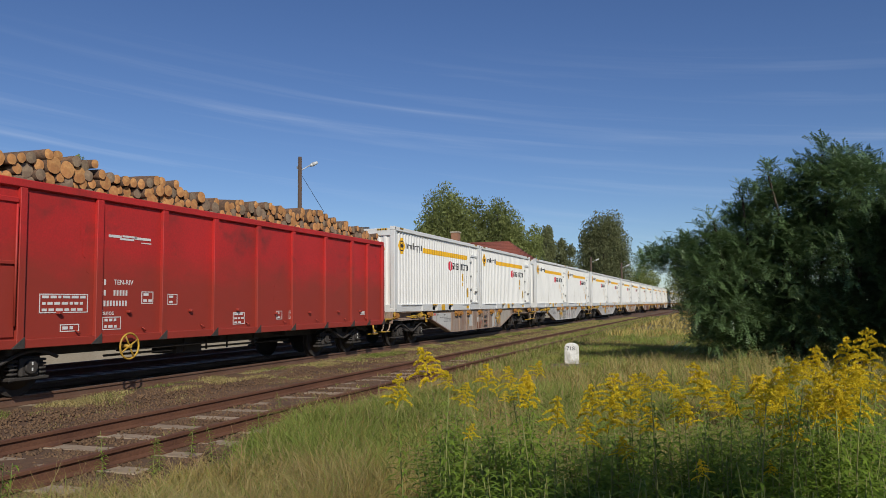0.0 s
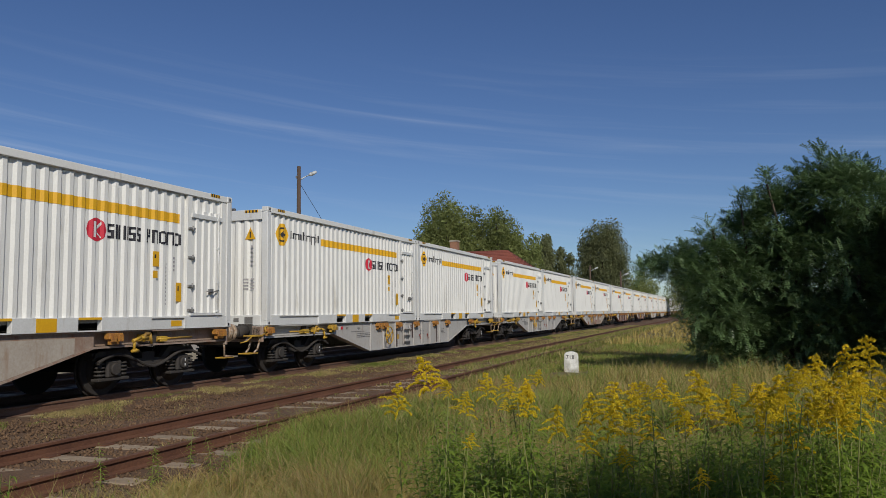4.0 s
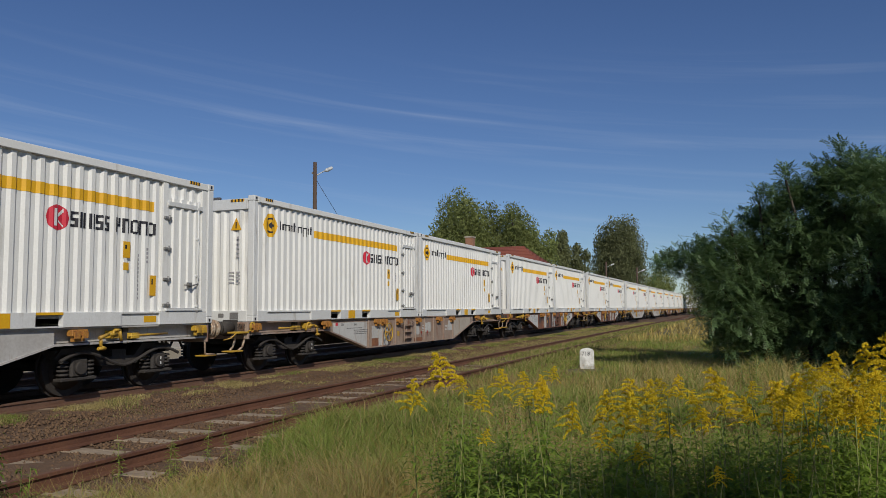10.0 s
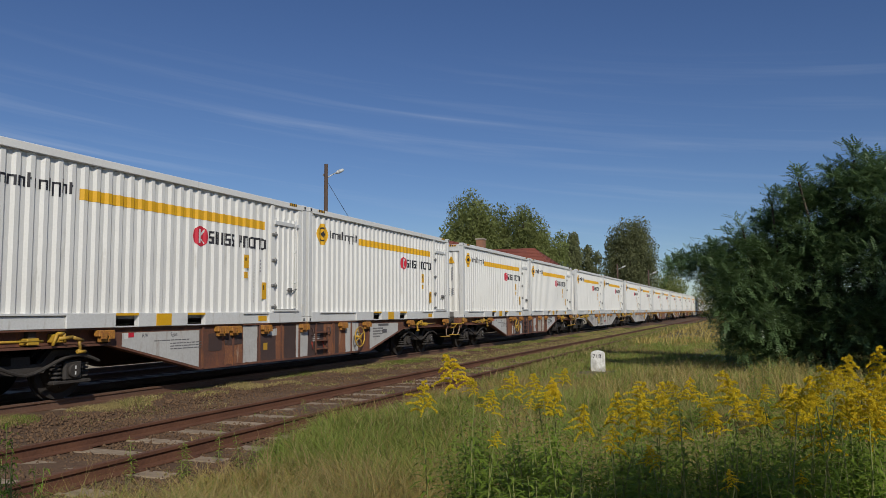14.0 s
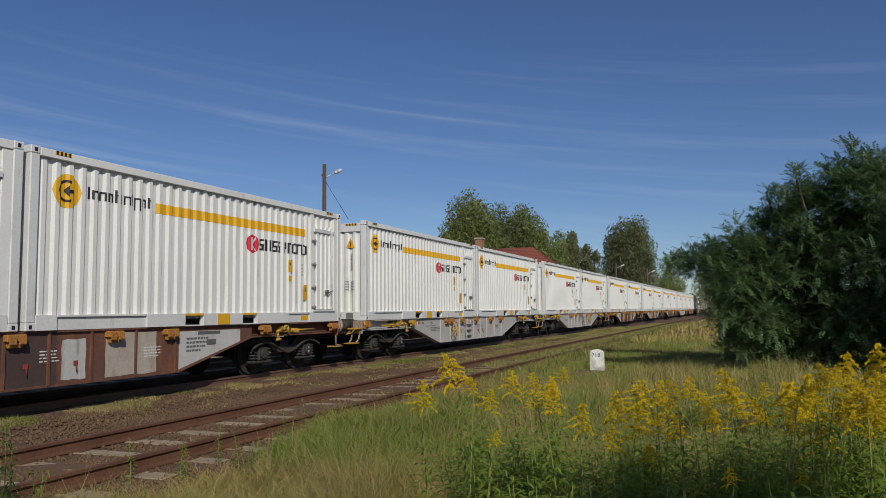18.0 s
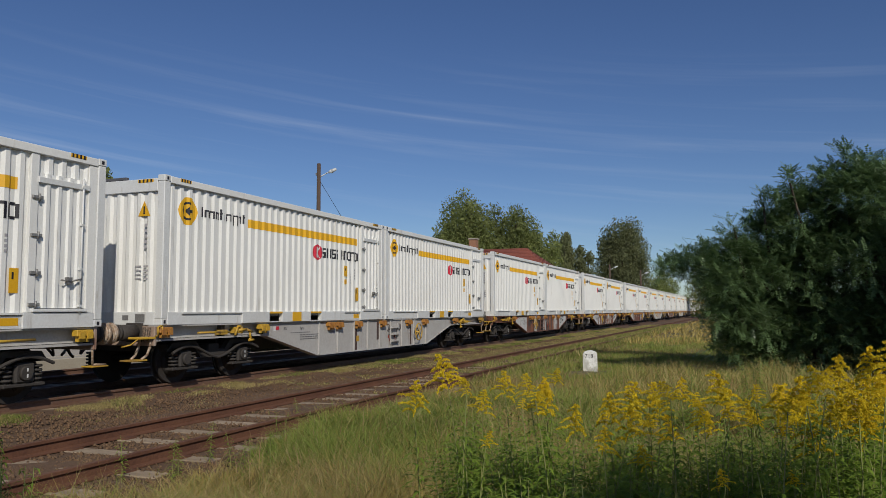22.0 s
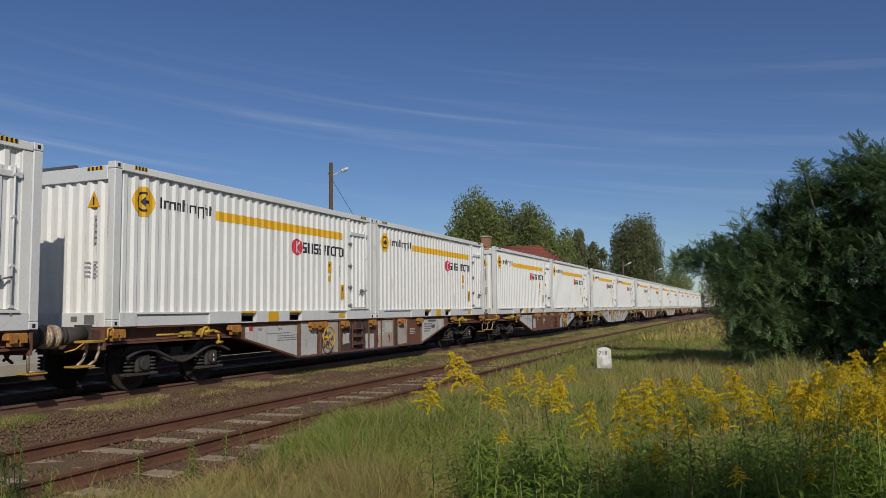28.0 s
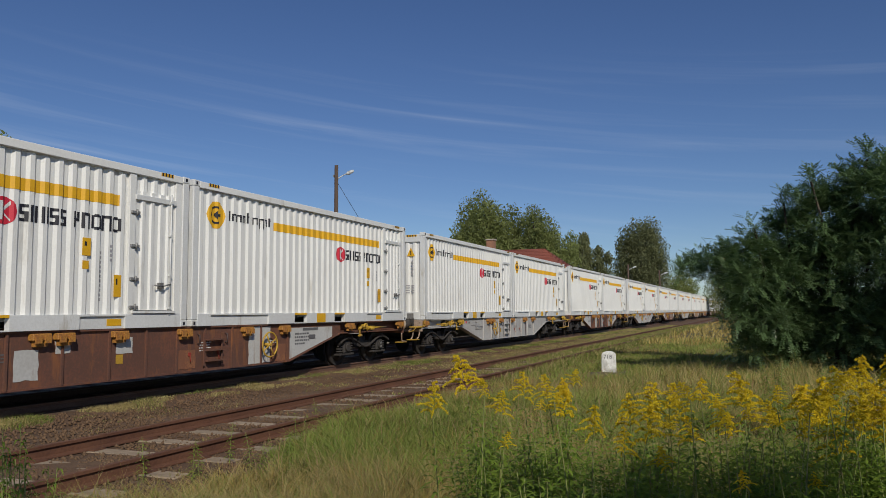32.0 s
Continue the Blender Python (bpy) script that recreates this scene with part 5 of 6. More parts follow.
def platform():
    top = empty("platform", "low pale concrete platform beyond the tracks", "platform", kind="structure")
    part("platform_edge", boxed(-17.0, -16.4, -30, 220, -0.05, 0.40, 0.02), CONCRETE, top)
    part("platform_body", boxed(-24, -17.0, -30, 220, -0.05, 0.385), CONCRETE, top)
    me = finish(boxed(-0.5, 0.5, -0.49, 0.49, 0.0, 0.03, 0.008), "slab")
    me.materials.append(CONCRETE)
    for i in range(46):
        for j in range(3):
            s = put("slab", me, None, top)
            s.location = (-17.52 - j * 1.01, 8 + i * 0.995, 0.386)
    return top


platform()


def scatter_stones():
    """Loose stones on the beds between and beside the rails."""
    base = np.array([(1, 0, 0), (-1, 0, 0), (0, 1, 0), (0, -1, 0), (0, 0, 1), (0, 0, -0.6)], float)
    tri = np.array([(0, 2, 4), (2, 1, 4), (1, 3, 4), (3, 0, 4), (2, 0, 5), (1, 2, 5), (3, 1, 5), (0, 3, 5)])
    n = 34000
    y = 2.5 + 38 * rng.random(n) ** 1.7
    x = rng.uniform(-9.9, -4.9, n)
    on_sleeper = (np.abs(x - SIDING_X) < 1.3) & (np.abs((y - 2.0 + 0.39) % 0.78 - 0.39) < 0.14)
    keep = ~((np.abs(np.abs(x - SIDING_X) - 0.75) < 0.09)) & (~on_sleeper | (rng.random(n) < 0.12))
    x, y = x[keep], y[keep]
    n = len(x)
    size = rng.uniform(0.012, 0.032, n)
    v = base[None] * rng.uniform(0.6, 1.3, (n, 6, 3)) * size[:, None, None]
    a = rng.uniform(0, 6.3, n)
    c, s = np.cos(a)[:, None], np.sin(a)[:, None]
    v = np.stack((v[..., 0] * c - v[..., 1] * s, v[..., 0] * s + v[..., 1] * c, v[..., 2]), -1)
    z = np.where(np.abs(x - SIDING_X) < 1.5, SIDING_Z - 0.155, np.interp(x, (-9.34, -8.7), (0.085, 0.035)))
    v += np.stack((x, y, z), -1)[:, None]
    f = tri[None] + (np.arange(n) * 6)[:, None, None]
    ob = put("gravel", raw_mesh("gravel", v.reshape(-1, 3), f.reshape(-1, 3)), STONE)
    tagged(ob, "loose brown gravel stones along the siding", "gravel", kind="stuff")


scatter_stones()


# ---- grass ----
def blades(name, x, y, z, h, width, lean, material, label, simple=False):
    """Blades of grass as one mesh: curved ones of base, bend and tip, or plain pointed ones far off."""
    n = len(x)
    a, tw = rng.uniform(0, math.tau, n), rng.uniform(0, math.tau, n)
    lean = lean * rng.uniform(0.3, 1.7, n)
    dx, dy = np.cos(a) * lean * h, np.sin(a) * lean * h
    wx, wy = np.cos(tw) * width / 2, np.sin(tw) * width / 2
    def pt(u, k, side):
        return np.stack((x + dx * u * u + side * wx * k, y + dy * u * u + side * wy * k, z + h * u * (1 - 0.3 * lean * u)), -1)
    if simple:
        v = np.stack((pt(0, 1, -1), pt(0, 1, 1), pt(1, 0, 0)), 1)
        f = np.arange(n * 3).reshape(-1, 3)
    else:
        v = np.stack((pt(0, 1, -1), pt(0, 1, 1), pt(0.55, 0.8, -1), pt(0.55, 0.8, 1), pt(1, 0, 0)), 1)
        f = np.array([(0, 1, 3), (0, 3, 2), (2, 3, 4)])[None] + (np.arange(n) * 5)[:, None, None]
    ob = put(name, raw_mesh(name, v.reshape(-1, 3), f.reshape(-1, 3)), material)
    return tagged(ob, label, "grass", kind="stuff")


def value_noise(x, y, scale, seed):
    return np.array([noise.noise((a * scale, b * scale, seed)) for a, b in zip(x, y)])


def verge(y):
    """The uneven edge of the meadow beside the siding."""
    return -4.75 - 0.75 * np.clip((y - 5.0) / 6.5, 0, 1) + 0.22 * np.sin(y * 1.3) + 0.12 * np.sin(y * 4.1)


def meadow(n, r0, r1, power):
    """Random places in the meadow, thinner with distance, clumped."""
    r = r0 + (r1 - r0) * rng.random(n) ** power
    a = np.radians(rng.uniform(-56, 14, n))
    x, y = r * np.sin(a), r * np.cos(a)
    ok = (x > verge(y)) & (x < 12)
    return x[ok], y[ok], r[ok]


for near, count, r0, r1 in ((True, 190000, 4.2, 13.0), (False, 260000, 12.5, 44.0)):
    x, y, r = meadow(count, r0, r1, 1.2 if near else 1.35)
    ok = np.hypot(x + 3.6, (y - 19.4) * 0.6) > 0.55
    x, y, r = x[ok], y[ok], r[ok]
    rank = np.clip(1.3 - np.hypot((x + 4.4) / 1.1, (y - 8.6) / 2.6), 0, 1)
    clump = value_noise(x, y, 0.9, 2.0) + 0.45 * rank
    dry = value_noise(x, y, 0.30, 8.0) + 0.35 * value_noise(x, y, 1.3, 5.0) + np.where((x > -2.6) & (y > 6.5) & (y < 12), 0.16, 0.0) - np.where(y > 12, 0.10, 0.0) - 0.5 * rank
    green = (clump > -0.16) & (dry < 0.15) | (rng.random(len(x)) < 0.18)
    h = np.clip(0.25 + 0.20 * clump + 0.10 * rng.standard_normal(len(x)), 0.06, 0.72) * np.clip(1.25 - r / 30, 0.5, 1.1) * np.clip(0.35 + (x - verge(y)) / 0.7, 0.35, 1.0)
    straw = ~green | (rng.random(len(x)) < 0.22)
    where = "" if near else "_beyond"
    blades("grass_green" + where, x[green], y[green], 0, h[green], (0.0028 + 0.0008 * r)[green], 0.8, GRASSG, "green meadow grass in clumps", not near)
    pale = straw & (value_noise(x, y, 0.7, 21.0) + 0.3 * rng.standard_normal(len(x)) > 0.12)
    straw &= ~pale
    blades("grass_dry" + where, x[straw] + 0.03, y[straw], 0, h[straw] * 1.12, (0.0022 + 0.0006 * r)[straw], 0.95, GRASSD, "dry straw-coloured meadow grass", not near)
    blades("grass_bleached" + where, x[pale] + 0.03, y[pale], 0, h[pale] * 1.1, (0.0022 + 0.0006 * r)[pale], 0.75, GRASSP, "bleached pale meadow grass", not near)
# tall thin seed stalks
x, y, r = meadow(2200, 4.6, 17, 1.3)
blades("grass_stalks", x, y, 0, rng.uniform(0.3, 0.6, len(x)), 0.003 + 0.0004 * r, 0.45, STALK, "tall reddish dry grass stalks")
# taller pale grass before the shrub
n = 16000
x, y = rng.uniform(-2.6, 6.0, n), rng.uniform(12.5, 18.6, n)
c = value_noise(x, y, 0.8, 41.0)
ok = c + 0.3 * rng.standard_normal(n) > -0.15
x, y, c = x[ok], y[ok], c[ok]
hh = np.clip(0.42 + 0.3 * c + 0.1 * rng.standard_normal(len(x)), 0.15, 0.8)
kind = rng.random(len(x))
for lo, hi, m, name, label in ((0, 0.4, GRASSP, "grass_tall_pale", "tall bleached grass before the shrub"), (0.4, 0.72, GRASSD, "grass_tall_dry", "tall dry grass before the shrub"),
                               (0.72, 1.01, GRASSG, "grass_tall_green", "tall green grass before the shrub")):
    k = (kind >= lo) & (kind < hi)
    blades(name, x[k], y[k], 0, hh[k], 0.010 + 0 * x[k], 0.6, m, label)
# far meadow and verge beyond
x, y, r = meadow(26000, 36, 120, 1.2)
blades("grass_far", x, y, 0, rng.uniform(0.2, 0.5, len(x)), 0.02 + 0.0012 * r, 0.5, GRASSD, "dry grass further along the line", True)
x = rng.uniform(-9.4, -5.0, 60000)
y = 11 + 71 * rng.random(60000) ** 1.4
c = value_noise(x, y, 0.8, 14.0) + np.clip((y - 13.5) / 9, -0.5, 0.85) + np.where(np.abs(x - SIDING_X) < 0.7, -0.30, 0.0) + np.where(x < -7.1, -0.40, 0.0)
ok = (c > 0.12) & ~((np.abs(np.abs(x - SIDING_X) - 0.75) < 0.07))
x, y, c = x[ok], y[ok], c[ok]
g = rng.random(len(x)) < np.where(x < -7.5, 0.3, 0.6)
hh = rng.uniform(0.08, 0.26, len(x)) * np.clip(0.7 + (y - 12) / 20, 0.7, 1.25) * np.where(x < -7.1, 0.22, np.where(x < -5.6, 0.5, 1.0))
blades("grass_siding", x[g], y[g], 0.03, hh[g], 0.008 + 0.0009 * y[g], 0.6, GRASSG, "green grass growing through the siding", True)
blades("grass_siding_dry", x[~g], y[~g], 0.03, hh[~g], 0.008 + 0.0009 * y[~g], 0.6, GRASSP, "dry grass growing through the siding", True)
# tufts between the tracks and by the main rail
n = 130000
y = 3 + 62 * rng.random(n) ** 1.6
x = np.where(rng.random(n) < 0.75, rng.normal(-9.62, 0.26, n), rng.uniform(-9.6, -5.2, n))
c = value_noise(x, y, 1.1, 4.0) + np.where(x < -9.2, 0.20, -0.26)
ok = (c > 0.05) & ~((np.abs(np.abs(x - SIDING_X) - 0.75) < 0.07)) & (x < -5.0)
x, y, c = x[ok], y[ok], c[ok]
hh = rng.uniform(0.02, 0.11, len(x)) * (0.6 + c)
g = value_noise(x, y, 0.8, 31.0) + 0.25 * rng.standard_normal(len(x)) > 0.10
zb = np.interp(x, (-9.6, -9.3, -8.7), (0.07, 0.07, 0.02))
blades("grass_verge", x[g], y[g], zb[g], hh[g], 0.0028 + 0.00045 * y[g], 0.7, GRASSG, "short green grass between the tracks")
blades("grass_verge_dry", x[~g], y[~g], zb[~g], hh[~g], 0.0028 + 0.00045 * y[~g], 0.7, GRASSP, "short bleached grass between the tracks")


# ---- goldenrod and weeds ----
def leaf_strip(verts, faces, p, d, up, length, width):
    """One lance-shaped leaf that arches over."""
    side = np.cross(d, up)
    side /= np.linalg.norm(side) + 1e-9
    def at(t, w):
        return p + d * length * t + up * length * (0.12 * t - 0.62 * t * t) + side * width * w
    i = len(verts)
    verts += [at(0.0, 0), at(0.32, 0.5), at(0.32, -0.5), at(0.66, 0.4), at(0.66, -0.4), at(1.0, 0)]
    faces += [(i, i + 1, i + 2), (i + 1, i + 3, i + 4), (i + 1, i + 4, i + 2), (i + 3, i + 5, i + 4)]


def weed_meshes(seed, height, bloom):
    """Stems and leaves of a plant one metre tall; the bend of its tip. Plants without flowers branch from the foot."""
    q = np.random.default_rng(seed)
    vs, fs, bm = [], [], bmesh.new()
    for side in (0,) if bloom else (0, 1, 2):
        bend, a0 = q.uniform(-0.10, 0.10, 2), q.uniform(0, 1) + 3.1 * side
        out = np.array([math.cos(a0), math.sin(a0)]) * (0.075 if side else 0.0)
        tall = height * (q.uniform(0.80, 0.97) if side else 1.0)
        def axis(u):
            return np.array([*(bend * u * u + out * (1 - (1 - u) ** 3)), tall * u])
        us = np.linspace(0, 1, 6 if bloom else 4 if side == 0 else 2)
        for a, b in zip(us, us[1:]):
            tube(bm, axis(a), axis(b), 0.005 - 0.003 * a, 0.005 - 0.003 * b, seg=5, caps=False)
        n = int((105 if bloom else 88) * tall)
        for k in range(n):
            u = 0.12 + (0.84 if bloom else 0.88) * k / n
            a = k * 2.4 + q.uniform(-0.4, 0.4)
            d = np.array([math.cos(a), math.sin(a), 0.45])
            d /= np.linalg.norm(d)
            size = 0.75 if bloom and u > 0.85 else 1.0
            leaf_strip(vs, fs, axis(u), d, np.array([0, 0, 1.0]), size * q.uniform(0.08, 0.125) * (1.15 - (0.25 if bloom else 0.5) * u), size * 0.0165 * (1.2 - 0.5 * u))
        if side == 0:
            tip = bend
    return finish(bm, "stem"), raw_mesh("leaves", vs, fs), tip


def plume_mesh(seed):
    """A flower plume one unit tall: a pyramid of arching sprays in tiers, florets crowded along their upper side."""
    q = np.random.default_rng(seed)
    lean, nod = q.uniform(0, math.tau), q.uniform(0.1, 0.35)
    vs, fs = [], []
    n = 21
    for k in range(n):
        w = ((k + 0.4 * q.random()) / n) ** 0.9
        a = k * 2.4 + q.uniform(-0.35, 0.35)
        d = np.array([math.cos(a) + 0.35 * math.cos(lean), math.sin(a) + 0.35 * math.sin(lean), 0.0])
        ln = (0.56 * (1 - w) ** 0.85 + 0.07) * q.uniform(0.7, 1.15)
        base = np.array([math.cos(lean) * nod * w * w, math.sin(lean) * nod * w * w, 0.92 * w])
        rise, fall = q.uniform(0.45, 0.75), q.uniform(0.55, 0.85)
        for t in np.linspace(0.10, 1, int(7 + 46 * ln)):
            c = base + d * ln * t + np.array([0, 0, ln * (rise * t - fall * t * t)])
            for _ in range(8):
                o = c + q.normal(0, 0.008, 3) + np.array([0, 0, abs(q.normal(0, 0.015))])
                e = q.normal(0, 1, (3, 3)) * q.uniform(0.012, 0.019)
                i = len(vs)
                vs += [o + e[0], o + e[1], o + e[2]]
                fs += [(i, i + 1, i + 2)]
    return raw_mesh("flower_head", vs, fs)


def weed(meshes, at, turn, height, spread, plume=None, size=0.0, leaf=None):
    stem, leaves, bend = meshes
    top = empty("goldenrod" if plume else "meadow_weed", "goldenrod plant with yellow flower plume in the meadow" if plume else "leafy green goldenrod shoot without flowers",
                "goldenrod" if plume else "weed", "goldenrods in the meadow" if plume else "green shoots in the meadow")
    for ob in (put("stem", stem, STEMW, top), put("leaves", leaves, leaf or LEAFW, top)):
        ob.scale = (spread, spread, height)
    if plume:
        ob = put("flower_head", plume, FLOWER, top, "yellow flower plume")
        ob.location = (bend[0] * spread * 0.95, bend[1] * spread * 0.95, height - size * 0.12)
        ob.scale = (size * rnd.uniform(0.85, 1.15), size * rnd.uniform(0.85, 1.15), size)
        ob.rotation_euler = (radians(rnd.uniform(-15, 15)), radians(rnd.uniform(-15, 15)), rnd.uniform(0, 6.3))
    top.matrix_basis = pose(at[0], at[1], 0, 0, 0, turn)
    return top


BLOOMS = [weed_meshes(100 + i, 1.0, True) for i in range(7)]
SHOOTS = [weed_meshes(200 + i, 1.0, False) for i in range(6)]
LOW = [weed_meshes(230 + i, 0.45, True) for i in range(5)]
PLUMES = [plume_mesh(260 + i) for i in range(9)]
# where the flowering stems stand, the height of the plume's tip and the plume's own height
HEADS_A = ((-1.35, 3.09, 1.27, 0.13), (-1.33, 3.46, 1.37, 0.17), (-1.19, 3.33, 1.28, 0.07), (-1.12, 3.36, 1.22, 0.1), (-1.06, 3.51, 1.29, 0.11), (-0.88, 3.28, 1.31, 0.09), (-0.78, 3.14, 1.27, 0.13),
           (-0.98, 3.51, 1.18, 0.05), (-0.66, 3.17, 1.2, 0.12), (-0.97, 2.94, 1.11, 0.06), (-0.58, 3.63, 1.19, 0.14), (-0.54, 3.16, 1.11, 0.1), (-0.5, 3.66, 1.25, 0.14), (-0.46, 3.3, 1.19, 0.15),
           (-0.4, 3.58, 1.26, 0.11), (-0.25, 3.39, 1.3, 0.1), (-0.34, 3.48, 1.21, 0.11), (-0.28, 3.47, 1.13, 0.11), (-0.37, 3.1, 1.06, 0.08))
HEADS_B = ((-0.07, 3.69, 1.3, 0.16), (-0.06, 3.52, 1.21, 0.09), (0.11, 3.29, 1.3, 0.14), (0.25, 3.71, 1.31, 0.14), (0.21, 3.48, 1.24, 0.13), (0.35, 3.59, 1.39, 0.14), (0.3, 3.26, 1.31, 0.15),
           (0.28, 3.43, 1.16, 0.15), (0.42, 3.49, 1.31, 0.16), (0.53, 3.82, 1.41, 0.15), (0.51, 3.68, 1.29, 0.17), (0.36, 3.46, 1.21, 0.13), (0.44, 3.54, 1.2, 0.14), (-0.07, 2.92, 1.03, 0.06), (0.16, 3.1, 1.01, 0.06), (0.6, 3.71, 1.45, 0.17), (0.66, 3.75, 1.33, 0.17), (0.04, 3.6, 1.19, 0.11), (0.13, 3.11, 1.2, 0.08), (-0.15, 3.22, 1.23, 0.1))
# smaller late plumes among them, thickest beside the shrub
LATE = []
while len(LATE) < 34:
    u = rnd.random() ** 0.6
    fy = rnd.uniform(3.0, 4.1)
    fx = (-1.0 + 1.25 * u) * fy * 0.30 + 0.18 * u * fy * rnd.uniform(0.2, 1.0)
    LATE.append((fx, fy, 1.6 - 0.105 * fy * rnd.uniform(0.75, 1.35) + 0.06 * u, rnd.uniform(0.045, 0.11)))
for i, (fx, fy, tip, size) in enumerate(HEADS_A + HEADS_B + tuple(LATE)):
    meshes, turn = BLOOMS[i % 7], rnd.uniform(0, 360)
    bx, by = meshes[2] * 1.05
    c, s = math.cos(radians(turn)), math.sin(radians(turn))
    weed(meshes, (fx - bx * c + by * s, fy - bx * s - by * c), turn, tip - size * 0.8, 1.05, PLUMES[i % 9], size * 1.18)
for i in range(300):
    fx, fy = rnd.uniform(-1.8, 1.0), rnd.uniform(2.5, 4.7)
    if fx < -1.0 - 0.12 * (fy - 2.5) - 0.25 * rnd.random() - 0.28 * (fy - 3.4) or fx > 0.27 * fy + 0.1:
        continue
    weed(SHOOTS[i % 6], (fx, fy), rnd.uniform(0, 360), rnd.uniform(0.74, 1.02) + (0.08 if fx > -0.2 else 0.0), 1.12)
# rank weed close by, shade put in its leaf colour; stray weeds along siding
for fx, fy, fh in ((-1.87, 1.50, 1.31), (-1.81, 1.41, 1.30), (-1.94, 1.58, 1.25), (-1.73, 1.37, 1.26), (-1.98, 1.53, 1.24), (-1.79, 1.45, 1.23),
                   (-1.90, 1.46, 1.20), (-2.05, 1.61, 1.17), (-1.85, 1.54, 1.18), (-1.92, 1.50, 1.14), (-1.84, 1.44, 1.12), (-1.95, 1.50, 1.08)):
    weed(SHOOTS[rnd.randrange(6)], (fx, fy), rnd.uniform(0, 360), fh, 0.55, leaf=SHADELEAF)
for fx, fy, fh, fs in ((-5.0, 5.9, 0.42, 1.3), (-5.2, 6.6, 0.5, 1.3), (-4.7, 6.9, 0.45, 1.3), (-5.25, 7.9, 0.45, 1.2),
                       (-5.1, 9.0, 0.5, 1.2), (-4.4, 6.2, 0.45, 1.3), (-5.9, 9.4, 0.42, 1.0), (-4.9, 7.5, 0.5, 1.3), (-5.4, 5.6, 0.5, 1.3), (0.15, 9.5, 1.05, 1.6),
                       (0.75, 9.8, 0.95, 1.6), (-0.6, 9.6, 0.85, 1.5), (1.35, 9.6, 0.95, 1.6)):
    low = fh < 0.6
    weed(LOW[rnd.randrange(5)] if low else SHOOTS[rnd.randrange(6)], (fx, fy), rnd.uniform(0, 360), fh * 2.0 if low else fh, 0.75 if low else fs)


for i in range(22):
    fx, fy = rnd.uniform(-5.2, -3.4), rnd.uniform(5.6, 11)
    weed(LOW[i % 5], (fx, fy), rnd.uniform(0, 360), rnd.uniform(0.6, 1.0), 0.8)


# ---- trees ----
def branch_tree(bm, base, top, r, q, depth=0):
    mid = (Vector(base) + Vector(top)) / 2 + Vector((q.uniform(-1, 1), q.uniform(-1, 1), 0)) * 0.06 * (Vector(top) - Vector(base)).length
    tube(bm, base, mid, r, r * 0.75, seg=7, caps=False)
    tube(bm, mid, top, r * 0.75, r * 0.45, seg=7, caps=False)


def robinia(label, stems, lobes, n_sprig, seed, leaf=1.0):
    """Locust shrub: several stems, sprigs of feathered leaves on uneven lobes."""
    q, qr = np.random.default_rng(seed), random.Random(seed)
    top = empty("locust_tree", label, "tree")
    trunk = bmesh.new()
    for (x, y), lobe_ids in stems:
        for li in lobe_ids:
            c = lobes[li][0]
            branch_tree(trunk, (x + qr.uniform(-0.15, 0.15), y + qr.uniform(-0.15, 0.15), -0.05), (c[0], c[1], c[2]), 0.055, qr)
    # one feathered leaf along +x, leaflets in pairs
    lv, lf = [], []
    for k in range(6):
        t = 0.05 + 0.042 * k
        for s in (-1, 1):
            if k == 5 and s == 1:
                d = np.array([1.0, 0, 0])
            else:
                d = np.array([0.35, s * 0.93, -0.12])
            w = np.array([-d[1], d[0], 0]) * 0.016
            p = np.array([t, 0, -0.25 * t * t * 2])
            i = len(lv)
            lv += [p, p + d * 0.032 + w, p + d * 0.032 - w, p + d * 0.062]
            lf += [(i, i + 1, i + 2), (i + 1, i + 3, i + 2)]
    lv, lf = np.array(lv), np.array(lf)
    mats, ctr = [], []
    total = sum(r[0] * r[1] * 4 for _, r in lobes)
    for c, rad in lobes:
        m = max(9, int(n_sprig * rad[0] * rad[1] * 4 / total))
        for _ in range(m):
            d = q.normal(0, 1, 3)
            d /= np.linalg.norm(d)
            if d[2] < -0.55:
                d[2] *= -1
            depth = 1.0 - 0.55 * q.random() ** 2.2 + (0.14 * q.random() if q.random() < 0.2 else 0.0)
            bumpy = 1 + 0.30 * noise.noise((c[0] + d[0] * 2.2, c[1] + d[1] * 2.2, d[2] * 2.2))
            p = np.array(c) + d * np.array(rad) * depth * bumpy
            out = d + np.array([0, 0, 0.55]) + q.normal(0, 0.25, 3)
            out /= np.linalg.norm(out)
            ln = leaf * q.uniform(0.15, 0.40)
            for k in range(7):
                base = p + out * ln * (k / 6 - 0.5)
                a = k * 2.4 + q.uniform(0, 1)
                e1 = np.cross(out, [0.31, 0.17, 0.93])
                e1 /= np.linalg.norm(e1) + 1e-9
                e2 = np.cross(out, e1)
                f = (e1 * math.cos(a) + e2 * math.sin(a)) * 0.8 + out * 0.6
                f /= np.linalg.norm(f)
                side = np.cross([0, 0, 1.0], f)
                side /= np.linalg.norm(side) + 1e-9
                up = np.cross(f, side)
                mats.append(np.stack((f, side, up), 0) * leaf * q.uniform(0.6, 1.05))
                ctr.append(base)
    mats, ctr = np.array(mats), np.array(ctr)
    v = np.einsum("ij,njk->nik", lv, mats) + ctr[:, None]
    f = lf[None] + (np.arange(len(ctr)) * len(lv))[:, None, None]
    part("trunk", trunk, BARK, top, "thin brown stems")
    put("crown", raw_mesh("crown", v.reshape(-1, 3), f.reshape(-1, 3)), ROBINIA, top, "dark green feathered leaves")
    return top


def ball(x, y, z, a, b=None, c=None):
    return (x, y, z), (a, b or a, c or a)


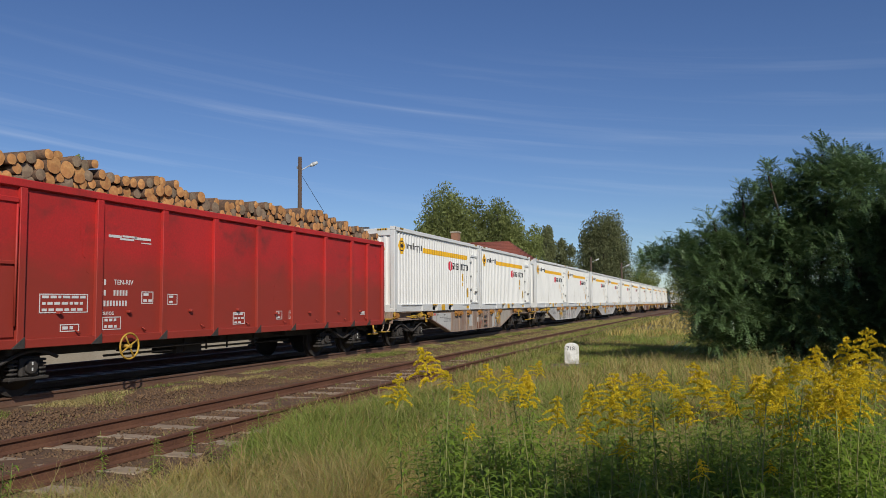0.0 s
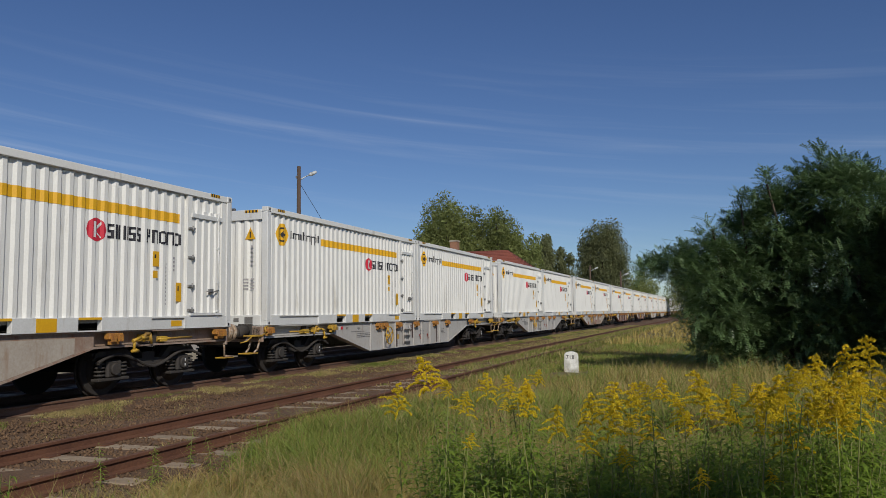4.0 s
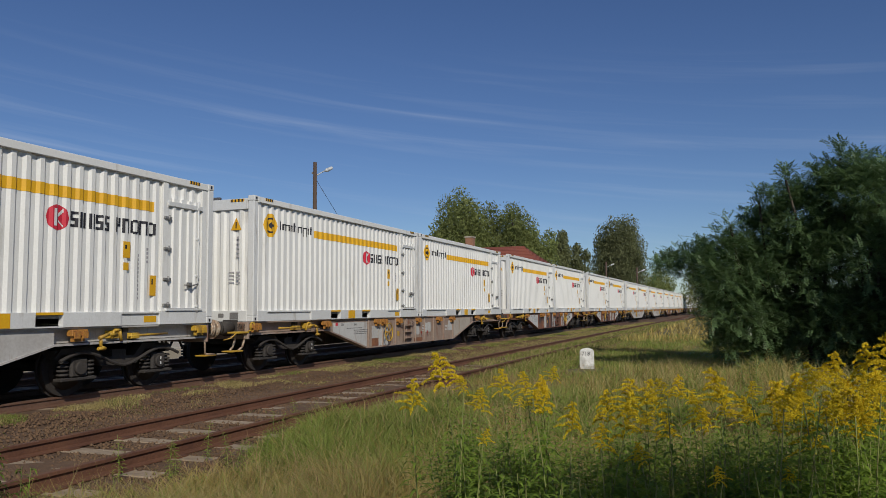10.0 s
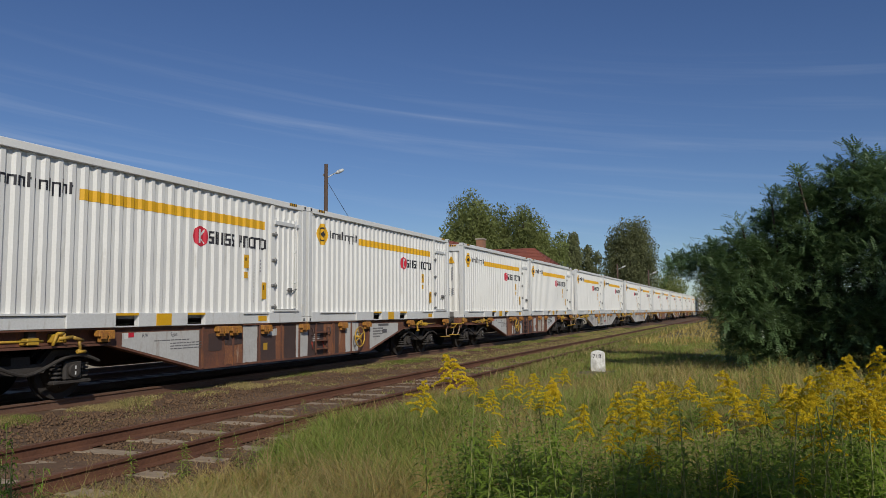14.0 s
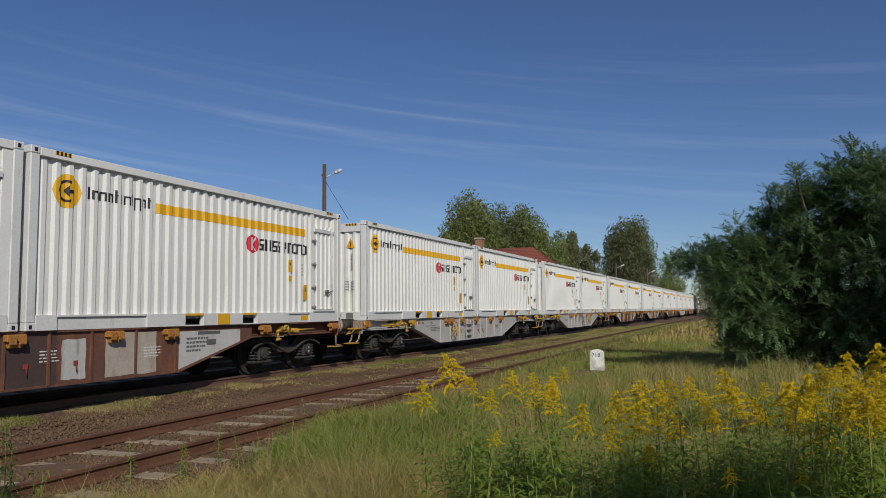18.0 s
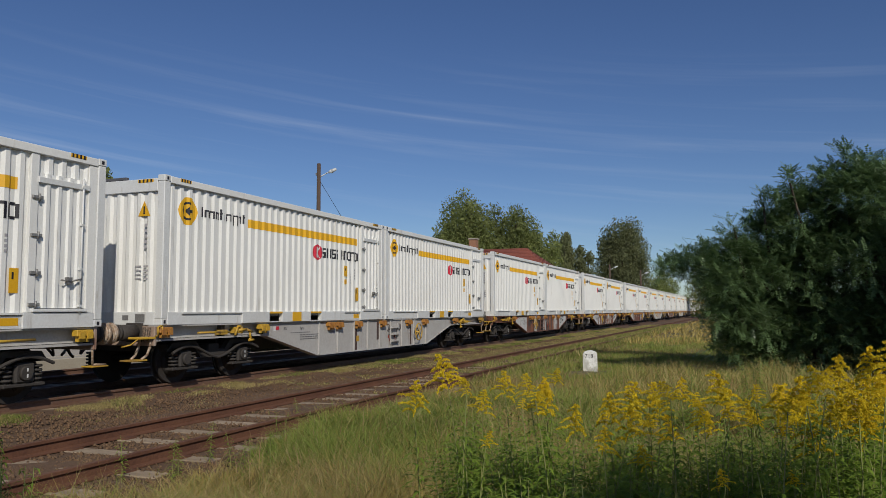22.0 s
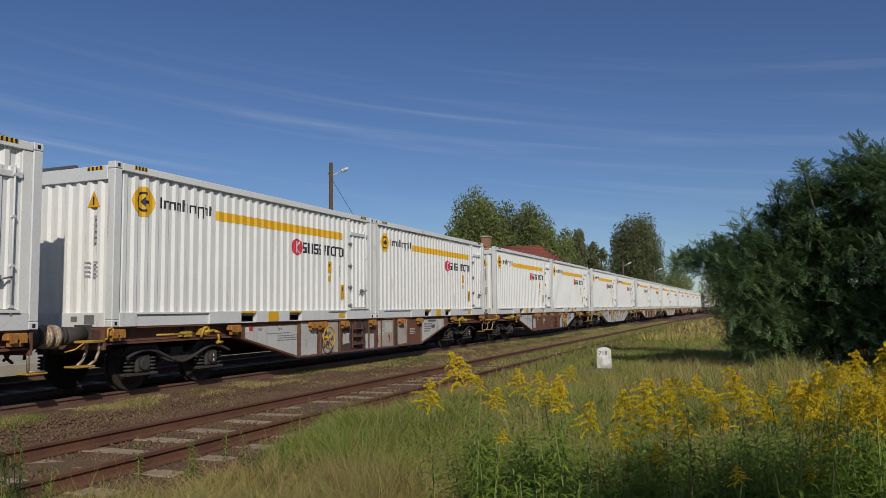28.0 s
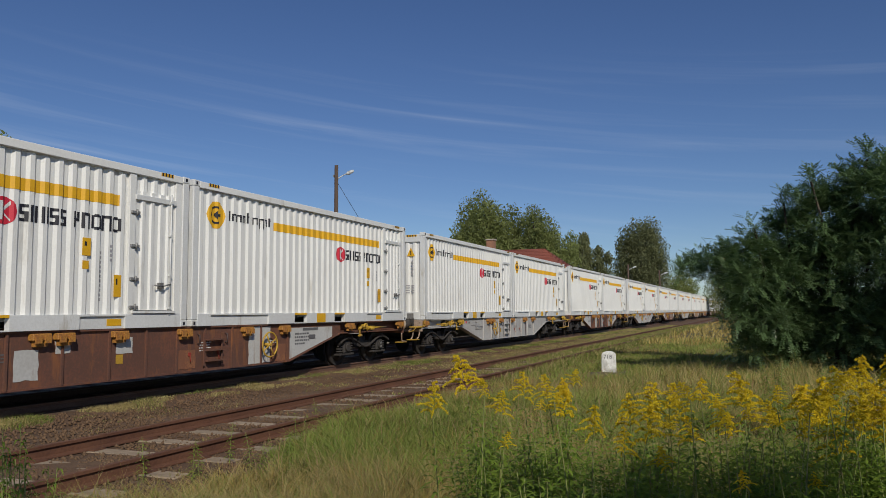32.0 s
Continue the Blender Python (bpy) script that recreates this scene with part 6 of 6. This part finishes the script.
lobes = [ball(x + 0.12, y, z - 0.08 - 0.10 * max(0.0, z - 2.4), 0.70 * r, 0.95 * r, 0.76 * r) for x, y, z, r in (
    (2.36, 20.0, 4.30, 1.10), (1.38, 20.3, 3.90, 1.00), (2.99, 19.5, 4.20, 1.00), (0.60, 20.4, 3.52, 0.78), (-0.08, 19.9, 2.95, 0.60),
    (-0.81, 19.7, 2.64, 0.50), (-1.54, 20.5, 2.64, 0.32), (-0.43, 19.6, 2.13, 0.66), (0.41, 20.2, 2.34, 0.92), (1.56, 20.2, 2.58, 1.17),
    (2.57, 19.6, 2.65, 1.17), (3.38, 20.5, 3.21, 0.95), (-0.59, 19.8, 1.51, 0.55), (0.17, 19.9, 1.23, 0.78), (1.14, 20.4, 1.22, 0.94),
    (2.15, 19.5, 1.17, 1.05), (3.20, 20.3, 1.35, 1.06), (4.25, 20.0, 3.01, 1.64), (4.08, 19.7, 1.35, 1.40), (5.52, 20.5, 2.35, 1.83))]
# upright shoots along the top and the side
lobes += [ball(x + 0.15, y, z - 0.14, 0.12, 0.18, 0.26) for x, y, z in (
    (2.24, 19.8, 5.20), (2.83, 20.1, 5.15), (1.02, 19.4, 4.70), (1.75, 20.1, 4.76), (0.43, 19.7, 4.31), (-0.24, 19.6, 3.71), (2.04, 20.2, 4.96),
    (2.46, 19.4, 4.87), (3.14, 19.9, 4.85), (1.38, 20.0, 4.50), (0.72, 19.4, 4.19), (0.10, 20.2, 3.62), (-0.47, 19.6, 3.27), (-0.93, 19.7, 3.12),
    (-1.40, 20.1, 3.02), (-1.90, 19.4, 2.66), (3.55, 20.1, 4.58))]
# the far side
lobes += [ball(*b) for b in ((1.1, 21.9, 2.2, 1.05), (2.6, 22.0, 2.7, 1.3), (4.4, 22.0, 2.2, 1.5), (0.3, 21.4, 1.3, 0.75), (2.0, 21.8, 1.0, 1.0), (-0.2, 20.0, 0.62, 0.5), (0.6, 20.2, 0.55, 0.6), (1.6, 20.0, 0.55, 0.65), (2.7, 20.0, 0.55, 0.7), (3.8, 20.0, 0.6, 0.8))]
robinia("dark green locust tree with feathered leaves by the line", (((1.8, 20.7), (0, 1, 3, 8, 9, 14, 20, 22, 23, 26)), ((3.0, 20.6), (2, 10, 11, 15, 16, 21, 28, 36)), ((0.9, 20.8), (4, 7, 12, 13, 24, 25)),
        ((4.6, 20.4), (17, 18, 19))), lobes, 6800, 5, 1.2)
lobes = [ball(*b) for b in ((-1.95, 25.0, 2.85, 0.42), (-0.75, 25.3, 2.2, 0.5), (0.3, 24.5, 0.9, 0.6), (-0.2, 25.4, 0.6, 0.6), (-0.95, 24.9, 2.85, 0.6), (0.3, 24.7, 1.8, 0.9))]
robinia("locust shrub with drooping outer twigs behind the larger tree", (((0.5, 25.2), (1, 2, 3, 5)),), lobes, 700, 6, 1.2)


# unseen shrub behind the camera, added only to cast shade on near plants
lobes = [ball(0.8, -1.85, 4.05, 0.55, 0.55, 0.5), ball(1.5, -1.6, 3.7, 0.5, 0.5, 0.5), ball(2.1, -1.3, 3.2, 0.6, 0.6, 0.55), ball(3.6, -2.0, 3.45, 0.9, 0.9, 0.7), ball(2.75, -1.5, 3.4, 0.6, 0.6, 0.6), ball(3.0, -0.9, 4.05, 0.42, 0.42, 0.40), ball(4.0, -1.8, 3.0, 1.1, 1.1, 0.9), ball(5.0, -2.6, 3.2, 1.3, 1.3, 1.1), ball(3.3, -2.6, 2.6, 1.1, 1.1, 1.0), ball(4.4, -3.6, 2.4, 1.3, 1.3, 1.2), ball(5.8, -1.8, 2.4, 1.2, 1.2, 1.2)]
robinia("unseen locust shrub added behind the camera to shade the near meadow", (((4.4, -2.6), (0, 1, 2, 3, 4, 5, 6, 7, 8, 9)),), lobes, 1600, 8)

# added shrub out of view; its shadow darkens the foot of the larger tree
lobes = [ball(*b) for b in ((5.0, 16.0, 3.4, 1.0), (5.8, 16.2, 4.2, 1.2), (6.8, 15.6, 3.6, 1.3), (5.6, 16.0, 2.2, 1.1), (5.2, 16.4, 4.7, 0.7), (6.6, 15.8, 2.0, 1.2))]
robinia("unseen locust shrub added beside the larger tree to shade its foot", (((6.0, 16.2), (0, 1, 2, 3, 4, 5)),), lobes, 900, 9, 1.2)


def far_tree(name, label, base, height, lobes, n, material, seed, droop=0.6, size=0.28):
    """A tree seen far off: trunk, limbs and a crown of many small leaf tufts."""
    q, qr = np.random.default_rng(seed), random.Random(seed)
    top = empty(name, label, "tree")
    bm = bmesh.new()
    bx, by = base
    tube(bm, (0, 0, -0.1), (0, 0, height * 0.55), height * 0.022, height * 0.012, seg=8, caps=False)
    ctr, rad = [], []
    for x, y, z, r, rz in lobes:
        branch_tree(bm, (0, 0, height * qr.uniform(0.2, 0.5)), (x, y, z), height * 0.008, qr)
    w = np.array([l[3] ** 2 * l[4] for l in lobes]) ** 0.7
    pick = q.choice(len(lobes), n, p=w / w.sum())
    L = np.array(lobes)[pick]
    d = q.normal(0, 1, (n, 3))
    d /= np.linalg.norm(d, axis=1)[:, None]
    rr = 1 - 0.6 * q.random(n) ** 1.8
    wob = np.array([noise.noise((a[0] * 2.3 + i, a[1] * 2.3, a[2] * 3.1)) for a, i in zip(d, pick * 3.7)])
    rr *= 1 + 0.38 * wob
    c = L[:, :3] + d * rr[:, None] * np.stack((L[:, 3], L[:, 3], L[:, 4]), -1)
    hang = q.random(n) ** 2 * droop * L[:, 4]
    c[:, 2] -= hang * (0.4 + np.abs(d[:, 0]))
    c[:, 2] = np.maximum(c[:, 2], 0.4)
    e1 = q.normal(0, 1, (n, 3)) * size * 0.55
    e2 = q.normal(0, 1, (n, 3)) * size * 0.55
    e2[:, 2] -= size * 0.5 * droop
    s = q.uniform(0.6, 1.3, n)[:, None]
    v = np.stack((c - e1 * s * 0.5, c + e2 * s, c + e1 * s * 0.5, c - e2 * s * 0.4), 1)
    f = np.arange(n * 4).reshape(-1, 4)
    part("trunk", bm, BARK, top)
    put("crown", raw_mesh("crown", v.reshape(-1, 3), f), material, top)
    top.location = (bx, by, 0)
    return top


def lobes_for(seed, width, height, n, low=0.25, taper=0.3):
    """Overlapping lobes that fill a crown of that width up to the height."""
    q = random.Random(seed)
    out = []
    for i in range(n):
        u = low + (0.90 - low) * (i + 0.5) / n
        span = width * 0.5 * (1 - taper * max(0.0, u - 0.5) / 0.5) * (0.75 + 0.25 * min(1.0, (u - low) / 0.2))
        a = i * 2.4 + q.uniform(-0.5, 0.5)
        r = width * q.uniform(0.17, 0.25) * (1.15 - 0.45 * u)
        d = max(0.0, span - r) * q.uniform(0.5, 1.0)
        out.append((d * math.cos(a), d * math.sin(a), u * height, r, r * q.uniform(1.1, 1.7)))
    return out


FAR_TREES = (("willow_tree", "tall drooping green willow behind the house", (-33.0, 93.0), 16.9, 10.5, 28, 36000, CANOPY, 0.25, 0.9),
             ("willow_tree", "broad green willow with drooping twigs", (-27.6, 95.0), 15.6, 10.0, 26, 30000, CANOPY, 0.22, 0.9),
             ("willow_tree", "green tree at the end of the willow row", (-24.0, 96.5), 12.4, 8.0, 18, 19000, CANOPY, 0.2, 0.9),
             ("willow_tree", "low green tree beside the willow row", (-36.2, 91.0), 12.6, 5.0, 12, 9000, CANOPY, 0.2, 0.9),
             ("birch_tree", "slender pale birch between larger trees", (-23.2, 107.5), 13.8, 4.4, 12, 10000, CANOPYP, 0.2, 1.2),
             ("birch_tree", "low pale birch with thin crown", (-20.7, 108.0), 11.6, 4.4, 10, 7000, CANOPYP, 0.2, 1.2),
             ("birch_tree", "large drooping birch standing apart by the line", (-18.2, 128.0), 17.0, 11.0, 30, 36000, CANOPYP, 0.2, 1.1),
             ("tree", "distant round tree above the train", (-50.6, 48.3), 15.1, 5.0, 14, 8000, CANOPY, 0.3, 0.4),
             ("tree", "broad tree behind the train", (-49.2, 37.7), 14.6, 6.5, 16, 10000, CANOPY, 0.3, 0.4),
             ("tree", "distant dark tree at the end of the line", (-14.0, 150.0), 9.0, 8.0, 12, 9000, CANOPY, 0.2, 0.5),
             ("tree", "distant dark tree beyond the shrub", (-6.0, 155.0), 11.5, 10.0, 12, 9000, CANOPY, 0.2, 0.5),
             ("tree", "distant dark tree far beyond the shrub", (4.0, 150.0), 12.0, 11.0, 12, 9000, CANOPY, 0.2, 0.5))
for i, (name, label, base, hgt, wid, nl, nleaf, m, low, droop) in enumerate(FAR_TREES):
    far_tree(name, label, base, hgt, lobes_for(300 + i, wid, hgt, nl, low), int(nleaf * 1.5), m, 500 + i, droop, 0.23)


# ---- house, poles, stone ----
def hip_roof(bm, cx, cy, hx, hy, eave, ridge, along_y):
    """A hipped roof over a rectangle of half sizes hx, hy."""
    e = [bm.verts.new((cx + sx * hx, cy + sy * hy, eave)) for sx, sy in ((-1, -1), (1, -1), (1, 1), (-1, 1))]
    k = (hy - hx * 0.75) if along_y else (hx - hy * 0.75)
    g = [bm.verts.new((cx, cy - k, ridge)), bm.verts.new((cx, cy + k, ridge))] if along_y else [bm.verts.new((cx - k, cy, ridge)), bm.verts.new((cx + k, cy, ridge))]
    if along_y:
        fs = ((e[0], e[1], g[0]), (e[1], e[2], g[1], g[0]), (e[2], e[3], g[1]), (e[3], e[0], g[0], g[1]))
    else:
        fs = ((e[0], e[1], g[1], g[0]), (e[1], e[2], g[1]), (e[2], e[3], g[0], g[1]), (e[3], e[0], g[0]))
    for f in fs:
        bm.faces.new(f)
    bm.faces.new(e)
    return bm


def tile_rows(bm, cx, cy, hx, hy, eave, ridge, along_y, n=16):
    for k in range(n):
        u = (k + 0.3) / n
        z = eave + (ridge - eave) * u + 0.015
        sx, sy = (hx * (1 - u), hy - hx * 0.75 * u) if along_y else (hx - hy * 0.75 * u, hy * (1 - u))
        ps = [(cx - sx, cy - sy, z), (cx + sx, cy - sy, z), (cx + sx, cy + sy, z)]
        for a, b in zip(ps, ps[1:]):
            tube(bm, a, b, 0.035, seg=5)
    return bm


def house(label, cx, cy, hx, hy, eave, ridge, along_y, chimney):
    top = empty("house", label, "house")
    part("wall", boxed(cx - hx, cx - hx + 0.35, cy - hy, cy + hy, 0, eave), PLASTER, top)
    part("wall", boxed(cx + hx - 0.35, cx + hx, cy - hy, cy + hy, 0, eave), PLASTER, top)
    part("wall", boxed(cx - hx + 0.351, cx + hx - 0.351, cy - hy, cy - hy + 0.35, 0, eave), PLASTER, top)
    part("wall", boxed(cx - hx + 0.351, cx + hx - 0.351, cy + hy - 0.35, cy + hy, 0, eave), PLASTER, top)
    roof = part("roof", hip_roof(bmesh.new(), cx, cy, hx + 0.5, hy + 0.5, eave + 0.002, ridge, along_y), ROOFT, top, "red clay tile hipped roof")
    part("tile_course", tile_rows(bmesh.new(), cx, cy, hx + 0.5, hy + 0.5, eave + 0.002, ridge, along_y), ROOFT, roof)
    if chimney:
        ch = part("chimney", boxed(chimney[0] - 0.35, chimney[0] + 0.35, chimney[1] - 0.35, chimney[1] + 0.35, ridge - 1.0, chimney[2], 0.01), BRICKC, roof, "brick chimney stack")
        part("chimney_cap", boxed(chimney[0] - 0.42, chimney[0] + 0.42, chimney[1] - 0.42, chimney[1] + 0.42, chimney[2] + 0.001, chimney[2] + 0.12, 0.01), CONCRETE, ch)
    for y in (-0.6, 0.0, 0.6):
        w = part("window", boxed(cx + hx + 0.002, cx + hx + 0.05, cy + y * hy - 0.55, cy + y * hy + 0.55, 1.1, 2.6, 0.006), PLATEW, top, "white framed window")
        part("pane", boxed(cx + hx + 0.0505, cx + hx + 0.056, cy + y * hy - 0.47, cy + y * hy + 0.47, 1.18, 2.52), GLASSD, w)
    return top


house("long house with red tiled roof and chimney behind the train", -23.2, 60.5, 4.0, 8.5, 4.6, 7.5, True, (-22.9, 66.3, 8.15))
house("smaller house with red hipped roof behind the train", -18.6, 62.0, 4.2, 3.2, 4.6, 6.85, False, None)


def lamp_pole(label, at, height, arm, lean=0.0):
    top = empty("lamp_pole", label, "street lamp")
    part("pole", tube(bmesh.new(), (0, 0, -0.1), (0, 0, height), 0.14, 0.10, seg=10), POLEW, top)
    dx, dy = arm
    part("lamp_arm", pipe(bmesh.new(), [(0.0, 0.0, height - 0.75), (dx * 0.5, dy * 0.5, height - 0.52), (dx * 0.8, dy * 0.8, height - 0.40)], 0.028), LAMPW, top)
    bm = bmesh.new()
    a, b = Vector((dx * 0.7, dy * 0.7, height - 0.46)), Vector((dx * 1.25, dy * 1.25, height - 0.26))
    tube(bm, a, a.lerp(b, 0.35), 0.05, 0.11, seg=10)
    tube(bm, a.lerp(b, 0.35), b, 0.11, 0.07, seg=10)
    part("lamp_head", bm, LAMPW, top, "pale grey lamp head")
    part("bracket", boxed(-0.17, -0.10, -0.05, 0.05, height - 0.62, height - 0.5), STEELG, top)
    part("stay_wire", pipe(bmesh.new(), [(0.05, 0, height - 0.9), (1.1, 0.6, height - 2.9)], 0.012, 4), BLACKP, top)
    top.location = (*at, 0)
    return top


lamp_pole("tarred wooden lamp pole with one street lamp", (-20.46, 34.37), 9.35, (0.62, 0.38))
lamp_pole("far wooden lamp pole among the birches", (-15.6, 98.8), 7.5, (0.75, 0.35))
lamp_pole("distant wooden lamp pole near the shrub", (-11.8, 99.4), 6.7, (0.75, 0.35))


def marker_stone():
    bm = bmesh.new()
    out = [(-0.19, -0.1), (0.19, -0.1), (0.185, 0.44), (0.16, 0.49), (0.08, 0.525), (0, 0.535), (-0.08, 0.525), (-0.16, 0.49), (-0.185, 0.44)]
    a = [bm.verts.new((x, -0.09, z)) for x, z in out]
    b = [bm.verts.new((x, 0.09, z)) for x, z in out]
    bm.faces.new(a), bm.faces.new(b[::-1])
    for i in range(len(out)):
        bm.faces.new((a[i - 1], a[i], b[i], b[i - 1]))
    bmesh.ops.bevel(bm, geom=bm.edges[:], offset=0.012, segments=2, affect="EDGES")
    ob = tagged(part("marker_stone", bm, LIME), "limewashed rounded line marker stone in the grass", "marker stone")
    tx = lettering("718", 0.15, BLACKP, ob, (0, 0, 0))
    tx.matrix_basis = pose(-0.135, -0.093, 0.34, 90, 0, 0)
    ob.matrix_basis = pose(-3.775, 20.33, 0, 0, 0, 8)
    return ob


marker_stone()


# ---- an insect that crosses close by ----
def insect():
    top = empty("flying_insect", "small dark flying insect crossing above the meadow", "insect")
    bm = bmesh.new()
    for y0, y1, r0, r1 in ((-0.0065, -0.004, 0.0008, 0.0016), (-0.004, -0.0015, 0.0016, 0.0019), (-0.0015, 0.002, 0.0019, 0.0017), (0.002, 0.0045, 0.0014, 0.0018), (0.0045, 0.0065, 0.0015, 0.0007)):
        tube(bm, (0, y0, 0), (0, y1, 0), r0, r1, seg=8)
    part("body", bm, BEEM, top)
    for s in (-1, 1):
        bm = bmesh.new()
        prism(bm, [(0.003, 0.0015), (0.001, 0.008), (-0.004, 0.009), (-0.0045, 0.006), (0.000, 0.0013)], s * 0.0012 - 0.0001, s * 0.0012 + 0.0001)
        part("wing", bm, WINGM, top, "smoky wing")
    return top


BEE = insect()
BEE_PATH = ((0, -3.2, -1.5, 2.6), (22.8, -1.9, 0.4, 2.3), (23.3, -0.93, 1.35, 2.21), (23.4, -0.69, 1.44, 2.18), (23.5, -0.42, 1.45, 2.12), (23.6, -0.14, 1.52, 2.07), (23.7, 0.1, 1.55, 1.99),
            (23.85, 0.75, 1.5, 1.82), (24.05, 1.15, 1.3, 1.6), (24.3, 0.46, 1.53, 1.72), (24.4, 0.24, 1.58, 1.8),
            (24.5, -0.01, 1.6, 1.88), (24.6, -0.29, 1.57, 1.95), (24.7, -0.6, 1.48, 2.04), (24.8, -0.9, 1.33, 2.12),
            (24.9, -1.11, 1.15, 2.16), (25.0, -1.23, 1.02, 2.16), (25.1, -1.32, 0.91, 2.15), (25.4, -1.55, 0.35, 2.1),
            (32, -2.4, -1.5, 2.0))

motions()
